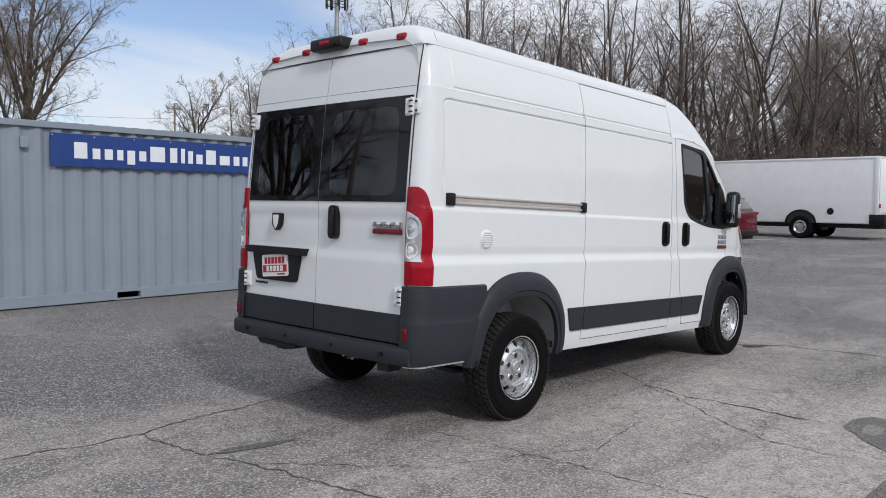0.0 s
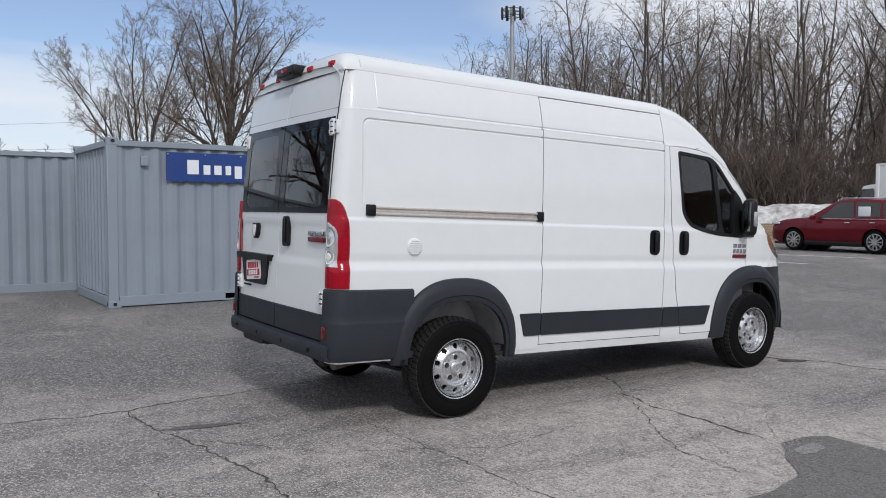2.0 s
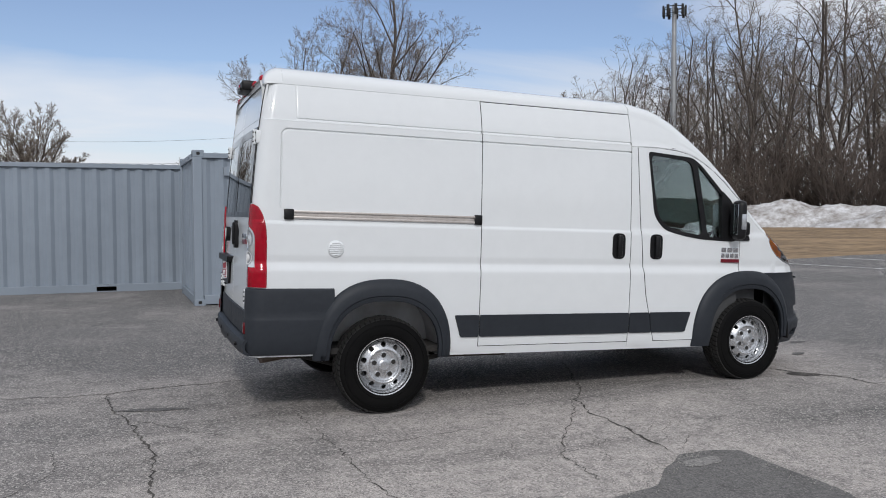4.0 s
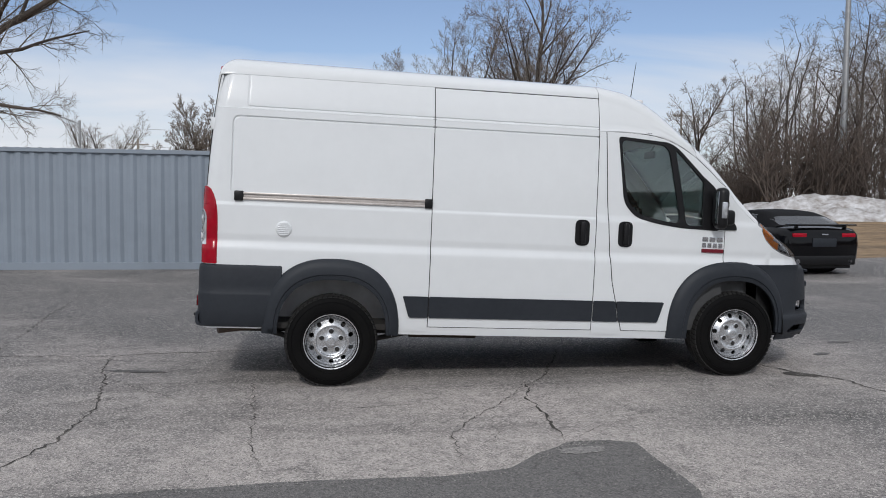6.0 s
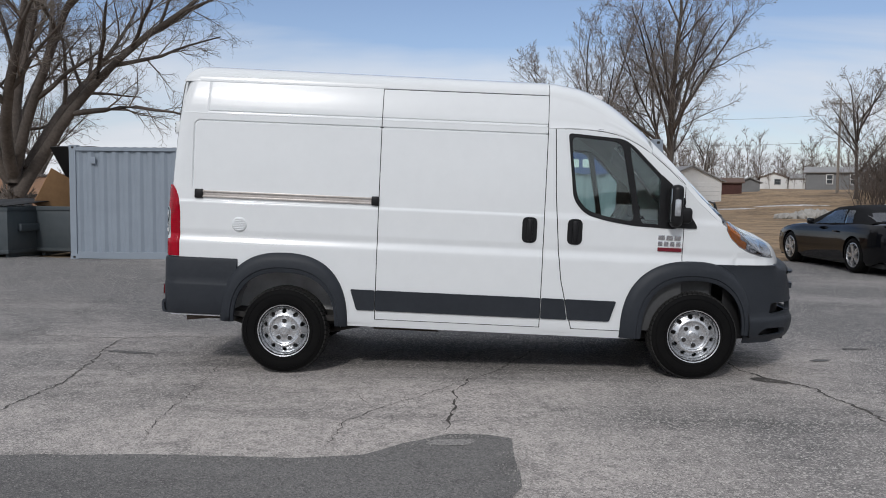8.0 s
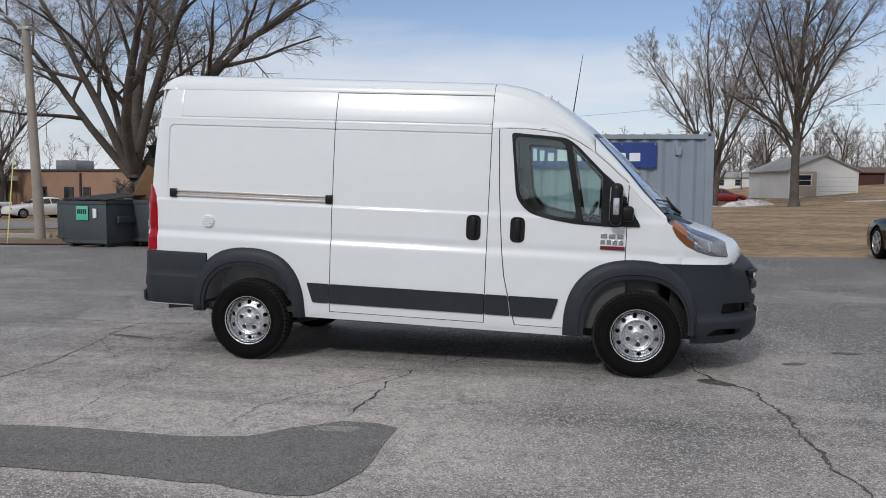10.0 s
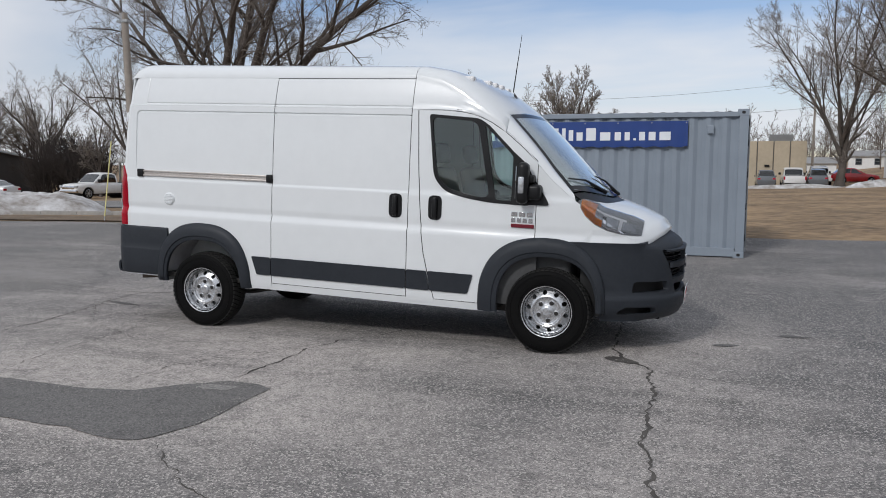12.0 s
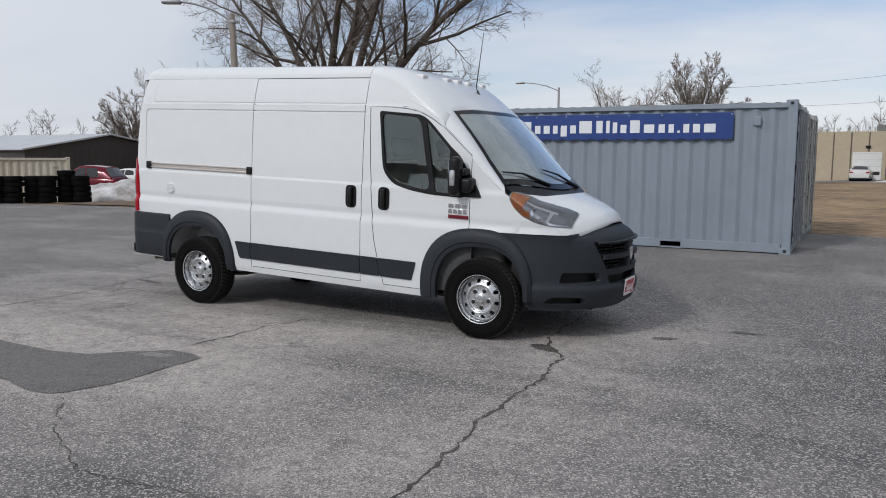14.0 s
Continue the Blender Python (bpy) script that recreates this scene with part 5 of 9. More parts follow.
PANE = rounded([(0.10, 1.50), (0.74, 1.50), (0.72, 2.055), (0.10, 2.055)], 0.09, 6)
for s in (-1, 1):
    b = rear_sheet(s * 0.004, s * 0.846, 0.775, 2.425, 0.004, 0.02, 12, 60)
    c = bmesh.new()
    prism(c, [(s * p[0], p[1]) for p in PANE], -1.3, -0.7, "x")
    b = boolean(b, c)
    rd = vp("rear_door", b, M_WHITE, van, "", 35)
    b = rear_sheet(s * 0.006, s * 0.846, 0.60, 0.772, 0.016, 0.02, 8, 6, False)
    vp("door_cladding", b, M_CLAD, rd, "grey plastic lower door panel", 35)
    # black-edged glass
    b = rear_sheet(s * 0.0045, s * 0.825, 1.462, 2.115, 0.009, 0.004, 12, 24, False)
    c = bmesh.new()
    prism(c, [(s * p[0], p[1]) for p in PANE], -1.3, -0.7, "x")
    b = boolean(b, c)
    vp("glass_border", b, M_FRIT, rd, "black glass border", 35)
    b = rear_sheet(s * 0.09, s * 0.75, 1.48, 2.075, 0.0065, 0.003, 8, 12, False)
    vp("rear_window", b, M_TINT, rd, "dark privacy glass", 35)
    # crease across the upper door, its shade painted as a thin black strip
    b = rear_sheet(s * 0.012, s * 0.84, 2.170, 2.1728, 0.0045, 0.004, 8, 2, False)
    vp("door_crease", b, M_SEAL, rd, "", 35)
    # shut lines round the upper door
    b = rear_sheet(s * 0.004, s * 0.842, 2.4275, 2.4345, 0.012, 0.006, 10, 2, False)
    vp("shut_line", b, M_SEAL, van, "", 0)
    b = rear_sheet(s * 0.842, s * 0.847, 1.56, 2.43, 0.0058, 0.006, 1, 30, False)
    vp("shut_line", b, M_SEAL, van, "", 0)
    # hinges
    for z in (2.04, 0.885):
        b = bmesh.new()
        xr = XR(z)
        yh = 0.838 if z > 1.5 else 0.83
        box(b, xr - 0.026, xr + 0.02, s * (yh - 0.065), s * (yh - 0.012), z - 0.055, z + 0.055, 0.010)
        box(b, xr - 0.020, xr + 0.03, s * (yh + 0.005), s * (yh + 0.045), z - 0.045, z + 0.05, 0.010)
        cyl(b, (xr - 0.020, s * (yh - 0.004), z - 0.05), (xr - 0.020, s * (yh - 0.004), z + 0.055), 0.016, n=12)
        for dz in (-0.03, 0.03):
            cyl(b, (xr - 0.033, s * (yh - 0.04), z + dz), (xr - 0.02, s * (yh - 0.04), z + dz), 0.011, n=8)
        hg = vp("door_hinge", b, M_WHITE, rd, "white painted strap hinge", 35)
        # black bands that paint the dark shade between the hinge knuckles
        for dz in (-0.032, 0.0, 0.034):
            b = bmesh.new()
            box(b, xr - 0.0375, xr - 0.01, s * (yh - 0.020), s * (yh + 0.008), z + dz - 0.0045, z + dz + 0.0045)
            vp("hinge_gap", b, M_SEAL, hg, "", 0)
        for dz in (-0.026, 0.030):
            b = bmesh.new()
            cyl(b, (xr - 0.0255, s * (yh + 0.03), z + dz), (xr - 0.02, s * (yh + 0.03), z + dz), 0.008, n=8)
            vp("hinge_bolt", b, M_UNDER, hg, "", 0)
    # tail lamp on the corner
    def lamp_place(u, z, out=0.0):
        reach = 0.006 + 0.092 * math.sqrt(max(0.0, 1 - max(0.0, (z - 1.24) / 0.317) ** 2.0))
        if u < 0.35:
            return (XR(z) - 0.016 - out, s * lerp(0.848, 0.885, u / 0.35), z)
        x = XR(z) + reach * ((u - 0.35) / 0.65) ** 1.5
        k2 = max(0, 1 - (x - XR(z)) / 0.085)
        return (x - (0.016 + out) * k2, s * (side_y(x, z) + 0.012 * (1 - 0.4 * k2) + out), z)
    b = bmesh.new()
    shell(b, [[lamp_place(i / 18, lerp(0.962, 1.555, j / 32)) for i in range(19)] for j in range(33)], lambda c: (0.01, -s * 0.012, 0))
    tl = vp("tail_lamp", b, M_RED, van, "tall red tail lamp with a clear middle", 50)
    rows = []
    for j in range(19):
        z = lerp(1.105, 1.405, j / 18)
        wide = 0.60 * max(0.0, 1 - max(0.0, (z - 1.30) / 0.106) ** 2.6) ** 0.5
        rows.append([lamp_place(lerp(0.06, 0.061 + wide, i / 10), z, 0.003) for i in range(11)])
    b = bmesh.new()
    shell(b, rows, lambda c: (0.006, -s * 0.004, 0))
    cl = vp("clear_lens", b, M_LENS, tl, "clear reversing lamp", 50)
    for zc, rz, mm in ((1.172, 0.050, M_PLATE), (1.305, 0.066, M_LENS)):
        b = bmesh.new()
        grid(b, [[lamp_place(0.36 + 0.23 * r * math.cos(a * math.tau / 24), zc + rz * r * math.sin(a * math.tau / 24), 0.0045 + 0.004 * math.sin(r * 7)) for a in range(25)] for r in (0.02, 0.25, 0.45, 0.6, 0.75, 0.9, 1.0)])
        vp("lamp_bowl", b, mm, tl, "", 50)
    for k in range(34):
        z = 0.975 + k * 0.0165
        first = 0.70 if 1.09 < z < 1.41 else 0.02
        b = bmesh.new()
        shell(b, [[lamp_place(lerp(first, 0.98, i / 10), zz, 0.003) for i in range(11)] for zz in (z, z + 0.005)], lambda c: (0.004, -s * 0.004, 0))
        vp("lens_rib", b, M_RED, tl, "", 0)
    # reflector low on the bumper corner
    b = bmesh.new()
    box(b, -1.052, -1.030, s * 0.862, s * 0.908, 0.622, 0.705, 0.006)
    vp("reflector", b, M_DARKRED, van, "small red bumper reflector", 35)

b = rear_sheet(-0.02, 0.02, 0.60, 2.42, -0.006, 0.004, 2, 60, True)
vp("door_seal", b, M_SEAL, van, "", 0)
# rear step bumper
rows = []
for x, z in ((-0.95, 0.585), (-1.02, 0.590), (-1.045, 0.588), (-1.075, 0.578), (-1.085, 0.56), (-1.085, 0.50), (-1.075, 0.478), (-1.05, 0.468), (-0.96, 0.468)):
    rows.append([(x + 0.03 * (abs(y) / 0.93) ** 4, y, z) for y in [lerp(-0.93, 0.93, i / 30) for i in range(31)]])
b = bmesh.new()
shell(b, rows, lambda c: (0.02 if c.x < -1.0 else 0, 0, -0.01 if c.z > 0.55 else 0.01))
step = vp("rear_bumper", b, M_CLAD, van, "scuffed grey rear step bumper", 35)
for y in (-0.72, -0.25, 0.25, 0.72):
    b = bmesh.new()
    cyl(b, (-1.092, y, 0.53), (-1.07, y, 0.53), 0.014, n=14)
    vp("parking_sensor", b, M_BLACK, step, "", 35)
b = bmesh.new()
prism(b, rounded([(0.15, 0.47), (0.62, 0.47), (0.58, 0.435), (0.20, 0.435)], 0.02), -1.06, -0.95, "x")
vp("tow_cover", b, M_BLACK, step, "", 35)
# filler panel and tail edge above the doors, with the lamps
rows = []
for k in range(13):
    a = math.pi / 2 * k / 12
    row = []
    for i in range(41):
        s = lerp(-1, 1, i / 40)
        y = s * (0.851 - 0.004 * (k / 12) ** 2)
        zt = top_z(-0.79, min(0.8475, abs(y)))
        row.append((-0.795 - 0.137 * math.sin(a), y, lerp(2.432, zt, math.cos(a) ** 0.75) if k < 12 else 2.432))
    rows.append(row)
b = bmesh.new()
shell(b, rows, lambda c: (0.012, 0, -0.008))
vp("roof_edge", b, M_WHITE, van, "", 50)
rl = [(-0.66, 2.493), (-0.30, 2.505), (0.0, 2.512), (0.30, 2.505), (0.66, 2.493)]
for i, (y, z) in enumerate(rl):
    if i == 2:
        continue
    b = bmesh.new()
    box(b, -0.942, -0.868, y - 0.042, y + 0.042, z - 0.024, z + 0.022, 0.016, None, 3)
    vp("clearance_lamp", b, M_RED, van, "small red roof clearance lamp", 45)
b = bmesh.new()
box(b, -1.008, -0.82, -0.165, 0.165, 2.478, 2.558, 0.02, None, 3)
camhouse = vp("brake_lamp_housing", b, M_BLACK, van, "black housing of the high brake lamp and rear camera", 40)
b = bmesh.new()
box(b, -1.015, -0.99, -0.05, 0.05, 2.508, 2.535, 0.006)
vp("high_brake_lamp", b, M_RED, camhouse, "red high brake lamp", 40)
b = bmesh.new()
cyl(b, (-0.998, -0.11, 2.495), (-1.018, -0.11, 2.488), 0.014, n=14)
vp("camera_lens", b, M_FRIT, camhouse, "", 40)
# handle, emblem, badge and plate recess
b = bmesh.new()
prism(b, rounded([(-0.225, 1.215), (-0.135, 1.215), (-0.135, 1.435), (-0.225, 1.435)], 0.04, 5), -1.046, -0.99, "x")
hc = vp("rear_handle", b, M_BLACK, van, "black rear door handle", 40)
b = bmesh.new()
box(b, -1.062, -1.038, -0.197, -0.163, 1.24, 1.42, 0.012, None, 3)
vp("handle_grip", b, M_BLACK, hc, "", 40)
b = bmesh.new()
prism(b, rounded([(0.395, 1.375), (0.40, 1.29), (0.445, 1.245), (0.49, 1.29), (0.495, 1.375)], 0.02), -1.046, -0.99, "x")
em = vp("emblem", b, M_BLACK, van, "dark shield emblem with a chrome middle", 40)
b = bmesh.new()
prism(b, rounded([(0.412, 1.362), (0.42, 1.30), (0.445, 1.262), (0.47, 1.30), (0.478, 1.362)], 0.012), -1.051, -1.044, "x")
vp("emblem_middle", b, M_PLATE, em, "", 40)
for k in range(3):
    b = bmesh.new()
    box(b, -1.028, -0.99, -0.555 - k * 0.085 - 0.072, -0.555 - k * 0.085, 1.305, 1.338, 0.003)
    vp("badge_bar", b, M_CHROME, van, "", 30)
b = bmesh.new()
box(b, -1.028, -0.99, -0.80, -0.555, 1.262, 1.295, 0.003)
vp("badge_bar", b, M_BADGE, van, "red badge bar", 30)
b = bmesh.new()
prism(b, rounded([(0.10, 1.085), (0.78, 1.085), (0.79, 1.135), (0.09, 1.135)], 0.01), -1.070, -0.985, "x")
prism(b, rounded([(0.20, 0.895), (0.665, 0.895), (0.725, 1.087), (0.155, 1.087)], 0.03), -1.044, -0.985, "x")
rec = vp("plate_recess", b, M_BLACK, van, "black plate recess with a light bar", 30)
dealer_plate(rec, RK @ Matrix.Translation((-1.050, 0.435, 1.003)) @ Matrix.Rotation(radians(-5), 4, "X") @ Matrix.Rotation(radians(-90), 4, "Z"))
b = bmesh.new()
for k in range(3):
    box(b, -1.030, -0.995, 0.66 - k * 0.05, 0.70 - k * 0.05, 0.862, 0.875)
vp("dealer_sticker", b, M_SEAL, van, "", 0)

# wheels
def wheel(side):
    """A wheel that faces -y for side -1; its parts lie round the hub."""
    R = Matrix.Rotation(radians(90), 4, "X") if side < 0 else Matrix.Rotation(radians(-90), 4, "X")
    w = new("wheel")
    prof = [(0.205, -0.100), (0.225, -0.108), (0.28, -0.113), (0.325, -0.108), (0.350, -0.096), (0.361, -0.078), (0.364, 0.0), (0.361, 0.078), (0.350, 0.096), (0.325, 0.108), (0.28, 0.113), (0.225, 0.108), (0.205, 0.100)]
    b = bmesh.new()
    revolve(b, prof, 72)
    for rr, zz in ((0.245, 0.1125), (0.315, 0.111)):
        revolve(b, [(rr - 0.004, zz - 0.004), (rr, zz + 0.0025), (rr + 0.004, zz - 0.004)], 72)
    b.transform(R)
    tyre = part("tyre", b, M_TYRE, w, "black all-terrain tyre", 40)
    b = bmesh.new()
    for k in range(54):
        a = k * math.tau / 54
        for z0, z1, off, tall in ((-0.100, -0.052, 0.0, 0.0), (-0.042, -0.006, 0.5, 0.002), (0.006, 0.042, 0.0, 0.002), (0.052, 0.100, 0.5, 0.0)):
            aa = a + off * math.tau / 54
            r0, r1 = 0.350, 0.3725 - (0.004 if abs(z0) > 0.05 else 0)
            m = Matrix.Rotation(aa, 4, "Z")
            edge = 0.010 if abs(z0) > 0.05 else 0
            c8 = []
            for r in (r0, r1):
                for z in (z0, z1):
                    for t in (-0.0155, 0.0155):
                        rr = r - (edge if (abs(z) > 0.09 and r == r1) else 0)
                        c8.append(b.verts.new(m @ Vector((rr, t + (z - z0) * 0.25, z))))
            for f in ((0, 1, 3, 2), (4, 6, 7, 5), (0, 4, 5, 1), (2, 3, 7, 6), (0, 2, 6, 4), (1, 5, 7, 3)):
                b.faces.new([c8[i] for i in f])
    b.transform(R)
    part("tread", b, M_TREAD, tyre, "dusty tread blocks", 0)
    b = bmesh.new()
    revolve(b, [(0.210, 0.098), (0.214, 0.106), (0.221, 0.108), (0.223, 0.101), (0.217, 0.094), (0.209, 0.090), (0.205, 0.078), (0.204, 0.060), (0.200, 0.040), (0.185, -0.06), (0.19, -0.10)], 64)
    revolve(b, [(0.199, 0.072), (0.204, 0.079), (0.208, 0.072)], 64)
    b.transform(R)
    part("rim", b, M_STEEL, w, "silver steel rim", 35)
    b = bmesh.new()
    disc = [(0.199, 0.036), (0.194, 0.046), (0.186, 0.050), (0.172, 0.058), (0.148, 0.074), (0.136, 0.082), (0.128, 0.084), (0.121, 0.081), (0.114, 0.068), (0.106, 0.064), (0.060, 0.066), (0.045, 0.074), (0.0, 0.076)]
    revolve(b, disc + [(0.0, 0.056), (0.045, 0.054), (0.10, 0.050), (0.135, 0.066), (0.178, 0.040), (0.193, 0.028)], 64, closed=True)
    bmesh.ops.remove_doubles(b, verts=b.verts, dist=0.0004)
    c = bmesh.new()
    for k in range(10):
        a = (k + 0.5) * math.tau / 10
        cyl(c, (0.162 * math.cos(a), 0.162 * math.sin(a), 0.0), (0.162 * math.cos(a), 0.162 * math.sin(a), 0.15), 0.0195, n=16)
    b = boolean(b, c)
    b.transform(R)
    d = part("wheel_disc", b, M_STEEL, w, "silver steel disc with round holes", 35)
    for k in range(5):
        a = k * math.tau / 5 + 0.3
        x, y = 0.080 * math.cos(a), 0.080 * math.sin(a)
        b = bmesh.new()
        revolve(b, [(0.0245, 0.064), (0.0235, 0.0705), (0.0195, 0.0715), (0.0175, 0.066)], 18, Matrix.Translation((x, y, 0)))
        b.transform(R)
        part("bolt_seat", b, M_STEEL, d, "", 35)
        b = bmesh.new()
        cyl(b, (x, y, 0.06), (x, y, 0.0675), 0.0185, n=16)
        cyl(b, (x, y, 0.06), (x, y, 0.0725), 0.0105, n=6)
        b.transform(R)
        part("wheel_bolt", b, M_UNDER, d, "dark wheel bolt", 35)
    b = bmesh.new()
    revolve(b, [(0.050, 0.064), (0.048, 0.082), (0.040, 0.088), (0.028, 0.089), (0.025, 0.086), (0.0, 0.087)], 32)
    b.transform(R)
    part("centre_cap", b, M_STEEL, w, "", 35)
    b = bmesh.new()
    revolve(b, [(0.0, 0.028), (0.15, 0.028), (0.15, 0.0), (0.10, -0.06), (0.0, -0.06)], 32)
    b.transform(R)
    part("brake", b, M_UNDER, w, "", 35)
    return w


WHEELS = {s: wheel(s) for s in (-1, 1)}
for s in (-1, 1):
    for k, (hx, hz) in enumerate(HUBS):
        w = WHEELS[s] if k == 0 else copy_thing(WHEELS[s], Matrix.Identity(4))
        w.matrix_basis = Matrix.Translation((hx, s * 0.862, hz)) @ (Matrix.Rotation(0.5, 4, "Y") if k else Matrix.Identity(4))
        w.parent = van

# underside
b = bmesh.new()
box(b, -0.95, 3.0, -0.90, 0.90, 0.455, 0.50)
box(b, 3.0, 4.35, -0.55, 0.55, 0.43, 0.50)
for y in (-0.55, 0.55):
    box(b, -0.9, 3.3, y - 0.05, y + 0.05, 0.38, 0.46)
vp("floor_pan", b, M_UNDER, van, "dark underbody", 30)
b = bmesh.new()
cyl(b, (0, -0.75, 0.33), (0, 0.75, 0.33), 0.045, n=14)
for y in (-0.62, 0.62):
    tube(b, [(-0.62, y, 0.42), (-0.3, y, 0.33), (0, y, 0.30), (0.35, y, 0.33), (0.72, y, 0.41)], 0.022, 8)
vp("rear_axle", b, M_UNDER, van, "beam axle with leaf springs", 40)
b = bmesh.new()
tube(b, [(0.4, -0.35, 0.42), (-0.2, -0.45, 0.43), (-0.6, -0.62, 0.43), (-0.9, -0.75, 0.41)], 0.03, 10)
cyl(b, (0.7, -0.3, 0.40), (1.3, -0.3, 0.40), 0.10, n=16)
vp("exhaust", b, M_RUST, van, "rusty exhaust pipe", 40)
b = bmesh.new()
box(b, 0.9, 2.1, 0.1, 0.7, 0.30, 0.46, 0.04)
vp("fuel_tank", b, M_UNDER, van, "", 40)

# inside: lining, partition-free cargo hold, seats, dash, wheel
rows = []
for x in [XR(1.5) + 0.06, -0.6, 0, 0.8, 1.6, 2.16]:
    half = [(side_y(max(x, -0.8), z) - 0.045, z) for z in (0.97, 1.2, 1.5, 2.0, 2.4)] + [(0.70, 2.475), (0.4, 2.49), (0, 2.495)]
    rows.append([(x, -y, z) for y, z in half] + [(x, y, z) for y, z in half[-2::-1]])
b = bmesh.new()
grid(b, rows)
vp("cargo_lining", b, M_LINER, van, "grey bare cargo walls", 40)
rows = []
for x in (2.16, 2.4, 2.6, 2.8, 3.0):
    half = [(side_y(x, ZS(x)) - 0.05, ZS(x) - 0.06)] + [(y * 0.95, z - 0.035) for y, z in arc_points(x, 8)[1:]]
    rows.append([(x, -y, z) for y, z in half] + [(x, y, z) for y, z in half[-2::-1]])
b = bmesh.new()
grid(b, rows)
vp("headlining", b, M_LINER, van, "", 40)
for s in (False, True):
    b = side_panel(lambda z: 2.2, const(3.33), const(0.5), const(1.36), 6, 6, 0.02, out=-0.045)
    vp("door_lining", b, M_DASH, van, "", 40, s)
b = bmesh.new()
box(b, -0.93, 3.2, -0.53, 0.53, 0.505, 0.53)
vp("cargo_floor", b, M_LINER, van, "", 30)
b = bmesh.new()
box(b, 3.22, 3.62, -0.86, 0.86, 0.55, 1.40, 0.06, None, 3)
box(b, 3.05, 3.3, -0.82, 0.82, 1.02, 1.30, 0.05, None, 3)
box(b, 3.55, 3.80, -0.78, 0.78, 0.95, 1.38, 0.03)
dash = vp("dashboard", b, M_DASH, van, "dark plastic dashboard", 40)
b = bmesh.new()
sm = Matrix.Translation((2.98, 0.45, 1.36)) @ Matrix.Rotation(radians(-62), 4, "Y")
revolve(b, [(0.200 + 0.017 * math.cos(k * math.tau / 8), 0.017 * math.sin(k * math.tau / 8)) for k in range(8)], 36, sm, True)
for a in (0.0, 2.2, 4.1):
    cyl(b, sm @ Vector((0, 0, -0.02)), sm @ Vector((0.2 * math.cos(a), 0.2 * math.sin(a), 0)), 0.018, n=8)
cyl(b, sm @ Vector((0, 0, 0.01)), sm @ Vector((0, 0, -0.25)), 0.05, n=12)
vp("steering_wheel", b, M_DASH, dash, "black steering wheel", 40)
for y in (-0.45, 0.45):
    b = bmesh.new()
    box(b, 2.42, 2.92, y - 0.25, y + 0.25, 0.92, 1.08, 0.05, None, 3)
    seat = vp("seat", b, M_SEAT, van, "dark cloth cab seat", 40)
    b = bmesh.new()
    box(b, -0.07, 0.07, y - 0.24, y + 0.24, 0.0, 0.66, 0.06, Matrix.Translation((2.44, 0, 1.02)) @ Matrix.Rotation(radians(-14), 4, "Y"), 3)
    vp("backrest", b, M_SEAT, seat, "", 40)
    b = bmesh.new()
    box(b, -0.05, 0.05, y - 0.14, y + 0.14, 0.69, 0.88, 0.04, Matrix.Translation((2.44, 0, 1.02)) @ Matrix.Rotation(radians(-12), 4, "Y"), 3)
    vp("headrest", b, M_SEAT, seat, "", 40)
    b = bmesh.new()
    box(b, 2.47, 2.87, y - 0.2, y + 0.2, 0.53, 0.93, 0.02)
    vp("seat_base", b, M_DASH, seat, "", 40)
b = bmesh.new()
box(b, 3.0, 3.02, -0.12, 0.12, 2.02, 2.09, 0.01)
cyl(b, (3.01, 0, 2.08), (3.05, 0, 2.15), 0.01, n=6)
vp("inside_mirror", b, M_DASH, van, "", 40)


# ---- parked vehicles ----
M_BLACKCAR = mat("black_car_paint", (0.002, 0.002, 0.003), 0.09, 0, (0.003, 0.003, 0.004), 12, 1, spec=0.32, rough_var=0.02)
M_SOFTTOP = mat("black_canvas_top", (0.006, 0.006, 0.007), 0.85, 0, (0.010, 0.010, 0.011), 30, 2, spec=0.2, bump=0.001, bump_scale=250)
M_REDCAR = mat("dark_red_car_paint", (0.135, 0.004, 0.014), 0.16, 0.2, (0.10, 0.003, 0.011), 12, 1, spec=0.4, rough_var=0.03)
M_SILVERCAR = mat("grey_car_paint", (0.16, 0.17, 0.185), 0.25, 0.4, (0.13, 0.14, 0.15), 12, 1, coat=0.8, rough_var=0.03)
M_WHITECAR = mat("white_car_paint", (0.72, 0.72, 0.72), 0.3, 0, (0.62, 0.61, 0.60), 6, 0.8, coat=0.6)
M_BRIGHTRED = mat("bright_red_paint", (0.40, 0.015, 0.02), 0.3, 0, (0.30, 0.012, 0.016), 8, 1, coat=0.6)
M_ALLOY = mat("bright_alloy", (0.58, 0.59, 0.61), 0.28, 0.85, (0.46, 0.47, 0.49), 12, 2)
M_CARGLASS = glass("dark_car_glass", (0.30, 0.34, 0.34), 0.5)
M_PAPER = mat("white_paper", (0.75, 0.76, 0.78), 0.8, 0, (0.66, 0.67, 0.69), 12, 2)
GROUPV = "parked vehicles"


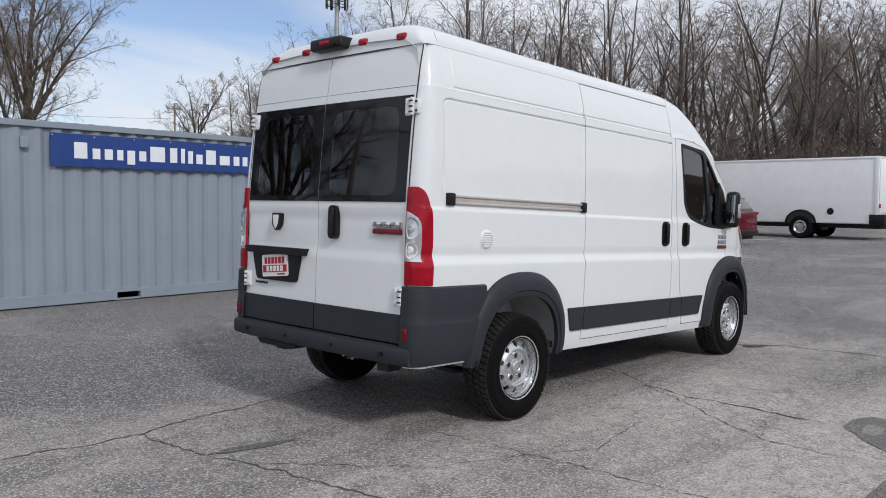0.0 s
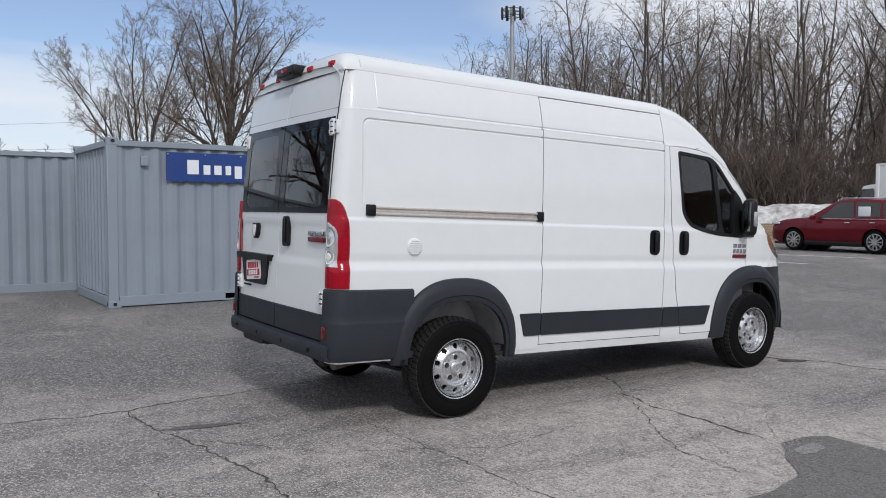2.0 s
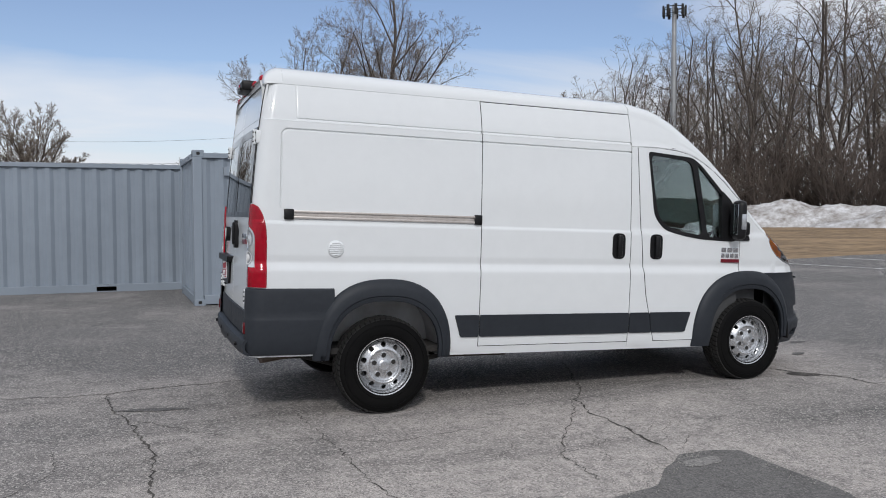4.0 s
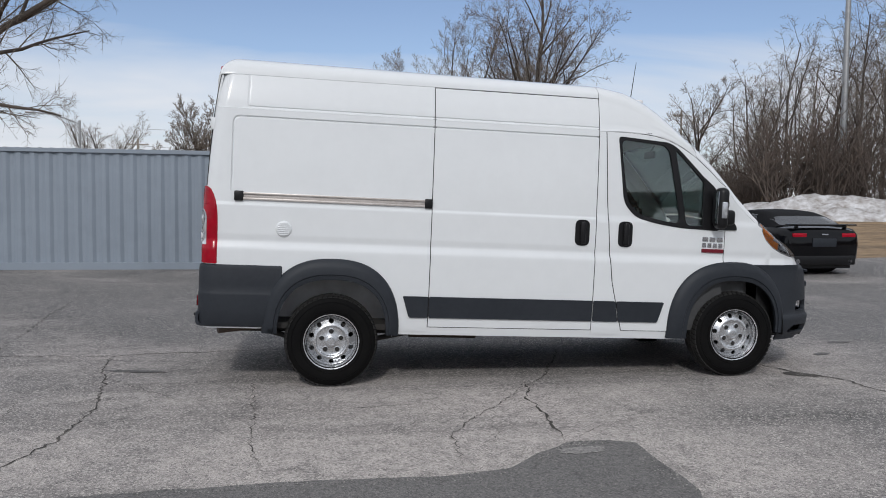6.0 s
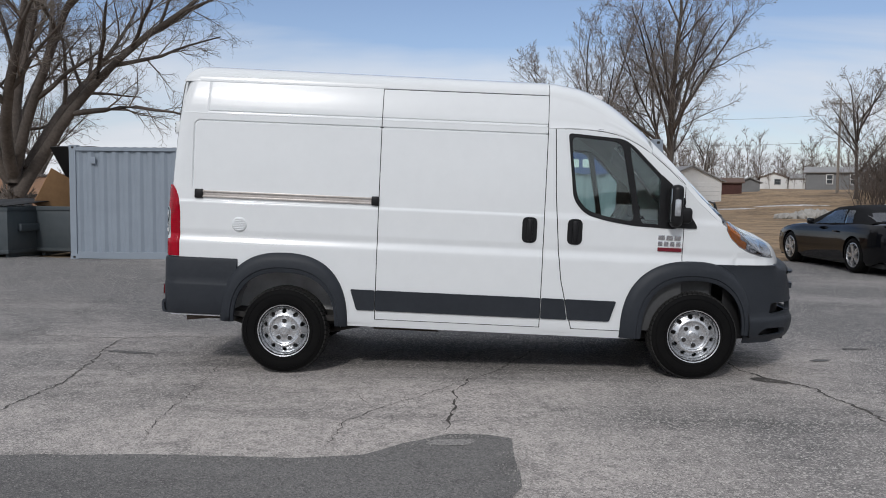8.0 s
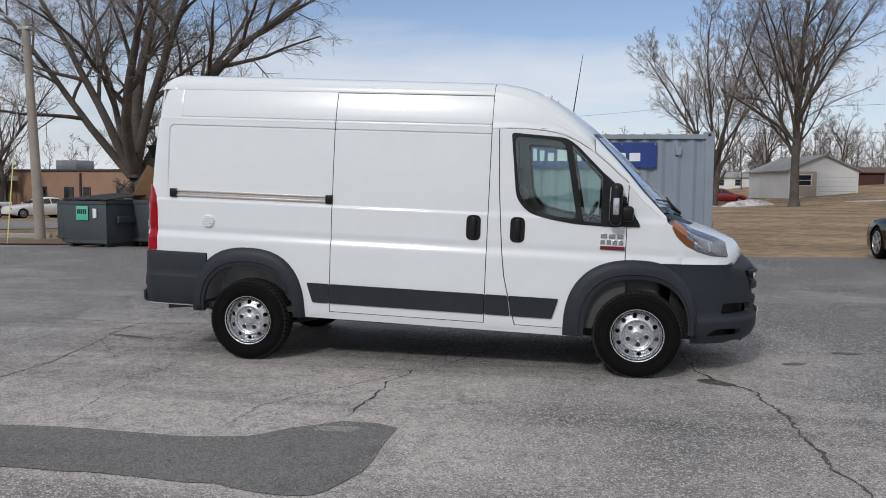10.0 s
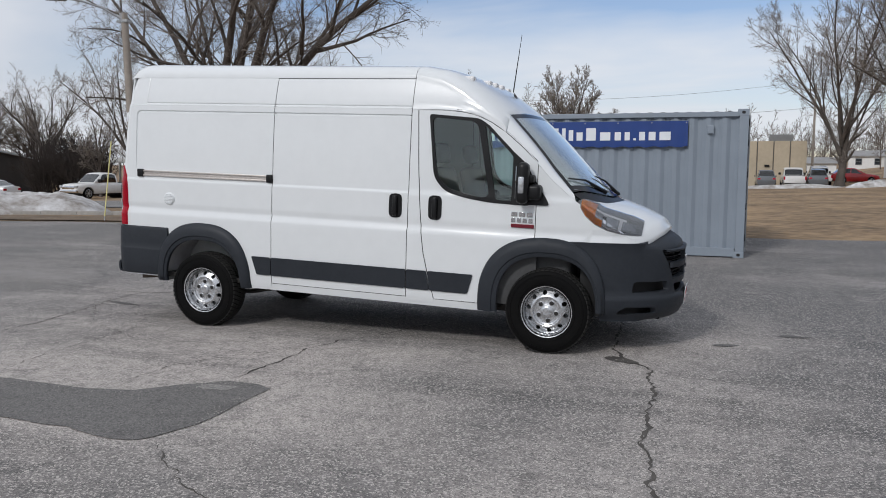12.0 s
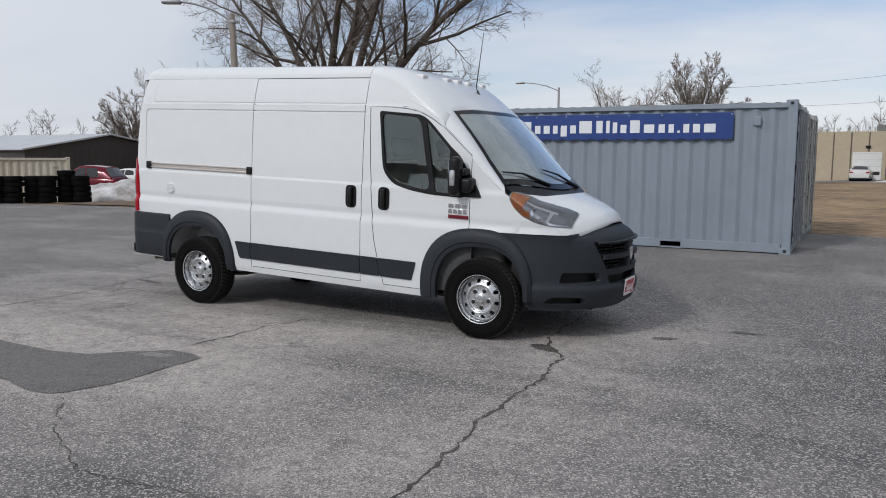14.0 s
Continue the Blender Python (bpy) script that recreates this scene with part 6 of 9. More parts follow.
def car_wheel(radius, width, spokes, twin=False):
    """An alloy wheel whose face looks along +y."""
    w = new("wheel")
    R = Matrix.Rotation(radians(-90), 4, "X")
    b = bmesh.new()
    h = width / 2
    revolve(b, [(radius * 0.70, h * 0.85), (radius * 0.80, h), (radius * 0.93, h * 0.9), (radius, h * 0.6), (radius, -h * 0.6), (radius * 0.93, -h * 0.9), (radius * 0.7, -h)], 40)
    b.transform(R)
    part("tyre", b, M_TYRE, w, "", 40)
    b = bmesh.new()
    ri = radius * 0.70
    revolve(b, [(ri + 0.006, h * 0.86), (ri - 0.012, h * 0.90), (ri - 0.02, h * 0.6), (ri - 0.03, -h * 0.6)], 40)
    for k in range(spokes):
        a = k * math.tau / spokes
        for off in ((-0.13, 0.13) if twin else (0.0,)):
            m = Matrix.Rotation(a, 4, "Z")
            o = [(0.03, off * 0.10 - 0.022), (ri - 0.015, off * ri - 0.018), (ri - 0.015, off * ri + 0.018), (0.03, off * 0.10 + 0.022)]
            prism(b, [tuple((m @ Vector((p[0], p[1], 0)))[:2]) for p in o], h * 0.45, h * 0.80, "z")
    revolve(b, [(0.055, h * 0.5), (0.05, h * 0.84), (0.0, h * 0.86)], 20)
    b.transform(R)
    part("rim", b, M_ALLOY, w, "bright alloy rim", 40)
    b = bmesh.new()
    revolve(b, [(ri - 0.03, 0.0), (0.0, 0.0)], 30)
    b.transform(R)
    part("brake", b, M_SEAL, w, "", 0)
    return w


def car(name, label, category, at, paint, wb, over_f, over_r, width, stations, house, wheel_r, roof_mat=None, spokes=5, twin=False, windows=(), arch=1.12, clear=0.2, roof_w=0.76):
    """A road car: x forward from the rear axle. stations: (x, waist height, share of width); house: (x, height, share) of the glazed upper part."""
    c = thing(name, label, category, at, GROUPV)
    hw = width / 2
    rows = []
    for x, zt, f in stations:
        w = hw * f
        zl = clear + (0.10 if x < -over_r + 0.25 or x > wb + over_f - 0.25 else 0)
        h = zt - zl
        half = [(w * 0.90, zl), (w * 0.965, zl + h * 0.12), (w * 0.985, zl + h * 0.35), (w, zl + h * 0.58), (w * 0.985, zl + h * 0.74), (w * 0.965, zl + h * 0.88), (w * 0.90, zt - 0.012), (w * 0.75, zt + 0.012), (w * 0.4, zt + 0.025), (0, zt + 0.03)]
        rows.append([(x, -y, z) for y, z in half] + [(x, y, z) for y, z in half[-2::-1]])
    b = bmesh.new()
    vs = grid(b, rows)
    for row in (vs[0], vs[-1][::-1]):
        b.faces.new(row)
    for row in zip(vs, vs[1:]):
        b.faces.new((row[0][0], row[1][0], row[1][-1], row[0][-1]))
    for hx in (0, wb):
        cut = bmesh.new()
        cyl(cut, (hx, -hw - 0.2, wheel_r), (hx, hw + 0.2, wheel_r), wheel_r * arch, n=36)
        b = boolean(b, cut)
    part("body", b, paint, c, "", 42)
    for hx in (0, wb):
        b = bmesh.new()
        cyl(b, (hx, -hw + 0.24, wheel_r), (hx, hw - 0.24, wheel_r), wheel_r * arch * 1.01, n=24)
        part("wheel_housing", b, M_SEAL, c, "", 40)
    # upper part
    rows = []
    for x, zr, f in house:
        zb = float(np.interp(x, [s[0] for s in stations], [s[1] for s in stations])) - 0.01
        wb_ = hw * 0.90 * float(np.interp(x, [s[0] for s in stations], [s[2] for s in stations]))
        wr = hw * roof_w * f
        zr = max(zr, zb + 0.012)
        k = min(1, (zr - zb) / 0.35)
        we = lerp(wb_, wr, k)
        half = [(wb_, zb), (lerp(wb_, we, 0.5) + 0.012 * k, lerp(zb, zr, 0.46)), (we, zr - 0.07 * k), (we * 0.93, zr - 0.02 * k), (we * 0.7, zr), (0, zr + 0.015 * k)]
        rows.append([(x, -y, z) for y, z in half] + [(x, y, z) for y, z in half[-2::-1]])
    b = bmesh.new()
    vs = grid(b, rows)
    # the pillars and roof are one pressing; the panes lie just proud of it
    part("cabin", b, roof_mat or paint, c, "", 42)
    def skin(x, t, s):
        """A place on the cabin's side: t from waist to roof edge."""
        xs = [h[0] for h in house]
        k = min(len(rows) - 2, max(0, int(np.searchsorted(xs, x)) - 1)) if xs[0] < xs[-1] else 0
        u = (x - xs[k]) / (xs[k + 1] - xs[k])
        def pt(r):
            p0, p1, p2 = Vector(r[0]), Vector(r[1]), Vector(r[2])
            return p0.lerp(p1, t * 2) if t < 0.5 else p1.lerp(p2, t * 2 - 1)
        p = pt(rows[k]).lerp(pt(rows[k + 1]), u)
        return Vector((p.x, p.y * (1 if s < 0 else -1) + s * 0.006, p.z + 0.002))
    for x0, x1, xt0, xt1 in windows:
        for s in (-1, 1):
            pts = []
            for j in range(7):
                t = lerp(0.08, 0.93, j / 6)
                a, e = lerp(x0, xt0, j / 6), lerp(x1, xt1, j / 6)
                pts.append([skin(lerp(a, e, i / 8), t, s) for i in range(9)])
            b = bmesh.new()
            shell(b, pts, lambda q: (0, -s * 0.003, 0))
            part("side_window", b, M_CARGLASS if roof_mat is None else M_GLASS, c, "tinted side window", 40)
    def cross(k0, k1, t0, t1, nm, edge=0.86, material=M_CARGLASS):
        pts = []
        for j in range(6):
            t = lerp(t0, t1, j / 5)
            row = []
            for i in range(13):
                a, e = rows[k0], rows[k1]
                half = [Vector(a[q]).lerp(Vector(e[q]), t) for q in range(len(a))]
                s = lerp(-1, 1, i / 12) * edge
                ys = [h.y for h in half]
                zs = [h.z for h in half]
                y = s * max(ys)
                row.append((half[0].x, y, float(np.interp(y, ys, zs))))
            pts.append(row)
        b = bmesh.new()
        up = Vector((0, 0, 1))
        d = 1 if rows[k0][0][0] > rows[k1][0][0] else -1
        for row in pts:
            for i, q in enumerate(row):
                row[i] = (q[0] + (0.006 if k0 > k1 else -0.006), q[1], q[2] + 0.006)
        shell(b, pts, lambda q: (0, 0, -0.003))
        return part(nm, b, material, c, "", 40)
    n = len(rows)
    cross(n - 1, n - 2, 0.06, 0.92, "windscreen")
    rear = cross(0, 1, 0.10, 0.90, "rear_window")
    w0 = car_wheel(wheel_r, 0.235, spokes, twin)
    first = True
    for hx in (0, wb):
        for s in (1, -1):
            w = w0 if first else copy_thing(w0, Matrix.Identity(4))
            first = False
            w.parent = c
            w.matrix_basis = Matrix.Translation((hx, s * (hw - 0.135), wheel_r)) @ (Matrix.Identity(4) if s > 0 else Matrix.Rotation(math.pi, 4, "Z"))
    b = bmesh.new()
    box(b, -over_r + 0.15, wb + over_f - 0.15, -hw * 0.8, hw * 0.8, clear - 0.03, clear + 0.06)
    part("underside", b, M_SEAL, c, "", 0)
    return c


def add_box(parent, name, material, x0, x1, y0, y1, z0, z1, bevel=0.01, label="", both=False):
    for s in ((1, -1) if both else (1,)):
        b = bmesh.new()
        box(b, x0, x1, s * y0, s * y1, z0, z1, bevel)
        part(name, b, material, parent, label, 35)


def heading(x, y, deg, z=None):
    return Matrix.Translation((x, y, ground_z(x, y) if z is None else z)) @ Matrix.Rotation(radians(deg), 4, "Z")


# black convertible
ST = [(-0.98, 0.80, 0.80), (-0.94, 0.93, 0.88), (-0.80, 0.985, 0.94), (-0.5, 1.00, 0.985), (0, 1.00, 1.0), (0.5, 0.97, 0.985), (1.0, 0.945, 0.965), (1.6, 0.94, 0.965), (2.1, 0.935, 0.975), (2.5, 0.92, 0.99), (2.81, 0.90, 1.0), (3.2, 0.85, 0.975), (3.5, 0.78, 0.93), (3.68, 0.68, 0.84), (3.76, 0.55, 0.72)]
HO = [(-0.52, 1.02, 0.86), (-0.10, 1.24, 0.93), (0.25, 1.335, 0.97), (0.7, 1.365, 1.0), (1.15, 1.335, 0.98), (1.35, 1.29, 0.96), (2.12, 0.97, 1.05)]
con = car("convertible_car", "black convertible with a closed black canvas top", "car", heading(10.38, 8.85, 92.5), M_BLACKCAR, 2.81, 0.95, 0.98, 1.90, ST, HO, 0.355, M_SOFTTOP, 5, True,
          [(0.55, 1.80, 0.62, 1.22), (0.18, 0.50, 0.36, 0.56)], 1.10, 0.17, 0.73)
for s in (1, -1):
    add_box(con, "tail_lamp", M_RED, -0.985, -0.90, s * 0.42, s * 0.74, 0.805, 0.885, 0.012, "slim red tail lamp")
    b = bmesh.new()
    cyl(b, (-1.0, s * 0.62, 0.30), (-0.85, s * 0.62, 0.30), 0.052, n=20)
    part("exhaust_tip", b, M_CHROME, con, "chrome exhaust tip", 40)
    b = bmesh.new()
    box(b, 1.62, 1.76, s * 0.93, s * 1.06, 0.93, 1.06, 0.04, None, 3)
    part("door_mirror", b, M_BLACKCAR, con, "", 40)
    add_box(con, "spoiler_post", M_BLACKCAR, -0.88, -0.80, s * 0.55, s * 0.60, 0.96, 1.06)
    add_box(con, "door_handle", M_BLACKCAR, 0.62, 0.80, s * 0.925, s * 0.955, 0.80, 0.83, 0.008)
add_box(con, "spoiler", M_BLACKCAR, -0.96, -0.76, -0.78, 0.78, 1.045, 1.075, 0.012, "flat black rear spoiler")
add_box(con, "plate_panel", M_CLAD, -1.0, -0.955, -0.28, 0.28, 0.60, 0.78, 0.01, "dark empty plate panel")
add_box(con, "rear_diffuser", M_BLACK, -1.0, -0.80, -0.75, 0.75, 0.22, 0.42, 0.03)
add_box(con, "emblem", M_CHROME, -1.0, -0.965, -0.075, 0.075, 0.845, 0.875, 0.008, "plain chrome emblem")

# red sport utility car
ST = [(-0.93, 0.88, 0.80), (-0.90, 1.05, 0.88), (-0.72, 1.12, 0.94), (-0.3, 1.10, 0.985), (0.2, 1.08, 1.0), (1.0, 1.05, 0.985), (1.8, 1.03, 0.985), (2.3, 1.06, 0.99), (2.75, 1.05, 1.0), (3.2, 1.00, 0.96), (3.5, 0.93, 0.90), (3.66, 0.82, 0.80), (3.72, 0.66, 0.7)]
HO = [(-0.82, 1.10, 0.90), (-0.52, 1.56, 0.94), (-0.2, 1.64, 0.98), (0.5, 1.69, 1.0), (1.1, 1.68, 1.0), (1.42, 1.63, 0.97), (2.30, 1.05, 1.08)]
suv = car("sport_utility_car", "dark red sport utility car with a white paper in its window", "car", heading(21.8, 7.25, 88), M_REDCAR, 2.75, 0.96, 0.94, 1.84, ST, HO, 0.36, None, 10, False,
          [(0.72, 1.95, 0.80, 1.36), (-0.10, 0.66, -0.05, 0.70), (-0.52, -0.20, -0.36, -0.14)], 1.14, 0.22, 0.74)
for s in (1, -1):
    add_box(suv, "tail_lamp", M_RED, -0.92, -0.55, s * 0.70, s * 0.875, 1.00, 1.10, 0.03, "red tail lamp")
    add_box(suv, "head_lamp", M_LENS, 3.30, 3.60, s * 0.62, s * 0.86, 0.84, 0.93, 0.03, "clear head lamp")
    add_box(suv, "roof_rail", M_CHROME, -0.35, 1.25, s * 0.60, s * 0.63, 1.69, 1.72, 0.008)
    add_box(suv, "door_mirror", M_REDCAR, 1.90, 2.05, s * 0.92, s * 1.10, 1.02, 1.16, 0.04)
    add_box(suv, "sill_trim", M_BLACK, 0.40, 2.35, s * 0.86, s * 0.915, 0.22, 0.34, 0.02)
    add_box(suv, "window_trim", M_CHROME, -0.50, 1.95, s * 0.865, s * 0.885, 1.045, 1.062, 0.004)
    add_box(suv, "door_handle", M_CHROME, 0.78, 0.95, s * 0.905, s * 0.935, 0.92, 0.95, 0.008)
    add_box(suv, "door_handle", M_CHROME, -0.02, 0.15, s * 0.905, s * 0.935, 0.93, 0.96, 0.008)
add_box(suv, "window_paper", M_PAPER, 0.20, 0.58, 0.80, 0.815, 1.14, 1.44, 0.002, "white paper sheet in the window")
add_box(suv, "rear_bumper", M_BLACK, -0.97, -0.80, -0.78, 0.78, 0.30, 0.50, 0.04)


def pickup(label, at, paint):
    ST = [(-1.25, 0.95, 0.90), (-1.22, 1.08, 0.95), (-0.5, 1.10, 0.98), (0.5, 1.10, 0.98), (1.0, 1.10, 0.98), (2.3, 1.10, 0.98), (2.9, 1.12, 0.98), (3.4, 1.11, 0.98), (3.9, 1.08, 0.97), (4.25, 1.02, 0.94), (4.4, 0.9, 0.90), (4.45, 0.7, 0.86)]
    HO = [(0.85, 1.12, 0.94), (0.98, 1.75, 0.97), (1.3, 1.86, 1.0), (2.0, 1.87, 1.0), (2.25, 1.80, 0.98), (2.95, 1.14, 1.05)]
    c = car("pickup_truck", label, "pickup truck", at, paint, 3.5, 0.95, 1.25, 2.0, ST, HO, 0.40, None, 6, False, [(1.75, 2.6, 1.78, 2.18), (1.0, 1.70, 1.06, 1.72)], 1.15, 0.36, 0.80)
    add_box(c, "bed_floor", M_SEAL, -1.15, 0.78, -0.78, 0.78, 1.112, 1.145, 0.01, "dark open load bed")
    add_box(c, "grille", M_CHROME, 4.36, 4.47, -0.62, 0.62, 0.72, 0.95, 0.02, "chrome grille")
    add_box(c, "front_bumper", M_CHROME, 4.30, 4.52, -0.9, 0.9, 0.45, 0.66, 0.04)
    for s in (1, -1):
        add_box(c, "head_lamp", M_LENS, 4.2, 4.46, s * 0.64, s * 0.90, 0.78, 0.97, 0.02)
        add_box(c, "tail_lamp", M_RED, -1.26, -1.15, s * 0.82, s * 0.96, 0.75, 1.05, 0.02)
        add_box(c, "door_mirror", M_BLACK, 2.6, 2.75, s * 0.98, s * 1.2, 1.18, 1.40, 0.03)
    return c


def sedan(label, at, paint, tall=0.0, name="sedan_car"):
    ST = [(-0.95, 0.80, 0.82), (-0.92, 0.95, 0.90), (-0.5, 0.99, 0.97), (0.2, 0.98, 1.0), (1.2, 0.95, 0.99), (2.1, 0.94, 0.99), (2.6, 0.90, 1.0), (3.1, 0.82, 0.96), (3.4, 0.74, 0.88), (3.5, 0.6, 0.78)]
    HO = [(-0.55 - tall, 1.0, 0.90), (0.05 - 1.6 * tall, 1.36 + tall * 0.9, 0.94), (0.5, 1.43 + tall, 1.0), (1.0, 1.43 + tall, 1.0), (1.3, 1.37 + tall, 0.97), (2.15, 0.97, 1.08)]
    ST = [(x, z + tall * 0.35, f) for x, z, f in ST]
    HO = [(x, z + tall * 0.3, f) for x, z, f in HO]
    c = car(name, label, "car", at, paint, 2.68, 0.85, 0.97, 1.78, ST, HO, 0.325, None, 7, False, [(0.75, 1.85, 0.80, 1.26), (-0.05, 0.68, 0.10, 0.72)], 1.14, 0.2, 0.72)
    for s in (1, -1):
        add_box(c, "tail_lamp", M_RED, -0.97, -0.86, s * 0.52, s * 0.78, 0.72 + tall * 0.35, 0.86 + tall * 0.35, 0.02)
        add_box(c, "head_lamp", M_LENS, 3.28, 3.48, s * 0.50, s * 0.76, 0.60, 0.72, 0.02)
        add_box(c, "door_mirror", paint, 1.85, 1.98, s * 0.88, s * 1.02, 0.96 + tall * 0.35, 1.07 + tall * 0.35, 0.03)
    return c


sedan("white four-door sedan parked along the street", heading(-34.6, 43.6, 243), M_WHITECAR)
pickup("white crew-cab pickup truck parked along the street", heading(-38.6, 41.8, 262), M_WHITECAR)
sedan("dark red sport utility car beyond the tyre stacks", heading(-30.6, 22.0, 196, -0.72), M_REDCAR, 0.22, "sport_utility_car")
sedan("silver sedan behind the snow pile", heading(-38.5, 31.0, 190, -0.8), M_WHITECAR)
sedan("white sedan parked by a garage door", heading(4.2, 74.0, 88), M_WHITECAR)
sedan("grey sport utility car by the beige building", heading(8.4, 73.0, 90), M_SILVERCAR, 0.2, "sport_utility_car")
pickup("white pickup truck by the beige building", heading(10.8, 73.2, 90), M_WHITECAR)
sedan("dark grey sport utility car by the beige building", heading(12.7, 72.4, 90), M_SILVERCAR, 0.22, "sport_utility_car")
sedan("bright red car beyond the grass", heading(16.0, 84.0, 8), M_BRIGHTRED, 0.1)
pickup("white pickup truck beyond the grass", heading(13.7, 80.0, 90), M_WHITECAR)


def steel_wheel(radius, width):
    """A dished steel wheel whose face looks along +y."""
    w = new("wheel")
    R = Matrix.Rotation(radians(-90), 4, "X")
    h = width / 2
    b = bmesh.new()
    revolve(b, [(radius * 0.56, h * 0.85), (radius * 0.66, h), (radius * 0.92, h * 0.92), (radius, h * 0.6), (radius, -h * 0.6), (radius * 0.92, -h * 0.9), (radius * 0.56, -h)], 40)
    b.transform(R)
    part("tyre", b, M_TYRE, w, "", 40)
    b = bmesh.new()
    ri = radius * 0.57
    revolve(b, [(ri, h * 0.87), (ri - 0.015, h * 0.95), (ri - 0.03, h * 0.80), (ri - 0.07, h * 0.45), (ri * 0.50, h * 0.50), (ri * 0.42, h * 0.85), (0.0, h * 0.88)], 36)
    b.transform(R)
    rim = part("rim", b, M_ALLOY, w, "dished steel rim", 40)
    for k in range(8):
        a = k * math.tau / 8
        b = bmesh.new()
        cyl(b, (0.64 * ri * math.cos(a), 0.64 * ri * math.sin(a), h * 0.40), (0.64 * ri * math.cos(a), 0.64 * ri * math.sin(a), h * 0.52), 0.022, n=8)
        b.transform(R)
        part("rim_hole", b, M_SEAL, rim, "", 30)
    return w


def box_truck():
    t = thing("box_truck", "white box truck with a tall cargo body", "truck", heading(27.55, 3.95, 85.9), GROUPV)
    # x forward from the rear end of the cargo body, y to the truck's left
    b = bmesh.new()
    box(b, 0, 7.2, -2.4, 0, 0.60, 3.04, 0.05, None, 3)
    cargo = part("cargo_body", b, M_WHITE2, t, "", 35)
    for z0, z1 in ((2.99, 3.07),):
        b = bmesh.new()
        box(b, -0.02, 7.22, -2.42, 0.02, z0, z1, 0.02)
        part("body_rail", b, M_WHITE2, cargo, "", 35)
    for x in (0.0, 7.1):
        add_box(cargo, "corner_rail", M_WHITE2, x - 0.02, x + 0.12, -0.03, 0.025, 0.60, 3.04, 0.02)
    b = bmesh.new()
    box(b, -0.03, 0.0, -2.3, -0.1, 1.00, 2.94, 0.01)
    part("roll_door", b, M_WHITE2, cargo, "", 35)
    add_box(t, "rear_bumper", M_BLACK, -0.25, 0.27, -2.40, 0.03, 0.585, 0.96, 0.02, "dark rear bumper")
    add_box(t, "tail_lamp", M_RED, -0.06, -0.02, -0.16, -0.08, 1.20, 1.34, 0.01, "red tail lamp")
    b = bmesh.new()
    revolve(b, [(0.0, 0.02), (0.11, 0.02), (0.13, 0.0)], 24, Matrix.Translation((1.65, 0.0, 1.05)) @ Matrix.Rotation(radians(-90), 4, "X"))
    part("filler_cap", b, M_BLACK, t, "black round filler cap", 35)
    add_box(t, "chassis", M_UNDER, 0.1, 9.0, -1.7, -0.7, 0.42, 0.62, 0.02)
    b = bmesh.new()
    i, o = [], []
    for k in range(21):
        a = math.pi * k / 20
        i.append((2.75 + 0.53 * math.cos(a), 0.59 + 0.46 * math.sin(a)))
        o.append((2.75 + 0.60 * math.cos(a), 0.59 + 0.52 * math.sin(a)))
    prism(b, o + i[::-1], -0.3, 0.035)
    part("wheel_arch", b, M_BLACK, t, "black wheel arch", 35)
    b = bmesh.new()
    prism(b, i, -0.35, 0.008)
    part("arch_recess", b, M_SEAL, t, "", 0)
    w = steel_wheel(0.44, 0.24)
    w.parent = t
    w.matrix_basis = Matrix.Translation((2.75, -0.06, 0.44))
    for x, y in ((2.75, -0.42), (2.75, -2.27), (8.15, -0.16), (8.15, -2.24)):
        c = copy_thing(w, Matrix.Identity(4))
        c.parent = t
        c.matrix_basis = Matrix.Translation((x, y, 0.44)) @ (Matrix.Rotation(math.pi, 4, "Z") if y < -1 else Matrix.Identity(4))
    rows = []
    for x, z0, z1, hw in ((7.22, 0.6, 2.25, 1.02), (7.6, 0.5, 2.28, 1.02), (7.95, 0.9, 2.22, 1.0), (8.25, 0.9, 1.75, 1.0), (8.45, 0.75, 1.42, 0.98), (8.9, 0.5, 1.30, 0.95), (9.1, 0.5, 1.15, 0.86)):
        half = [(hw, z0), (hw, lerp(z0, z1, 0.55)), (hw * 0.96, lerp(z0, z1, 0.85)), (hw * 0.85, z1), (0, z1 + 0.04)]
        rows.append([(x, -1.2 - y, z) for y, z in half] + [(x, -1.2 + y, z) for y, z in half[-2::-1]])
    b = bmesh.new()
    vs = grid(b, rows)
    b.faces.new(vs[-1][::-1])
    part("cab", b, M_WHITE2, t, "white truck cab", 35)
    for s in (1, -1):
        b = bmesh.new()
        prism(b, rounded([(7.38, 1.40), (8.22, 1.40), (7.98, 2.08), (7.42, 2.12)], 0.05), -1.2 + s * 1.00, -1.2 + s * 1.03)
        part("cab_window", b, M_CARGLASS, t, "dark cab window", 35)
        add_box(t, "cab_mirror", M_BLACK, 8.15, 8.28, -1.2 + s * 1.15, -1.2 + s * 1.35, 1.40, 1.85, 0.03)
    rows = [[(lerp(8.01, 8.42, v), -1.2 + lerp(-0.85, 0.85, i / 8), lerp(2.16, 1.50, v) + 0.03) for i in range(9)] for v in (0, 0.5, 1)]
    b = bmesh.new()
    shell(b, rows, lambda c: (0, 0, -0.005))
    part("cab_windscreen", b, M_CARGLASS, t, "", 35)


box_truck()

# ---- dumpsters ----
M_DUMP = mat("dark_green_grey_steel", (0.040, 0.052, 0.060), 0.55, 0, (0.062, 0.072, 0.078), 5, 0.9, bump=0.002, bump_scale=12)
M_DUMPSIGN = mat("mint_green_sign", (0.10, 0.52, 0.34), 0.5, 0, (0.085, 0.46, 0.30), 8, 1)
M_CARD = mat("brown_cardboard", (0.36, 0.21, 0.10), 0.9, 0, (0.27, 0.155, 0.075), 6, 1)


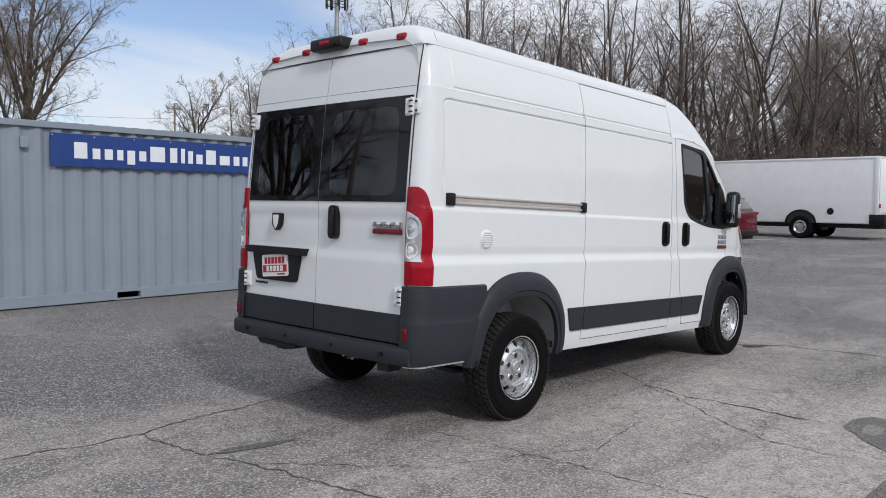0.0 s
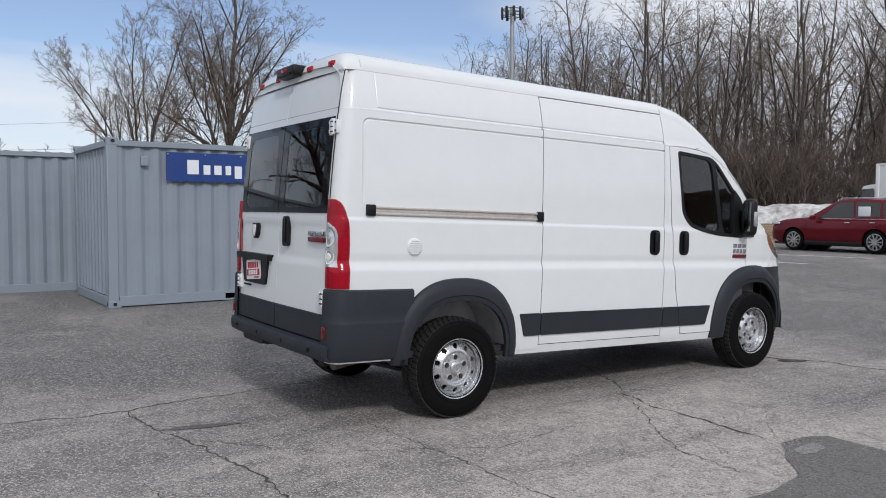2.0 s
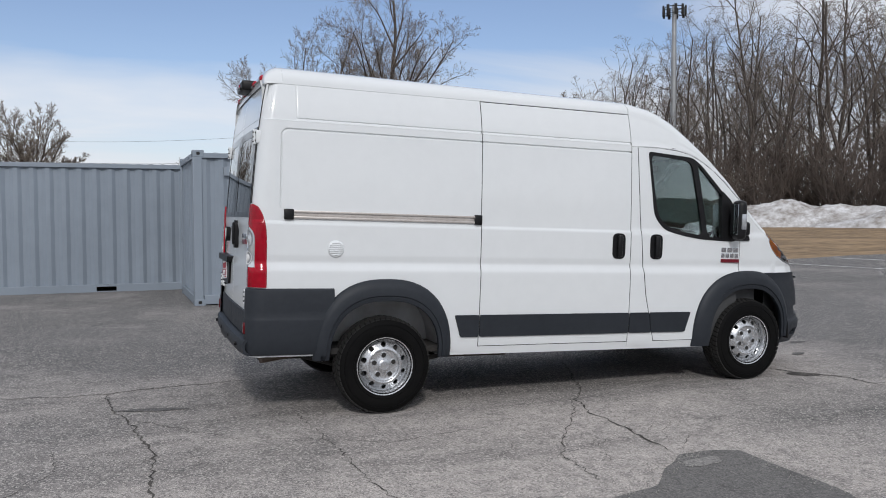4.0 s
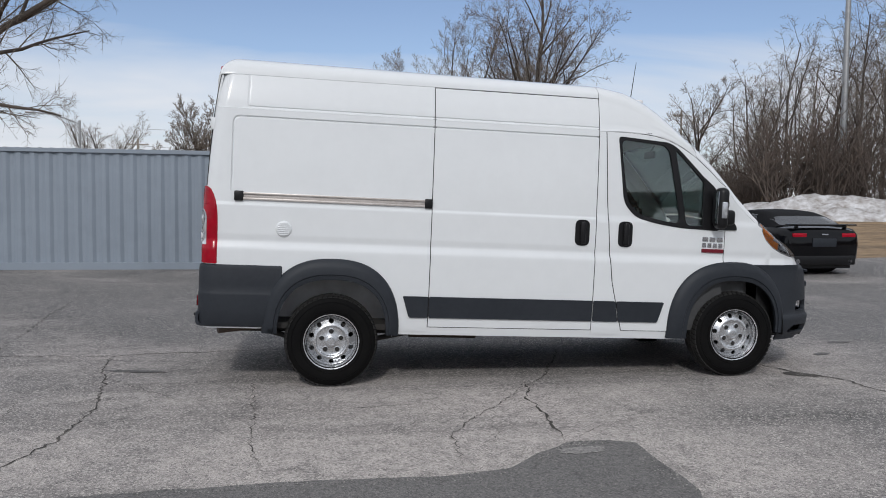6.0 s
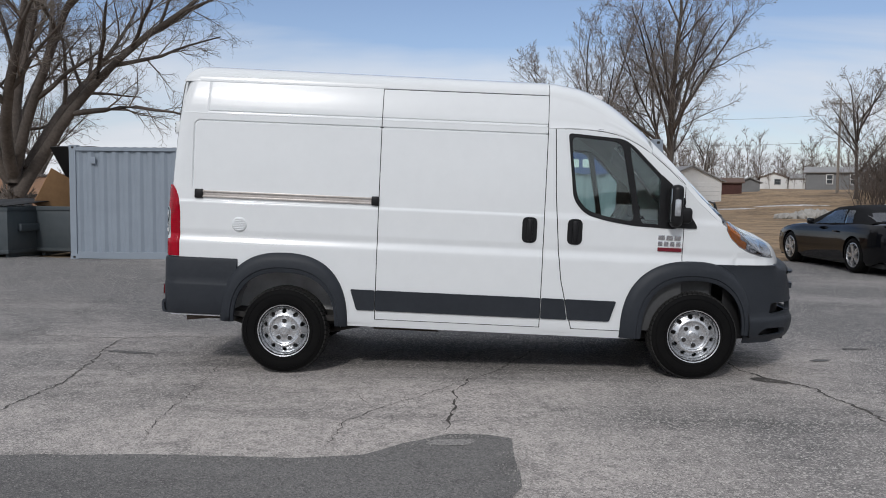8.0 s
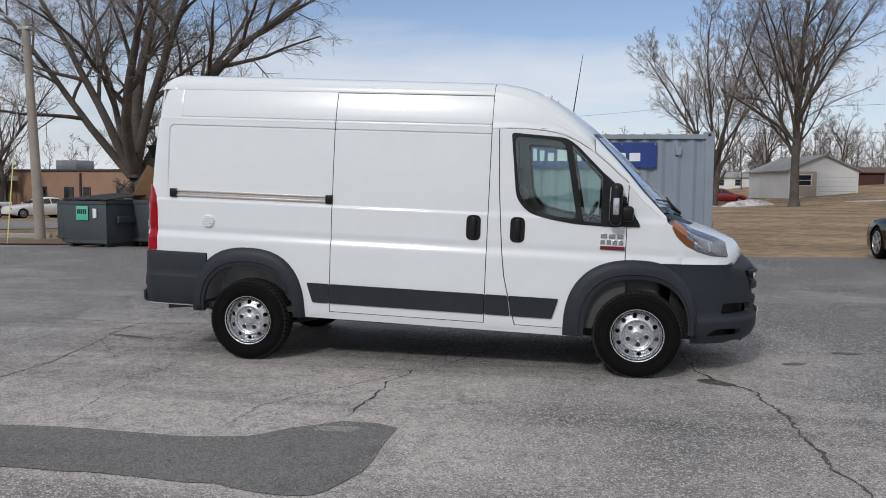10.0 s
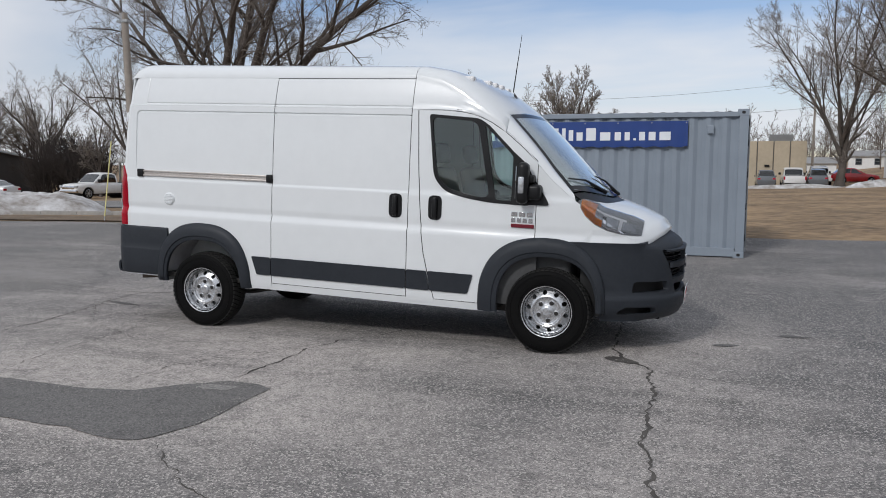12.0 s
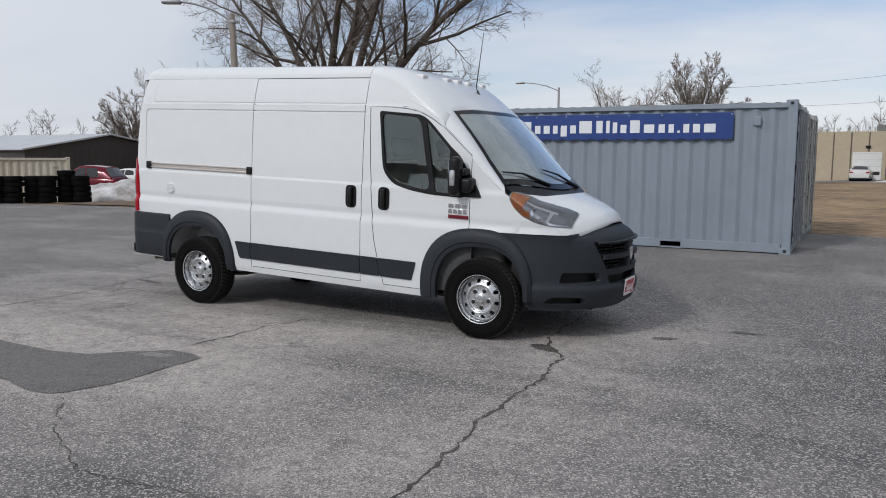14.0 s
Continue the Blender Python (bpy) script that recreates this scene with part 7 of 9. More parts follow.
def dumpster(at, label, lid_open=False, sign=False, w=1.35, d=1.9, h=1.2):
    t = thing("dumpster", label, "dumpster", at, "dumpsters")
    o = [(0, 0.10), (0, h), (w, h), (w, 0.10)]
    for x0, x1, y0, y1 in ((0, w, 0, 0.03), (0, w, d - 0.03, d), (0, 0.03, 0.03, d - 0.03), (w - 0.03, w, 0.03, d - 0.03)):
        b = bmesh.new()
        box(b, x0, x1, y0, y1, 0.10, h, 0.006)
        part("side_wall", b, M_DUMP, t, "", 30)
    b = bmesh.new()
    box(b, 0.03, w - 0.03, 0.03, d - 0.03, 0.085, 0.12)
    part("bottom", b, M_DUMP, t, "", 30)
    for z in (0.12, h - 0.09):
        b = bmesh.new()
        for x0, x1, y0, y1 in ((-0.025, w + 0.025, -0.025, 0.0), (-0.025, w + 0.025, d, d + 0.025), (-0.025, 0.0, 0.0, d), (w, w + 0.025, 0.0, d)):
            box(b, x0, x1, y0, y1, z, z + 0.07)
        bmesh.ops.remove_doubles(b, verts=b.verts, dist=0.0005)
        part("rim", b, M_DUMP, t, "", 30)
    for x in (-0.09, w):
        b = bmesh.new()
        box(b, x, x + 0.09, 0.35, d - 0.35, 0.62, 0.80, 0.01)
        part("lift_sleeve", b, M_DUMP, t, "", 30)
    for x in (0.05, w - 0.15):
        b = bmesh.new()
        box(b, x, x + 0.1, 0.1, d - 0.1, 0.0, 0.09, 0.01)
        part("skid", b, M_DUMP, t, "", 30)
    for k in (0, 1):
        b = bmesh.new()
        x0 = k * w / 2
        rows = [[(x0 + 0.01 + (w / 2 - 0.02) * i / 4, y, 0.03 * math.sin(math.pi * i / 4)) for i in range(5)] for y in (-0.05, d / 2, d + 0.03)]
        shell(b, rows, lambda c: (0, 0, -0.02))
        m = Matrix.Translation((0, 0, h + 0.03)) @ Matrix.Rotation(radians(4), 4, "X")
        if lid_open:
            m = Matrix.Translation((0, d, h + 0.02)) @ Matrix.Rotation(radians(-48), 4, "X") @ Matrix.Translation((0, -d, 0))
        b.transform(m)
        part("lid", b, M_SEAL, t, "black plastic lid" + (", raised" if lid_open else ""), 40)
    if sign:
        b = bmesh.new()
        box(b, 0.42, 0.80, -0.036, -0.028, 0.70, 1.06, 0.004)
        s = part("sign", b, M_DUMPSIGN, t, "mint green sign with dark bars", 30)
        for k in range(5):
            b = bmesh.new()
            box(b, 0.46 + k * 0.062, 0.505 + k * 0.062, -0.040, -0.034, 0.86, 0.98)
            part("sign_bar", b, M_SEAL, s, "", 0)
        b = bmesh.new()
        box(b, 0.95, 1.07, -0.036, -0.028, 0.76, 1.0, 0.004)
        part("sticker", b, M_PAPER, t, "small faded sticker", 30)
    return t


dumpster(heading(-10.35, 10.85, -9), "dark steel dumpster with a mint green sign and closed lids", False, True)
dumpster(heading(-8.85, 11.6, -6), "dark steel dumpster with its lid raised", True)
dumpster(heading(-12.2, 13.1, -9), "dark steel dumpster with closed lids", False)
b = bmesh.new()
box(b, -0.01, 0.01, -0.55, 0.55, 0, 1.0, 0.003)
cardboard = part("cardboard_sheet", b, M_CARD, None, "", 0)
cardboard.matrix_world = Matrix.Translation((-8.75, 12.2, 0.95)) @ Matrix.Rotation(radians(-35), 4, "Z") @ Matrix.Rotation(radians(-28), 4, "X")
tagged(cardboard, "brown cardboard sheet sticking out of a dumpster", "cardboard")

# ---- tyre stacks ----
b = bmesh.new()
revolve(b, [(0.20, -0.09), (0.26, -0.105), (0.31, -0.10), (0.335, -0.07), (0.34, 0), (0.335, 0.07), (0.31, 0.10), (0.26, 0.105), (0.20, 0.09)], 26)
for k in range(34):
    a = k * math.tau / 34
    box(b, 0.33, 0.347, -0.012, 0.012, -0.085, 0.085, 0, Matrix.Rotation(a, 4, "Z"))
loose = part("tyre", b, M_TYRE, None, "", 40)
rnd = random.Random(5)
for k in range(9):
    x, y = -21.2 - 0.35 * k - 0.16 * (k % 2), 13.4 - 0.475 * k + 0.20 * (k % 2)
    st = thing("tyre_stack", "stack of worn black tyres at the lot's edge", "tyres", Matrix.Translation((x, y, ground_z(x, y))), "tyre stacks")
    for j in range((5, 6, 5, 5, 5, 5, 5, 4, 5)[k]):
        o = loose if k == 0 and j == 0 else copy_thing(loose, Matrix.Identity(4))
        o.parent = st
        o.matrix_basis = Matrix.Translation((rnd.uniform(-0.03, 0.03), rnd.uniform(-0.03, 0.03), 0.105 + j * 0.207)) @ Matrix.Rotation(rnd.uniform(0, 6), 4, "Z") @ Matrix.Diagonal((rnd.uniform(0.94, 1.02),) * 2 + (1, 1))

# ---- buildings ----
M_BEIGE = mat("beige_concrete_panel", (0.50, 0.42, 0.31), 0.85, 0, (0.43, 0.36, 0.265), 3, 0.4, bump=0.004, bump_scale=14)
M_JOINT = mat("grey_joint", (0.16, 0.14, 0.115), 0.9, 0, (0.12, 0.105, 0.09), 6, 1)
M_SIDING = mat("white_siding", (0.74, 0.74, 0.73), 0.7, 0, (0.66, 0.66, 0.65), 4, 0.6)
M_TAN = mat("tan_siding", (0.46, 0.40, 0.32), 0.8, 0, (0.40, 0.35, 0.28), 4, 0.6)
M_GREYSIDE = mat("grey_siding", (0.20, 0.205, 0.21), 0.8, 0, (0.165, 0.17, 0.175), 4, 0.6)
M_SHINGLE = mat("grey_shingle_roof", (0.30, 0.30, 0.30), 0.9, 0, (0.22, 0.215, 0.21), 5, 0.5, bump=0.01, bump_scale=8)
M_BROWNROOF = mat("brown_shingle_roof", (0.15, 0.10, 0.08), 0.9, 0, (0.11, 0.075, 0.06), 5, 0.5)
M_METALROOF = mat("pale_metal_roof", (0.52, 0.55, 0.57), 0.45, 0.2, (0.44, 0.46, 0.48), 3, 0.4)
M_DARKWALL = mat("dark_brown_steel_wall", (0.040, 0.034, 0.032), 0.6, 0, (0.055, 0.048, 0.045), 3, 0.5)
M_REDSHED = mat("dark_red_shed_boards", (0.085, 0.035, 0.028), 0.85, 0, (0.06, 0.026, 0.022), 5, 0.6)
M_BRICK = mat("orange_brown_brick", (0.34, 0.215, 0.145), 0.9, 0, (0.27, 0.165, 0.11), 7, 0.6, bump=0.004, bump_scale=20)
M_PANE = mat("dark_window_pane", (0.02, 0.024, 0.028), 0.08, 0, (0.03, 0.034, 0.038), 6, 1, coat=0.5, rough_var=0.02)


def window(parent, x0, x1, z0, z1, y=0.0, frame_mat=M_SIDING, out=-1):
    b = bmesh.new()
    f = 0.09
    for a, c, e, g in ((x0, x1, z0, z0 + f), (x0, x1, z1 - f, z1), (x0, x0 + f, z0 + f, z1 - f), (x1 - f, x1, z0 + f, z1 - f)):
        box(b, a, c, y - 0.05, y + 0.05, e, g, 0.01)
    w = part("window", b, frame_mat, parent, "", 30)
    b = bmesh.new()
    box(b, x0 + f, x1 - f, y - 0.01, y + 0.02, z0 + f, z1 - f)
    part("pane", b, M_PANE, w, "", 0)
    b = bmesh.new()
    box(b, x0 + f, x1 - f, y - 0.03, y + 0.0, (z0 + z1) / 2 - 0.025, (z0 + z1) / 2 + 0.025)
    part("glazing_bar", b, frame_mat, w, "", 0)
    return w


def gable_house(name, label, at, w, d, eaves, peak, wall, roof, ridge="y", over=0.35, siding=0.0):
    """Front at y = 0, x across; the ridge runs along y (gable in front) or along x."""
    t = thing(name, label, "building", at)
    b = bmesh.new()
    if ridge == "y":
        prism(b, [(0, -0.4), (w, -0.4), (w, eaves), (w / 2, peak), (0, eaves)], 0, d)
    else:
        prism(b, [(0, -0.4), (d, -0.4), (d, eaves), (d / 2, peak), (0, eaves)], 0, w, "x")
    part("wall", b, wall, t, "", 20)
    b = bmesh.new()
    th = 0.14
    span = w if ridge == "y" else d
    k = (peak - eaves) / (span / 2)
    o = [(-over, eaves - over * k), (span / 2, peak), (span + over, eaves - over * k), (span + over, eaves - over * k + th), (span / 2, peak + th), (-over, eaves - over * k + th)]
    prism(b, o, -over, (d if ridge == "y" else w) + over, "y" if ridge == "y" else "x")
    part("roof", b, roof, t, "", 20)
    if siding:
        z = 0.2
        while z < eaves:
            b = bmesh.new()
            box(b, -0.012, w + 0.012, -0.018, 0.0, z, z + 0.03)
            part("siding_lap", b, wall, t, "", 0)
            z += siding
    return t


def panel_building():
    w, h = 21.0, 5.0
    t = thing("panel_building", "beige ribbed concrete panel building with white garage doors", "building", heading(-8.8, 78.0, 0))
    b = bmesh.new()
    box(b, 0, w, 0, 18, -0.3, h)
    part("wall", b, M_BEIGE, t, "", 20)
    n = 14
    for k in range(n):
        b = bmesh.new()
        box(b, k * w / n + 0.06, (k + 1) * w / n - 0.06, -0.08, 0.02, 0, h + 0.12, 0.02)
        part("wall_panel", b, M_BEIGE, t, "", 20)
        b = bmesh.new()
        box(b, k * w / n - 0.055, k * w / n + 0.055, -0.03, 0.0, 0, h + 0.05)
        part("panel_joint", b, M_JOINT, t, "", 20)
    for x in (12.15,):
        b = bmesh.new()
        box(b, x, x + 2.45, -0.13, -0.06, 0, 3.2, 0.01)
        d = part("garage_door", b, M_SIDING, t, "white sectional garage door", 20)
        for k in range(3):
            b = bmesh.new()
            box(b, x + 0.10 + k * 0.78, x + 0.78 + k * 0.78, -0.15, -0.12, 1.05, 1.38, 0.01)
            part("door_pane", b, M_PANE, d, "", 0)
        for k in range(5):
            b = bmesh.new()
            box(b, x, x + 2.45, -0.135, -0.125, 0.62 * k + 0.6, 0.62 * k + 0.615)
            part("door_joint", b, M_JOINT, d, "", 0)
    b = bmesh.new()
    box(b, 17.0, 17.9, -0.14, -0.06, 0, 2.15, 0.01)
    part("entry_door", b, M_GREYSIDE, t, "grey entry door", 20)
    for x in (13.2, 17.2):
        b = bmesh.new()
        box(b, x, x + 0.45, -0.28, -0.08, 3.6 if x < 17 else 2.6, 3.8 if x < 17 else 2.8, 0.03)
        part("wall_lamp", b, M_BLACK, t, "", 20)
    b = bmesh.new()
    box(b, 17.8, 20.0, 4, 6, h, h + 0.9, 0.03)
    part("roof_unit", b, M_GREYSIDE, t, "grey roof unit", 20)
    b = bmesh.new()
    box(b, 14.0, 14.9, 3, 4, h, h + 0.8, 0.03)
    part("roof_unit", b, M_GREYSIDE, t, "grey roof unit", 20)


panel_building()
gar = gable_house("garage_building", "white gabled garage building with a tan front", heading(22.8, 79.5, 8, 0.75), 7.0, 12, 2.6, 4.1, M_SIDING, M_SHINGLE)
add_box(gar, "wall_facing", M_TAN, 0.2, 2.8, -0.06, 0.02, 0, 2.5, 0.01, "tan wall facing")
window(gar, 0.9, 2.3, 1.0, 2.2, -0.07)
b = bmesh.new()
box(b, 3.0, 6.7, -0.10, 0.02, 0, 2.4, 0.01)
gd = part("garage_door", b, M_SIDING, gar, "wide white garage door", 20)
for k in range(4):
    b = bmesh.new()
    box(b, 3.0, 6.7, -0.105, -0.095, 0.48 + 0.48 * k, 0.50 + 0.48 * k)
    part("door_joint", b, M_GREYSIDE, gd, "", 0)
gh = gable_house("mobile_home", "long grey mobile home with white windows", heading(50.2, 107.5, -27, 2.75), 18, 5, 2.5, 3.2, M_GREYSIDE, M_SHINGLE, "x")
add_box(gh, "skirting", M_GREYSIDE, 0.05, 17.95, 0.05, 4.95, -1.5, 0, 0.01)
for x in (2.6, 5.6, 7.2, 11.5, 15.0):
    window(gh, x, x + 0.9, 0.8, 2.2, -0.02)
h2 = gable_house("mobile_home", "small white mobile home with a dark roof", heading(60.1, 152.0, -20, 3.3), 5.0, 14, 2.3, 3.2, M_SIDING, M_BROWNROOF, "y")
window(h2, 2.6, 3.8, 0.9, 2.0, -0.02, M_GREYSIDE)
h3 = gable_house("mobile_home", "white mobile home among bare trees", heading(66.9, 155.0, -18, 3.3), 7, 5, 2.3, 3.1, M_SIDING, M_SHINGLE, "x")
window(h3, 3.4, 4.8, 0.9, 2.0, -0.02, M_GREYSIDE)
gable_house("shed", "brown shed with a low roof", heading(35.0, 99.2, -14, 1.95), 3.2, 3, 1.6, 2.1, M_REDSHED, M_BROWNROOF, "x")
gable_house("shed", "small grey garden shed", heading(39.8, 104.2, -14, 2.2), 2.6, 3, 1.5, 2.1, M_GREYSIDE, M_SHINGLE, "y")
for x, y, w, lab in ((24.0, 141.0, 9.0, "white mobile home behind the parked cars"), (35.5, 146.0, 8.0, "pale mobile home behind bare trees"), (12.0, 131.0, 9.0, "long white mobile home beyond the access road")):
    hh = gable_house("mobile_home", lab, heading(x, y, -6), w, 5, 2.4, 3.2, M_SIDING, M_SHINGLE, "x")
    for k in range(3):
        window(hh, 1.0 + k * w * 0.31, 2.0 + k * w * 0.31, 0.9, 2.0, -0.02, M_GREYSIDE)
br = thing("brick_building", "low orange-brown brick building with narrow windows", "building", heading(-44.0, 50.5, -12))
b = bmesh.new()
box(b, 0, 22, 0, 12, -0.4, 3.5)
part("wall", b, M_BRICK, br, "", 20)
add_box(br, "parapet_cap", M_DARKWALL, -0.1, 22.1, -0.1, 12.1, 3.5, 3.68, 0.02)
for x in (3.6, 8.2, 11.6, 15.4, 19.0):
    window(br, x, x + 0.75, 1.0, 2.3, -0.02, M_DARKWALL)
add_box(br, "entry_door", M_PANE, 6.2, 7.2, -0.06, 0.02, 0, 2.3, 0.02)
add_box(br, "downpipe", M_DARKWALL, 7.9, 8.05, -0.15, -0.02, 0, 3.4, 0.02)
add_box(br, "roof_unit", M_GALV, 2.0, 4.2, 3, 5, 3.6, 4.5, 0.03)
cn = thing("canopy", "flat white-edged canopy on posts beside the brick building", "canopy", heading(-50.5, 50.5, -12))
add_box(cn, "roof", M_SIDING, 0, 7.5, 0, 5, 2.75, 3.15, 0.03)
for x in (0.3, 2.7, 5.1, 7.1):
    add_box(cn, "post", M_SIDING, x, x + 0.15, 0.2, 0.35, -0.5, 2.75, 0.01)
add_box(cn, "rear_wall", M_GREYSIDE, 0, 7.5, 4.8, 5.0, -0.5, 2.75, 0.01)
dk = gable_house("steel_building", "dark brown steel building with a pale metal roof", heading(-58.4, 35.7, 84), 16.0, 30, 3.0, 4.4, M_DARKWALL, M_METALROOF, "y", 0.4)
window(dk, 10.8, 11.8, 1.4, 2.2, -0.02)
for k in range(24):
    b = bmesh.new()
    box(b, 0.3 + k * 0.7, 0.36 + k * 0.7, -0.03, 0.0, 0, 3.0)
    part("wall_rib", b, M_DARKWALL, dk, "", 0)
M_CREAM = mat("cream_container_paint", (0.52, 0.48, 0.40), 0.6, 0, (0.42, 0.36, 0.28), 3, 0.5)
cc = container("cream shipping container behind the tyre stacks", 12.19, heading(-31.4, 5.3, 53.8, -1.12), False)
for o in cc.children_recursive:
    if o.data and o.data.materials and o.data.materials[0] in (M_CONT, M_CONT_TOP):
        o.data.materials[0] = M_CREAM

# ---- poles, lamps and wires ----
M_POLE = mat("weathered_pole_wood", (0.33, 0.29, 0.25), 0.9, 0, (0.25, 0.215, 0.185), 5, 0.6, bump=0.004, bump_scale=25)


def lamp_pole(x, y, h, lean, arm, label, r=0.16, wood=True):
    t = thing("street_lamp", label, "street lamp", Matrix.Translation((x, y, ground_z(x, y))), "street lamps")
    b = bmesh.new()
    n = 8
    tube(b, [(lean[0] * k / n, lean[1] * k / n, h * k / n - 0.05 * (k == 0)) for k in range(n + 1)], [lerp(r, r * 0.68, k / n) for k in range(n + 1)], 14)
    part("pole", b, M_POLE if wood else M_GALV, t, "", 40)
    b = bmesh.new()
    top = Vector((lean[0], lean[1], h - 0.25))
    a = Vector((arm[0], arm[1], 0))
    tube(b, [top, top + a * 0.35 + Vector((0, 0, 0.38)), top + a * 0.7 + Vector((0, 0, 0.58)), top + a + Vector((0, 0, 0.66))], 0.035, 8)
    part("arm", b, M_GALV, t, "curved steel arm", 40)
    b = bmesh.new()
    e = top + a + Vector((0, 0, 0.66))
    m = Matrix.Translation(e) @ Matrix.Rotation(math.atan2(arm[1], arm[0]), 4, "Z")
    box(b, -0.05, 0.62, -0.14, 0.14, -0.09, 0.05, 0.05, m, 3)
    part("lamp_head", b, M_GALV, t, "grey lamp head", 40)
    return t


p1 = lamp_pole(-13.6, 14.2, 6.72, (-0.55, 0.35), (-1.55, -0.95), "weathered wooden street lamp pole with a curved arm")
b = bmesh.new()
box(b, -0.75, -0.35, 0.22, 0.50, 6.40, 6.50, 0.01)
cyl(b, (-0.70, 0.36, 6.45), (-0.70, 0.36, 6.7), 0.05, n=10)
part("bracket", b, M_GALV, p1, "", 40)
b = bmesh.new()
cyl(b, (-12.9, 11.9, ground_z(-12.9, 11.9)), (-14.1, 14.4, 6.6), 0.012, n=6)
gw = part("guy_wire", b, M_GALV, None, "", 40)
tagged(gw, "steel guy wire with a yellow guard", "wire")
b = bmesh.new()
a, e = Vector((-12.9, 11.9, ground_z(-12.9, 11.9))), Vector((-14.1, 14.4, 6.6))
cyl(b, a.lerp(e, 0.02), a.lerp(e, 0.36), 0.017, n=8)
M_YELLOW = mat("yellow_plastic", (0.66, 0.60, 0.24), 0.6, 0, (0.56, 0.50, 0.18), 8, 1)
part("guard", b, M_YELLOW, gw, "yellow plastic guard", 40)
lamp_pole(-15.7, 50.7, 7.6, (0, 0), (-2.6, -0.6), "steel street lamp beyond the containers", 0.11, False)

mast = thing("radio_mast", "tall grey steel mast with antenna panels on top", "mast", Matrix.Translation((45.3, 56.0, 0)))
b = bmesh.new()
cyl(b, (0, 0, 0), (0, 0, 20.9), 0.34, 0.20, 16)
part("pole", b, M_GALV, mast, "", 40)
b = bmesh.new()
for z in (20.0, 20.6):
    revolve(b, [(0.9, z), (0.94, z + 0.04), (0.9, z + 0.08), (0.86, z + 0.04)], 12, None, True)
    for k in range(3):
        a = k * math.tau / 3
        cyl(b, (0, 0, z + 0.04), (0.9 * math.cos(a), 0.9 * math.sin(a), z + 0.04), 0.03, n=6)
part("antenna_ring", b, M_UNDER, mast, "", 40)
for k in range(9):
    a = k * math.tau / 9
    b = bmesh.new()
    box(b, 0.95, 1.1, -0.12, 0.12, 19.8, 20.8, 0.03, Matrix.Rotation(a, 4, "Z"))
    part("antenna_panel", b, M_UNDER, mast, "dark antenna panel", 30)


def utility_pole(x, y, h, label="wooden utility pole with a crossarm"):
    t = thing("utility_pole", label, "utility pole", Matrix.Translation((x, y, ground_z(x, y))), "utility poles")
    b = bmesh.new()
    cyl(b, (0, 0, -0.1), (0, 0, h), 0.16, 0.10, 12)
    part("pole", b, M_POLE, t, "", 40)
    b = bmesh.new()
    box(b, -1.1, 1.1, -0.05, 0.05, h - 0.7, h - 0.58, 0.01)
    part("crossarm", b, M_POLE, t, "", 30)
    for k in (-1, 0, 1):
        b = bmesh.new()
        revolve(b, [(0.05, 0), (0.06, 0.06), (0.03, 0.14), (0, 0.15)], 10, Matrix.Translation((k * 0.95, 0, h - 0.58)))
        part("insulator", b, M_GALV, t, "", 40)


for x, y, h in ((43.8, 84.0, 10.5), (14.0, 92.0, 11.0), (-18.5, 83.0, 9.0), (-75.0, 41.5, 8.2), (-75.0, 63.0, 10.4)):
    utility_pole(x, y, h)


def wire(a, e, sag):
    a, e = Vector(a), Vector(e)
    b = bmesh.new()
    tube(b, [a.lerp(e, k / 14) - Vector((0, 0, sag * 4 * (k / 14) * (1 - k / 14))) for k in range(15)], 0.013, 4)
    tagged(part("power_line", b, M_SEAL, None, "", 0), "thin black overhead power line", "wire", "power lines")


for dz in (0.0, -3.0):
    wire((43.8, 84, 11.0 + dz), (14, 92, 11.2 + dz), 0.5)
    wire((14, 92, 11.2 + dz), (-18.5, 83, 9.0 + dz * 0.6), 0.6)
wire((-14.2, 14.6, 6.7), (-30, 42, 8.2), 0.6)

# ---- street, kerb, lines ----
def strip_sheet(name, pts, width, material, label, category, lift=0.01):
    """A sheet along a line of places."""
    bm = bmesh.new()
    rows = []
    for i, p in enumerate(pts):
        d = (Vector(pts[min(i + 1, len(pts) - 1)]) - Vector(pts[max(0, i - 1)])).normalized()
        s = Vector((-d.y, d.x))
        rows.append([(p[0] + s.x * width * k, p[1] + s.y * width * k, ground_z(p[0] + s.x * width * k, p[1] + s.y * width * k) + lift) for k in (-0.5, -0.17, 0.17, 0.5)])
    grid(bm, rows)
    tagged(part(name, bm, material, None, "", 0), label, category, kind="structure")


def along(a, e, n=20):
    return [(lerp(a[0], e[0], k / n), lerp(a[1], e[1], k / n)) for k in range(n + 1)]


strip_sheet("street", along((-75, 12.0), (-12, 32.0)), 13, M_STREET, "pale worn street asphalt", "street", 0.0)
strip_sheet("street", along((-14, 74.2), (19, 74.2), 30), 7.5, M_STREET, "pale worn access road", "street", 0.0)
strip_sheet("dirt_strip", along((-20.5, 13.1), (-9.5, 13.3)), 2.6, M_DIRT, "brown dirt strip with dead grass", "dirt", 0.005)
for k in range(5):
    x = 15.0 + 3.1 * k
    strip_sheet("parking_line", along((x, lot_edge(x) - 0.5), (x + 1.05, lot_edge(x) - 5.9), 8), 0.13, M_LINE, "worn white parking line", "parking line", 0.012)


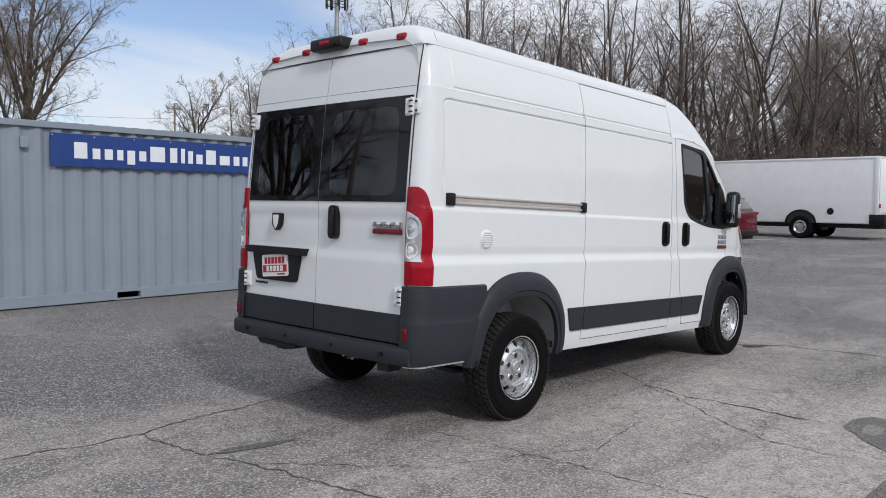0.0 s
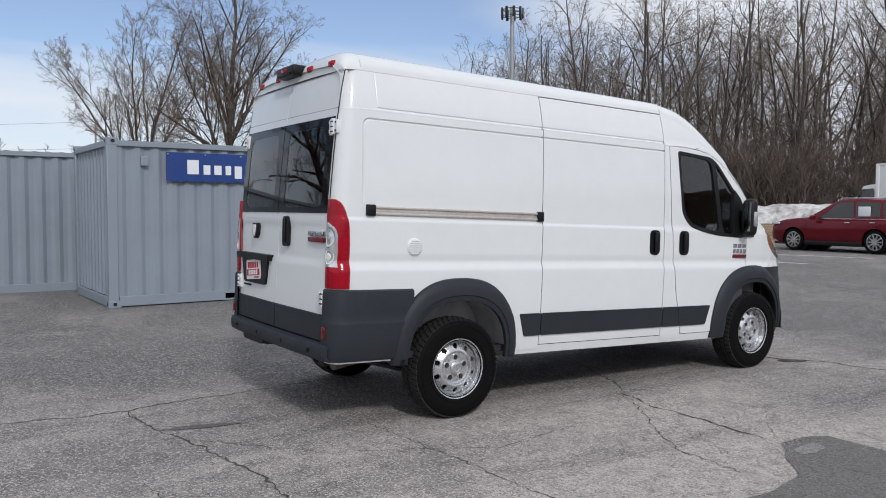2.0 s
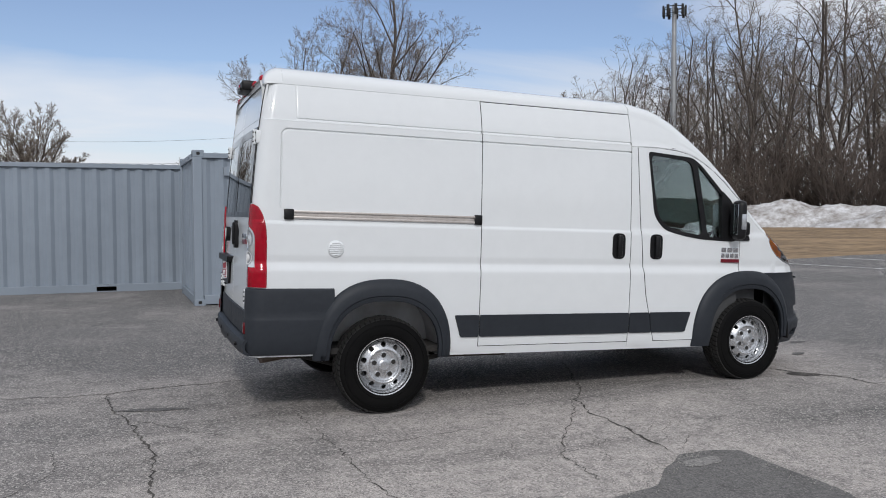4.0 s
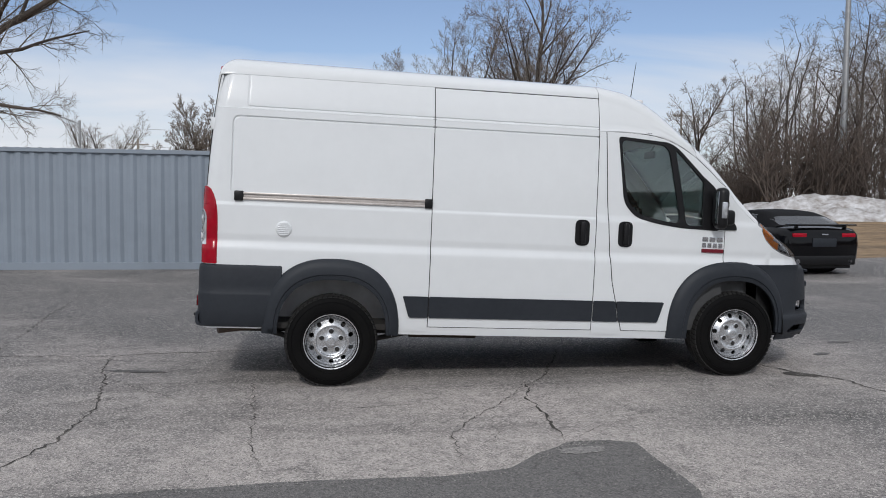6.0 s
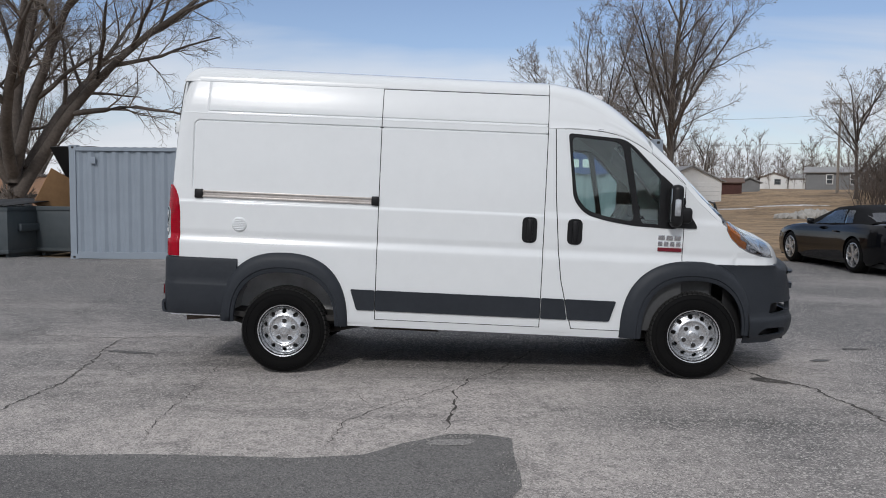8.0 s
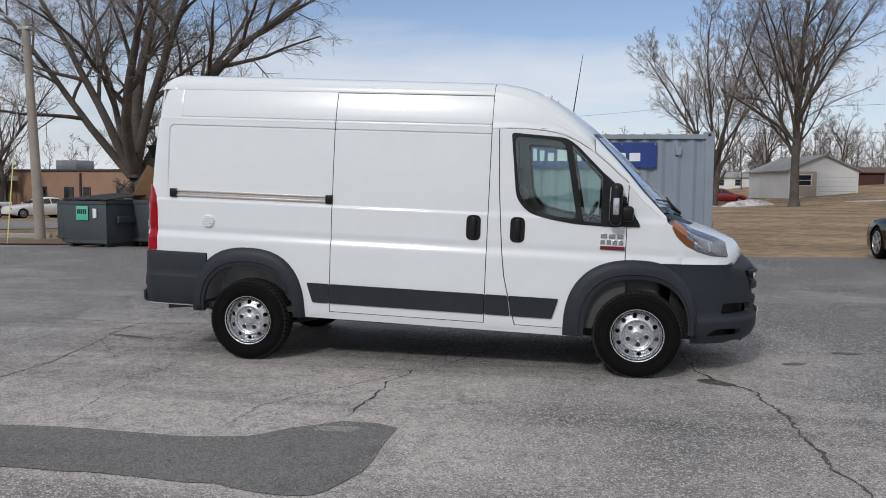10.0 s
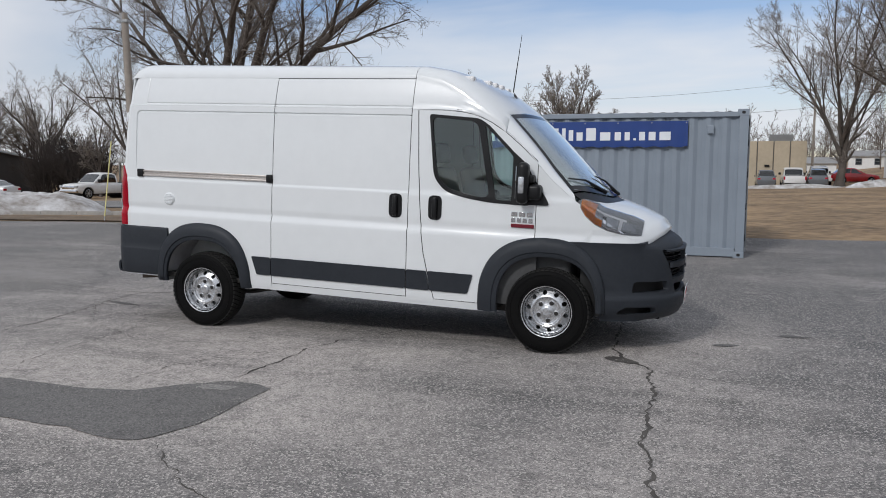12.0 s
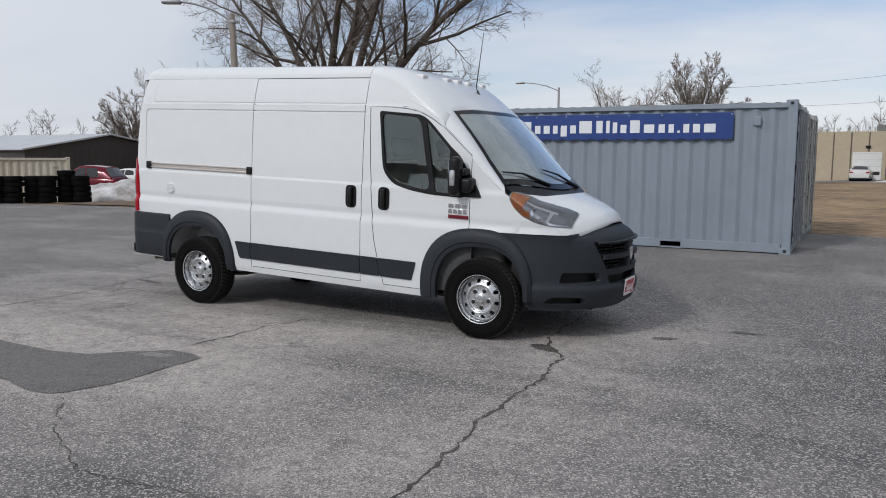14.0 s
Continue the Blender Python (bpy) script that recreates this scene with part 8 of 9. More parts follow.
def kerb(way, label="low pale concrete kerb"):
    bm = bmesh.new()
    for a, e in zip(way, way[1:]):
        d = Vector((e[0] - a[0], e[1] - a[1], 0))
        m = Matrix.Translation((a[0], a[1], (ground_z(*a) + ground_z(*e)) / 2)) @ Matrix.Rotation(math.atan2(d.y, d.x), 4, "Z")
        box(bm, 0.006, d.length - 0.006, -0.08, 0.08, -0.1, 0.11, 0.02, m)
    tagged(part("kerb", bm, M_CONCRETE, None, "", 30), label, "kerb", kind="structure")
kerb([(-24.0 + 1.6 * k, 15.2 + 0.3 * math.sin(k * 0.4) + k * 0.06) for k in range(7)])


# ---- bare trees ----
def limb(rnd, start, way, length, bend, lift, n):
    """A wandering line of places."""
    p, d = Vector(start), Vector(way).normalized()
    pts = [p.copy()]
    for _ in range(n):
        d = (d + Vector((rnd.gauss(0, bend), rnd.gauss(0, bend), rnd.gauss(0, bend) + lift))).normalized()
        p = p + d * (length / n)
        pts.append(p.copy())
    return pts


def off_axis(rnd, d, angle, turn):
    """A way that leaves d at an angle."""
    d = d.normalized()
    a = d.orthogonal().normalized()
    a = Matrix.Rotation(turn, 3, d) @ a
    return (d * math.cos(angle) + a * math.sin(angle)).normalized()


class Wood:
    """Gathers bars of many sizes into lists for one mesh."""

    def __init__(self):
        self.v, self.f = [], []

    def bar(self, pts, r0, r1, sides):
        n = len(pts)
        base = len(self.v)
        for i, p in enumerate(pts):
            d = pts[min(i + 1, n - 1)] - pts[max(i - 1, 0)]
            d.normalize()
            a = d.orthogonal().normalized()
            c = d.cross(a)
            r = r0 + (r1 - r0) * i / (n - 1)
            for k in range(sides):
                t = k * math.tau / sides
                self.v.append(tuple(p + (a * math.cos(t) + c * math.sin(t)) * r))
        for i in range(n - 1):
            for k in range(sides):
                q = (k + 1) % sides
                self.f.append((base + i * sides + k, base + i * sides + q, base + (i + 1) * sides + q, base + (i + 1) * sides + k))

    def twig(self, p, q, r):
        """A thin pointed shoot."""
        base = len(self.v)
        d = q - p
        a = d.orthogonal().normalized() * r
        c = d.cross(a).normalized() * r
        self.v += [tuple(p + a), tuple(p - a * 0.5 + c * 0.87), tuple(p - a * 0.5 - c * 0.87), tuple(q)]
        self.f += [(base, base + 1, base + 3), (base + 1, base + 2, base + 3), (base + 2, base, base + 3)]

    def mesh(self, name, material):
        me = bpy.data.meshes.new(name)
        me.from_pydata(self.v, [], self.f)
        me.materials.append(material)
        me.shade_smooth()
        return me


def tree_meshes(seed, stems, levels, twig, bark=None, twigs=None, light=False):
    """stems: (start, way, length, foot radius) of the main stems; levels: (count, from, angle, length share, bend, lift) for each order of branching."""
    rnd = random.Random(seed)
    trunk, crown = Wood(), Wood()
    todo = []
    for s, w, ln, r in stems:
        pts = limb(rnd, s, w, ln, 0.05, 0.01, 5 if light else 12)
        trunk.bar(pts, r, r * 0.22, 4 if light else 9)
        foot = pts[0]
        if s[2] < 0.1 and not light:
            flare = [foot - Vector((0, 0, 0.2)), foot + Vector((0, 0, 0.05)), foot + Vector((0, 0, 0.5))]
            trunk.bar(flare, r * 1.7, r * 0.98, 9)
        todo.append((pts, r, ln, 0))
    while todo:
        pts, r, ln, order = todo.pop()
        if order >= len(levels):
            continue
        count, begin, angle, share, bend, lift = levels[order]
        n = max(2, round(count * rnd.uniform(0.8, 1.2)))
        spin = rnd.uniform(0, 6.28)
        for k in range(n):
            u = begin + (1 - begin) * (k + rnd.uniform(0.1, 0.9)) / n
            i = min(len(pts) - 2, int(u * (len(pts) - 1)))
            q = u * (len(pts) - 1) - i
            p = pts[i].lerp(pts[i + 1], q)
            d = pts[i + 1] - pts[i]
            w = off_axis(rnd, d, angle * rnd.uniform(0.65, 1.3), spin + k * 2.4)
            w.z += 0.15 if order < 2 else 0.05
            here = r * (1 - 0.78 * u)
            l2 = ln * share * rnd.uniform(0.65, 1.2) * (1.15 - 0.55 * u)
            r2 = max(twig, here * (0.62 if order == 0 else 0.5))
            last = order == len(levels) - 1
            seg = (3 if order == 0 else 2) if light else 7 if order == 0 else 3 if order == 1 else 2
            if last:
                w = (w + Vector((rnd.gauss(0, bend), rnd.gauss(0, bend), rnd.gauss(0, bend) + lift))).normalized()
                crown.twig(p, p + w * l2, twig * 1.15)
                continue
            line = limb(rnd, p, w, l2, bend, lift, seg)
            (trunk if order == 0 else crown).bar(line, r2, max(twig * 0.6, r2 * 0.25), 3 if light else 6 if order == 0 else 3)
            todo.append((line, r2, l2, order + 1))
    return trunk.mesh("trunk", bark or M_BARK), crown.mesh("crown", twigs or M_TWIG)


def tree(name, label, meshes, x, y, scale=1.0, turn=0.0, group="bare trees", z=None, wide=1.0):
    t = thing(name, label, "tree", Matrix.Translation((x, y, (ground_z(x, y) if z is None else z) - 0.05)) @ Matrix.Rotation(turn, 4, "Z"), group)
    for nm, me in zip(("trunk", "crown"), meshes):
        o = new(nm, me)
        o.parent = t
        o.scale = (scale * wide, scale * wide, scale)
    return t


def ways(rnd, count, tilt, spread=0.25):
    out = []
    for k in range(count):
        a = k * math.tau / count + rnd.uniform(-spread, spread)
        t = tilt * rnd.uniform(0.6, 1.25)
        out.append(Vector((math.sin(t) * math.cos(a), math.sin(t) * math.sin(a), math.cos(t))))
    return out


# the broad elm behind the containers
r0 = random.Random(11)
stems = [((0, 0, 0), (0.03, 0, 1), 2.6, 0.52)]
for k, w in enumerate(ways(r0, 8, 0.56)):
    stems.append(((w.x * 0.22, w.y * 0.22, 1.7 + 0.14 * k), w, r0.uniform(9.5, 12.5), r0.uniform(0.17, 0.27)))
stems.append(((0, 0, 2.2), (0.05, 0.05, 1), 13, 0.30))
ELM = tree_meshes(12, stems, [(9, 0.25, 0.78, 0.46, 0.11, 0.010), (10, 0.2, 0.78, 0.46, 0.14, -0.006), (7, 0.12, 0.72, 0.50, 0.15, -0.025), (6, 0.12, 0.75, 0.66, 0.2, -0.045)], 0.0068)
tree("elm_tree", "large bare spreading elm with many dark limbs", ELM, -16.5, 24.2, 1.0, 0.4)

# two tall maples beyond the grass
r0 = random.Random(21)
stems = [((0, 0, 0), (0.0, 0.02, 1), 19, 0.36)] + [((0, 0, 3.0 + 0.55 * k), w, r0.uniform(9, 12.5), r0.uniform(0.11, 0.16)) for k, w in enumerate(ways(r0, 9, 0.68))]
MAPLE_A = tree_meshes(22, stems, [(10, 0.2, 0.70, 0.42, 0.10, 0.015), (8, 0.15, 0.75, 0.46, 0.13, 0.01), (6, 0.15, 0.75, 0.52, 0.13, 0.005), (5, 0.1, 0.7, 0.75, 0.18, 0.01)], 0.0095)
r0 = random.Random(31)
stems = [((0, 0, 0), (0.0, 0.0, 1), 6, 0.38)] + [((0.1 * w.x, 0.1 * w.y, 1.6 + 0.35 * k), w, r0.uniform(11, 15.5), r0.uniform(0.10, 0.16)) for k, w in enumerate(ways(r0, 8, 0.42))]
MAPLE_B = tree_meshes(32, stems, [(10, 0.18, 0.60, 0.38, 0.09, 0.03), (8, 0.15, 0.65, 0.46, 0.12, 0.02), (6, 0.15, 0.60, 0.52, 0.11, 0.015), (5, 0.1, 0.60, 0.75, 0.16, 0.02)], 0.0095)
tree("maple_tree", "tall bare maple with ascending branches on the grass", MAPLE_B, 14.7, 74.0, 1.1, 0.3)
tree("maple_tree", "tall bare maple with a thick trunk on the grass", MAPLE_A, 19.15, 61.25, 1.05, 1.2)

# rounder trees further off
r0 = random.Random(41)
stems = [((0, 0, 0), (0.0, 0.0, 1), 4.5, 0.30)]
for k in range(20):
    a, tilt = k * 2.4 + r0.uniform(-0.3, 0.3), lerp(0.12, 1.95, math.sqrt(k / 19))
    foot = Vector((0, 0, 2.6 + 1.6 * r0.random()))
    tip = Vector((4.1 * math.sin(tilt) * math.cos(a), 4.1 * math.sin(tilt) * math.sin(a), 7.6 + 4.4 * math.cos(tilt)))
    stems.append((tuple(foot), tuple(tip - foot), (tip - foot).length * r0.uniform(0.85, 1.0), r0.uniform(0.07, 0.12)))
ROUND = tree_meshes(42, stems, [(9, 0.3, 0.50, 0.36, 0.07, 0.012), (7, 0.2, 0.55, 0.45, 0.09, 0.01), (4, 0.15, 0.6, 0.60, 0.11, 0.0), (3, 0.1, 0.62, 0.9, 0.15, 0.0)], 0.018)
stems = [((0, 0, 0), (0.05, 0.0, 1), 5, 0.30)] + [((0.08 * w.x, 0.08 * w.y, 2.6 + 0.3 * k), w, r0.uniform(7.0, 9.5), r0.uniform(0.10, 0.15)) for k, w in enumerate(ways(r0, 6, 0.52))]
SPARSE = tree_meshes(43, stems, [(7, 0.2, 0.55, 0.46, 0.09, 0.02), (6, 0.15, 0.6, 0.50, 0.11, 0.01), (5, 0.12, 0.6, 0.55, 0.12, 0.01), (2, 0.1, 0.65, 0.8, 0.16, 0.0)], 0.0105)
r0 = random.Random(51)
stems = [((0, 0, 0), (0.0, 0.0, 1), 10, 0.17)] + [((0, 0, 1.8 + 0.8 * k), w, r0.uniform(3.5, 5.5), r0.uniform(0.07, 0.11)) for k, w in enumerate(ways(r0, 7, 0.65))]
SMALL = tree_meshes(52, stems, [(7, 0.2, 0.7, 0.46, 0.12, 0.02), (6, 0.2, 0.7, 0.5, 0.14, 0.01), (5, 0.15, 0.7, 0.65, 0.16, 0.0), (3, 0.1, 0.7, 0.8, 0.2, 0.0)], 0.012)
for x, y, s, a, lab in ((-10.7, 77.4, 1.08, 0.5, "round bare tree beyond the containers"), (-30.2, 115.3, 1.22, 2.0, "broad bare tree on the horizon"), (-14.5, 98.0, 0.6, 4.0, "low bare tree on the horizon"),
                        (-43.2, 48.4, 1.05, 1.0, "bare tree beside the brick building"), (-30.0, 51.0, 0.9, 3.3, "bare tree behind the brick building"), (-55.0, 51.0, 0.95, 5.0, "bare tree beside the street"),
                        (-86.0, 70.5, 0.95, 2.5, "broad bare tree behind the steel building"), (-84.0, 77.5, 0.9, 0.2, "broad bare tree behind the steel building")):
    tree("bare_tree", lab, SPARSE if -60 < x < -25 else ROUND, x, y, s, a, wide=1.25 if lab.startswith("broad") else 1.0)
for x, y, s, a, lab in ((41.0, 73.8, 1.15, 0.4, "slender bare tree in front of the grey mobile home"), (24.0, 96.0, 0.9, 2.0, "slender bare tree by the garage"), (-26.5, 41.0, 0.7, 1.0, "small bare tree by the brick building"),
                        (-42.0, 43.6, 0.62, 3.0, "small bare tree by the brick building"), (33.0, 98.0, 0.8, 4.0, "slender bare tree among the mobile homes")):
    tree("bare_tree", lab, SMALL, x, y, s, a)

# the wood on the east side
WOODS = []
for k in range(6):
    rk = random.Random(70 + k)
    h = 17 + 1.2 * k
    stems = [((0, 0, 0), (rk.uniform(-0.06, 0.06), rk.uniform(-0.06, 0.06), 1), h, 0.20 + 0.03 * rk.random())]
    if k % 2:
        stems.append(((0, 0, rk.uniform(2, 5)), (rk.uniform(-0.3, 0.3), rk.uniform(-0.3, 0.3), 1), h * 0.75, 0.15))
    WOODS.append(tree_meshes(80 + k, stems, [(14 if k % 2 == 0 else 8, 0.2, 0.75, 0.33, 0.11, 0.03), (5, 0.15, 0.75, 0.50, 0.14, 0.015), (5, 0.12, 0.75, 0.60, 0.17, 0.01), (2, 0.1, 0.75, 0.9, 0.2, 0.01)], 0.0145))
LITE = []
for k in range(3):
    rk = random.Random(270 + k)
    LITE.append(tree_meshes(280 + k, [((0, 0, 0), (rk.uniform(-0.06, 0.06), rk.uniform(-0.06, 0.06), 1), 19, 0.2)], [(13, 0.15, 0.75, 0.32, 0.10, 0.035), (6, 0.15, 0.75, 0.50, 0.13, 0.02), (6, 0.1, 0.75, 0.75, 0.2, 0.01)], 0.026, None, None, True))
rw = random.Random(99)


def polar(az, dist, ox=-2.0, oy=-6.0):
    return ox + dist * math.cos(radians(az)), oy + dist * math.sin(radians(az))


def wood_height(az):
    return float(np.interp(az, [5, 30, 44, 50, 55, 59, 62], [1.12, 1.05, 1.0, 0.86, 0.74, 0.58, 0.5]))


for k in range(62):
    az = 8 + 51.5 * (k + rw.uniform(0.1, 0.9)) / 62
    x, y = polar(az, rw.uniform(78, 92))
    tree("bare_tree", "tall thin bare tree at the edge of the wood", WOODS[rw.randrange(6)], x, y, wood_height(az) * rw.uniform(0.82, 1.12), rw.uniform(0, 6.3), "bare trees of the wood", None, 1.1)


def thicket(name, label, spots, kinds, material):
    """Many far trees or shrubs in one mesh: (x, y, scale, turn, kind)."""
    vs, fs, base = [], [], 0
    cache = {}
    for x, y, s, a, k in spots:
        for me in kinds[k]:
            if me.name not in cache:
                co = np.empty(len(me.vertices) * 3)
                me.vertices.foreach_get("co", co)
                cache[me.name] = (co.reshape(-1, 3), [tuple(p.vertices) for p in me.polygons])
            co, polys = cache[me.name]
            c, q = math.cos(a), math.sin(a)
            w = co * s
            w = np.stack([w[:, 0] * c - w[:, 1] * q + x, w[:, 0] * q + w[:, 1] * c + y, w[:, 2] + ground_z(x, y) - 0.05], 1)
            vs.append(w)
            fs.extend([tuple(i + base for i in p) for p in polys])
            base += len(co)
    me = bpy.data.meshes.new(name)
    me.from_pydata(np.concatenate(vs).tolist(), [], fs)
    me.materials.append(material)
    me.shade_smooth()
    tagged(new(name, me), label, "trees", kind="stuff")


thicket("far_wood", "dense bare winter wood of thin trees", [(*polar(az, d), wood_height(az) * rw.uniform(0.85, 1.15), rw.uniform(0, 6.3), rw.randrange(3)) for az, d in
        [(rw.uniform(6, 58.5), rw.uniform(92, 125)) for _ in range(110)]], LITE, M_TWIG)
SHRUBS = []
for k in range(3):
    rk = random.Random(170 + k)
    stems = [((rk.uniform(-0.5, 0.5), rk.uniform(-0.5, 0.5), 0), w, rk.uniform(3.2, 5.0), 0.035) for w in ways(rk, 9, 0.35)]
    SHRUBS.append(tree_meshes(180 + k, stems, [(6, 0.1, 0.6, 0.45, 0.12, 0.03), (4, 0.1, 0.7, 0.7, 0.18, 0.02)], 0.022, M_TWIG_RED, M_TWIG_RED, True))
spots = [(*polar(az, rw.uniform(73, 90)), rw.uniform(0.9, 1.9), rw.uniform(0, 6.3), rw.randrange(3)) for az in [8 + 50 * k / 140 + rw.uniform(-0.4, 0.4) for k in range(140)]]
spots += [(*polar(rw.uniform(57, 61.5), rw.uniform(74, 84)), rw.uniform(0.7, 1.1), rw.uniform(0, 6.3), rw.randrange(3)) for _ in range(16)]
thicket("brush", "reddish brown bare brush below the wood", spots, SHRUBS, M_TWIG_RED)
spots = [(*polar(az, rw.uniform(125, 190)), rw.uniform(0.85, 1.35) * float(np.interp(az, [86, 92, 112, 122], [0.44, 0.30, 0.30, 0.44])), rw.uniform(0, 6.3), rw.randrange(3)) for k, az in [(k, 73 + 81 * k / 80 + rw.uniform(-0.6, 0.6)) for k in range(80)]]
spots += [(*polar(58 + 42 * k / 150 + rw.uniform(-0.3, 0.3), rw.uniform(172, 235)), rw.uniform(0.38, 0.56), rw.uniform(0, 6.3), rw.randrange(3)) for k in range(150)]
spots += [(*polar(58 + 42 * k / 120 + rw.uniform(-0.3, 0.3), rw.uniform(165, 180)), rw.uniform(0.22, 0.34), rw.uniform(0, 6.3), rw.randrange(3)) for k in range(120)]
FAR = [tree_meshes(290 + k, [((0, 0, 0), (0.04 * (k - 1), 0.03, 1), 19, 0.2)], [(11, 0.08, 0.75, 0.34, 0.08, 0.02), (5, 0.1, 0.65, 0.5, 0.1, 0.02), (3, 0.1, 0.7, 0.75, 0.16, 0.01)], 0.06, None, None, True) for k in range(3)]
thicket("far_trees", "far line of bare trees on the horizon", spots, FAR, M_TWIG_FAR)
spots = [(*polar(az, rw.uniform(66, 76)), rw.uniform(0.75, 0.98) + 0.25 * math.exp(-((az - 131) / 1.1) ** 2), rw.uniform(0, 6.3), rw.randrange(3)) for az in [128.9 + 4.6 * k / 25 for k in range(26)]]
thicket("hedge", "dark dense bushes beside the steel building", spots, SHRUBS, mat("dark_bush_twigs", (0.035, 0.026, 0.022), 0.95, 0, (0.022, 0.017, 0.015), 2, 0.4))



def backdrop_ridge():
    """An uneven dark ridge of brush, added out of view to darken the van's window reflections; it closes the lot to the
    south-east and south.
    """
    bm = bmesh.new()
    rows = []
    for i in range(181):
        az = lerp(-165, 9, i / 180)
        top = float(np.interp(az, [-165, -120, -85, -55, -30, 9], [3.5, 4.0, 4.5, 6.5, 9.0, 13.0]))
        row = []
        for j in range(9):
            v = j / 8
            d = 96 + 9 * v + 3.5 * noise.noise((az * 0.35, v * 3, 1.0))
            z = top * math.sin(math.pi * min(1, v * 0.72)) * (1 + 0.35 * noise.noise((az * 0.45, v * 2.0, 5.0)) + 0.2 * noise.noise((az * 1.9, v * 4.0, 9.0)))
            x, y = polar(az, d)
            row.append((x, y, ground_z(x, y) - 0.1 + max(0.0, z)))
        rows.append(row)
    grid(bm, rows)
    tagged(part("backdrop_ridge", bm, M_TWIG_FAR, None, "", 60), "unseen dark grey-brown brush ridge, added for the window reflections", "woods", kind="structure")


backdrop_ridge()


# ---- snow piles and rubble ----
def mound(name, label, x, y, rx, ry, h, turn, seed, category="snow mound", material=None, rough=0.16):
    bm = bmesh.new()
    n, m = 60, 22
    rows = []
    ct, st = math.cos(radians(turn)), math.sin(radians(turn))
    for j in range(m + 1):
        r = j / m
        row = []
        for i in range(n + 1):
            a = i * math.tau / n
            wob = 1 + 0.18 * noise.noise((math.cos(a) * 2, math.sin(a) * 2, seed))
            px, py = r * rx * wob * math.cos(a), r * ry * wob * math.sin(a)
            wx, wy = x + px * ct - py * st, y + px * st + py * ct
            z = h * (1 - r ** 2) ** 0.85 if r < 1 else 0
            z *= 1 + 0.45 * noise.noise((wx * 0.35, wy * 0.35, seed)) + rough * noise.noise((wx * 1.3, wy * 1.3, seed + 4)) + rough * 0.6 * noise.noise((wx * 3.7, wy * 3.7, seed + 9))
            row.append((wx, wy, ground_z(wx, wy) - 0.03 + max(0, z)))
        rows.append(row)
    grid(bm, rows)
    bmesh.ops.remove_doubles(bm, verts=bm.verts, dist=0.002)
    tagged(part(name, bm, material or M_SNOW, None, "", 50), label, category, "mounds of old snow" if category == "snow mound" else "")


mound("snow_mound", "long ploughed pile of dirty snow before the wood", *polar(45, 70), 14, 3.2, 1.7, 133, 3)
mound("snow_mound", "long ploughed bank of old snow before the wood", *polar(33.5, 66), 13, 2.6, 1.4, 122, 8)
mound("snow_mound", "large rounded pile of dirty snow before the wood", *polar(53.5, 70), 8.5, 4, 1.75, 140, 13)
mound("snow_mound", "low pile of dirty snow beside the lot", -21.95, 16.6, 3.8, 1.9, 0.88, 38, 17)
mound("snow_mound", "small remnant of snow by the parked cars", 10.0, 69.6, 4.6, 0.9, 0.45, 2, 19)
mound("snow_mound", "small remnant of snow by the parked cars", 16.6, 67.0, 2.4, 0.9, 0.7, 4, 23)
mound("snow_mound", "thin remnant of snow on the grass", 31.5, 66.0, 3.4, 0.6, 0.16, -14, 29)
mound("snow_mound", "thin remnant of snow on the grass", 25.6, 64.5, 2.0, 0.5, 0.14, -10, 31)
rr = random.Random(8)
vs, fs = [], []
ico = bmesh.new()
bmesh.ops.create_icosphere(ico, subdivisions=1, radius=1)
ico_v = [v.co.copy() for v in ico.verts]
ico_f = [tuple(v.index for v in f.verts) for f in ico.faces]
ico.free()
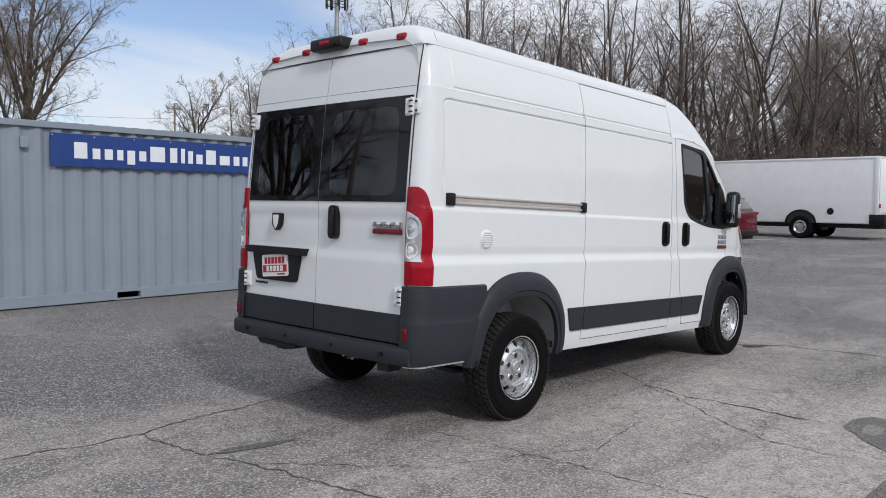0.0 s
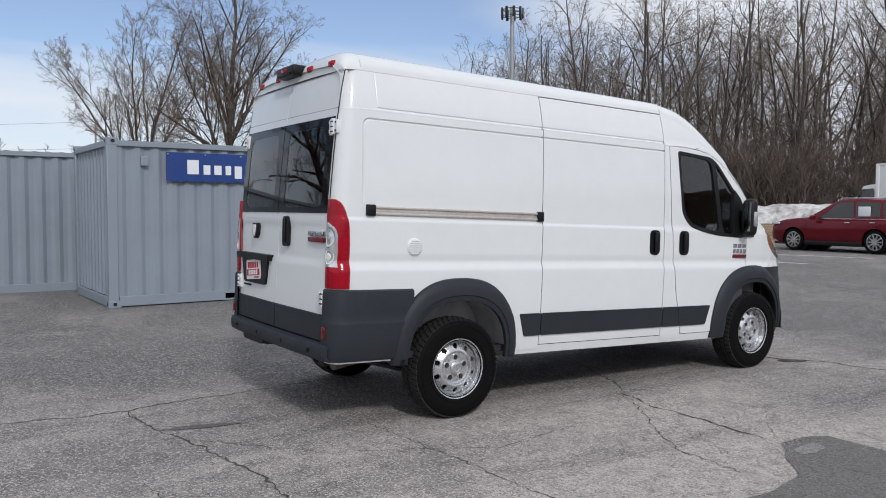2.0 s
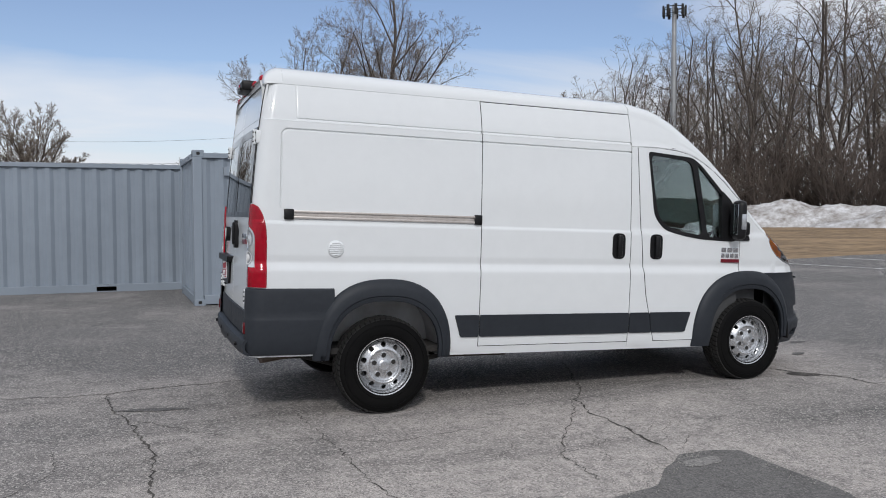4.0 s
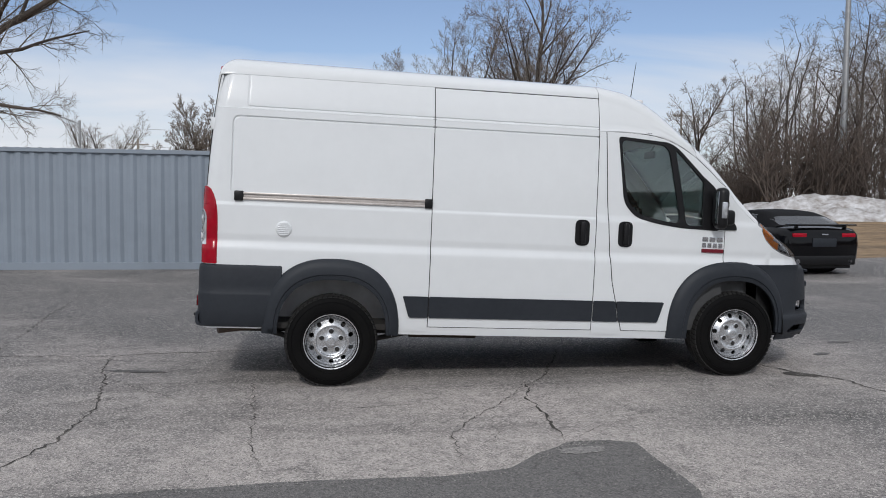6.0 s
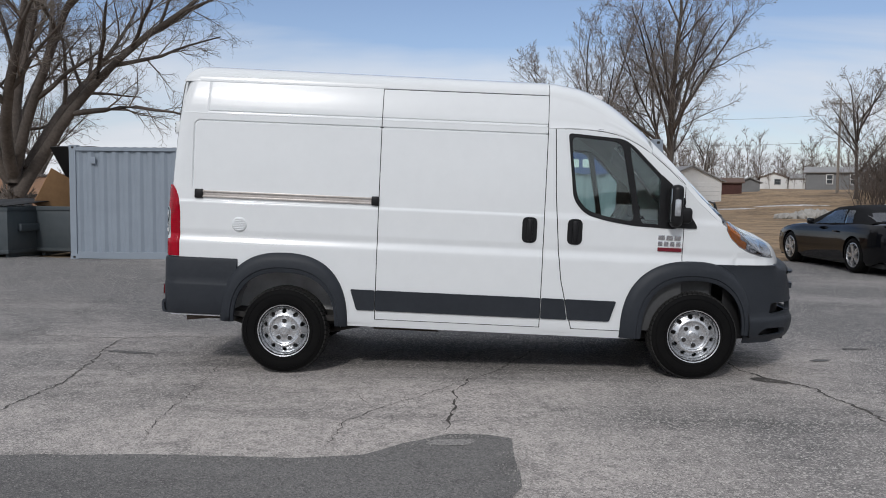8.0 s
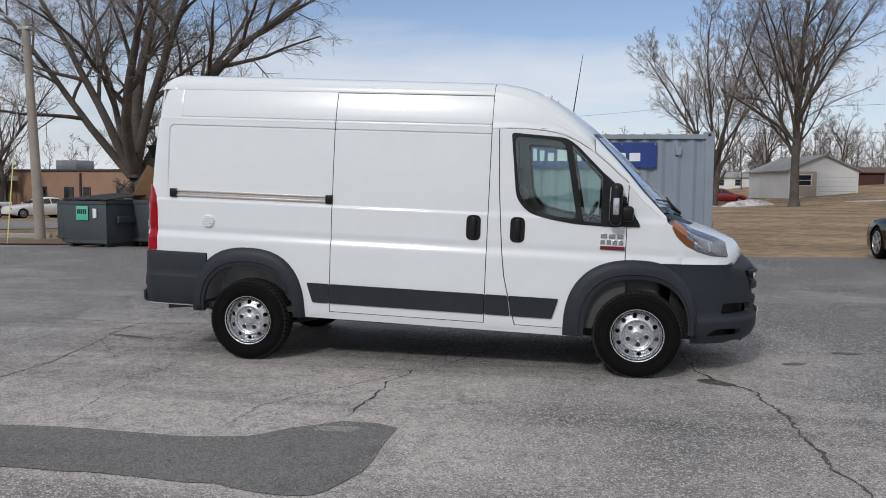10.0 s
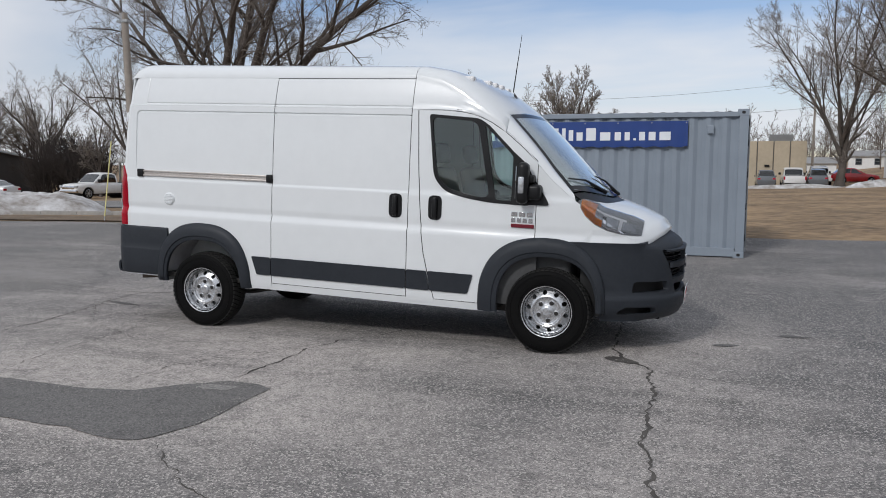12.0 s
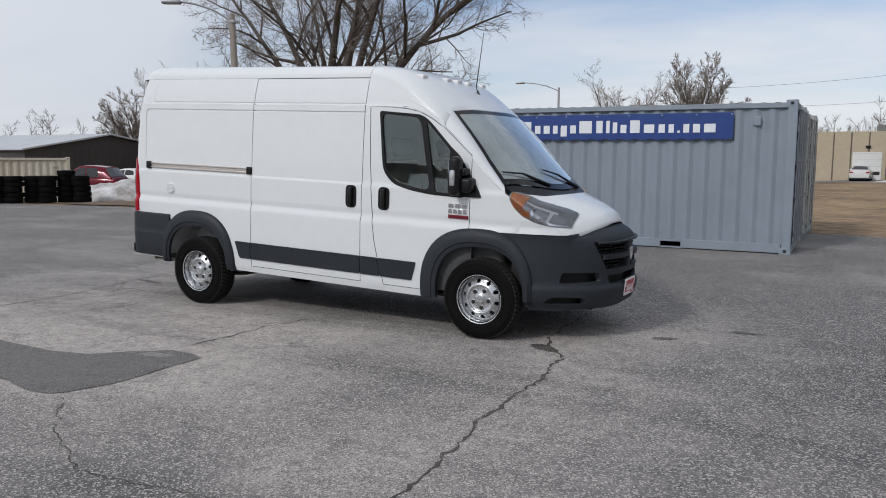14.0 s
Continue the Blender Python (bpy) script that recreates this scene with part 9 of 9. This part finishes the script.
for _ in range(220):
    a, q = rr.uniform(0, 6.28), rr.random() ** 0.6
    cx, cy = 24.8, 45.4
    x, y = cx + 2.6 * q * math.cos(a), cy + 1.1 * q * math.sin(a)
    s = rr.uniform(0.12, 0.34)
    base = len(vs)
    tw = Matrix.Rotation(rr.uniform(0, 6), 3, Vector((rr.random(), rr.random(), rr.random() + 0.1)).normalized())
    vs += [tuple(tw @ Vector((v.x * s * rr.uniform(0.8, 1.2), v.y * s, v.z * s * 0.7)) + Vector((x, y, ground_z(x, y) + 0.05 + 0.5 * (1 - q) * rr.random()))) for v in ico_v]
    fs += [tuple(i + base for i in f) for f in ico_f]
me = bpy.data.meshes.new("rubble_pile")
me.from_pydata(vs, [], fs)
me.materials.append(M_CONCRETE)
tagged(new("rubble_pile", me), "low heap of pale broken rubble on the grass", "rubble", kind="stuff")

# loose chips that lie along the broken edges of the asphalt
vs, fs = [], []
edges = [((-3.0, -3.36), (-1.2, -3.20)), ((-1.2, -3.20), (0.65, -3.15)), ((0.65, -3.15), (1.18, -2.83)), ((1.18, -2.83), (1.6, -2.63)), ((1.83, -2.71), (1.83, -3.55)), ((4.66, -5.2), (4.45, -2.9)), ((4.43, -2.1), (4.0, -0.9)), ((-2.0, 0.5), (-1.7, -2.2))]
for _ in range(620):
    a, e = edges[rr.randrange(len(edges))]
    q = rr.random()
    x, y = lerp(a[0], e[0], q) + rr.gauss(0, 0.05), lerp(a[1], e[1], q) + rr.gauss(0, 0.05)
    s = rr.uniform(0.002, 0.0048)
    base = len(vs)
    tw = Matrix.Rotation(rr.uniform(0, 6), 3, Vector((rr.random(), rr.random(), rr.random() + 0.1)).normalized())
    vs += [tuple(tw @ Vector((v.x * s * 1.3, v.y * s, v.z * s * 0.8)) + Vector((x, y, ground_z(x, y) + 0.006 + s * 0.4))) for v in ico_v]
    fs += [tuple(i + base for i in f) for f in ico_f]
me = bpy.data.meshes.new("loose_gravel")
me.from_pydata(vs, [], fs)
me.materials.append(M_CONCRETE)
tagged(new("loose_gravel", me), "loose pale stone chips along the asphalt cracks", "gravel", kind="stuff")
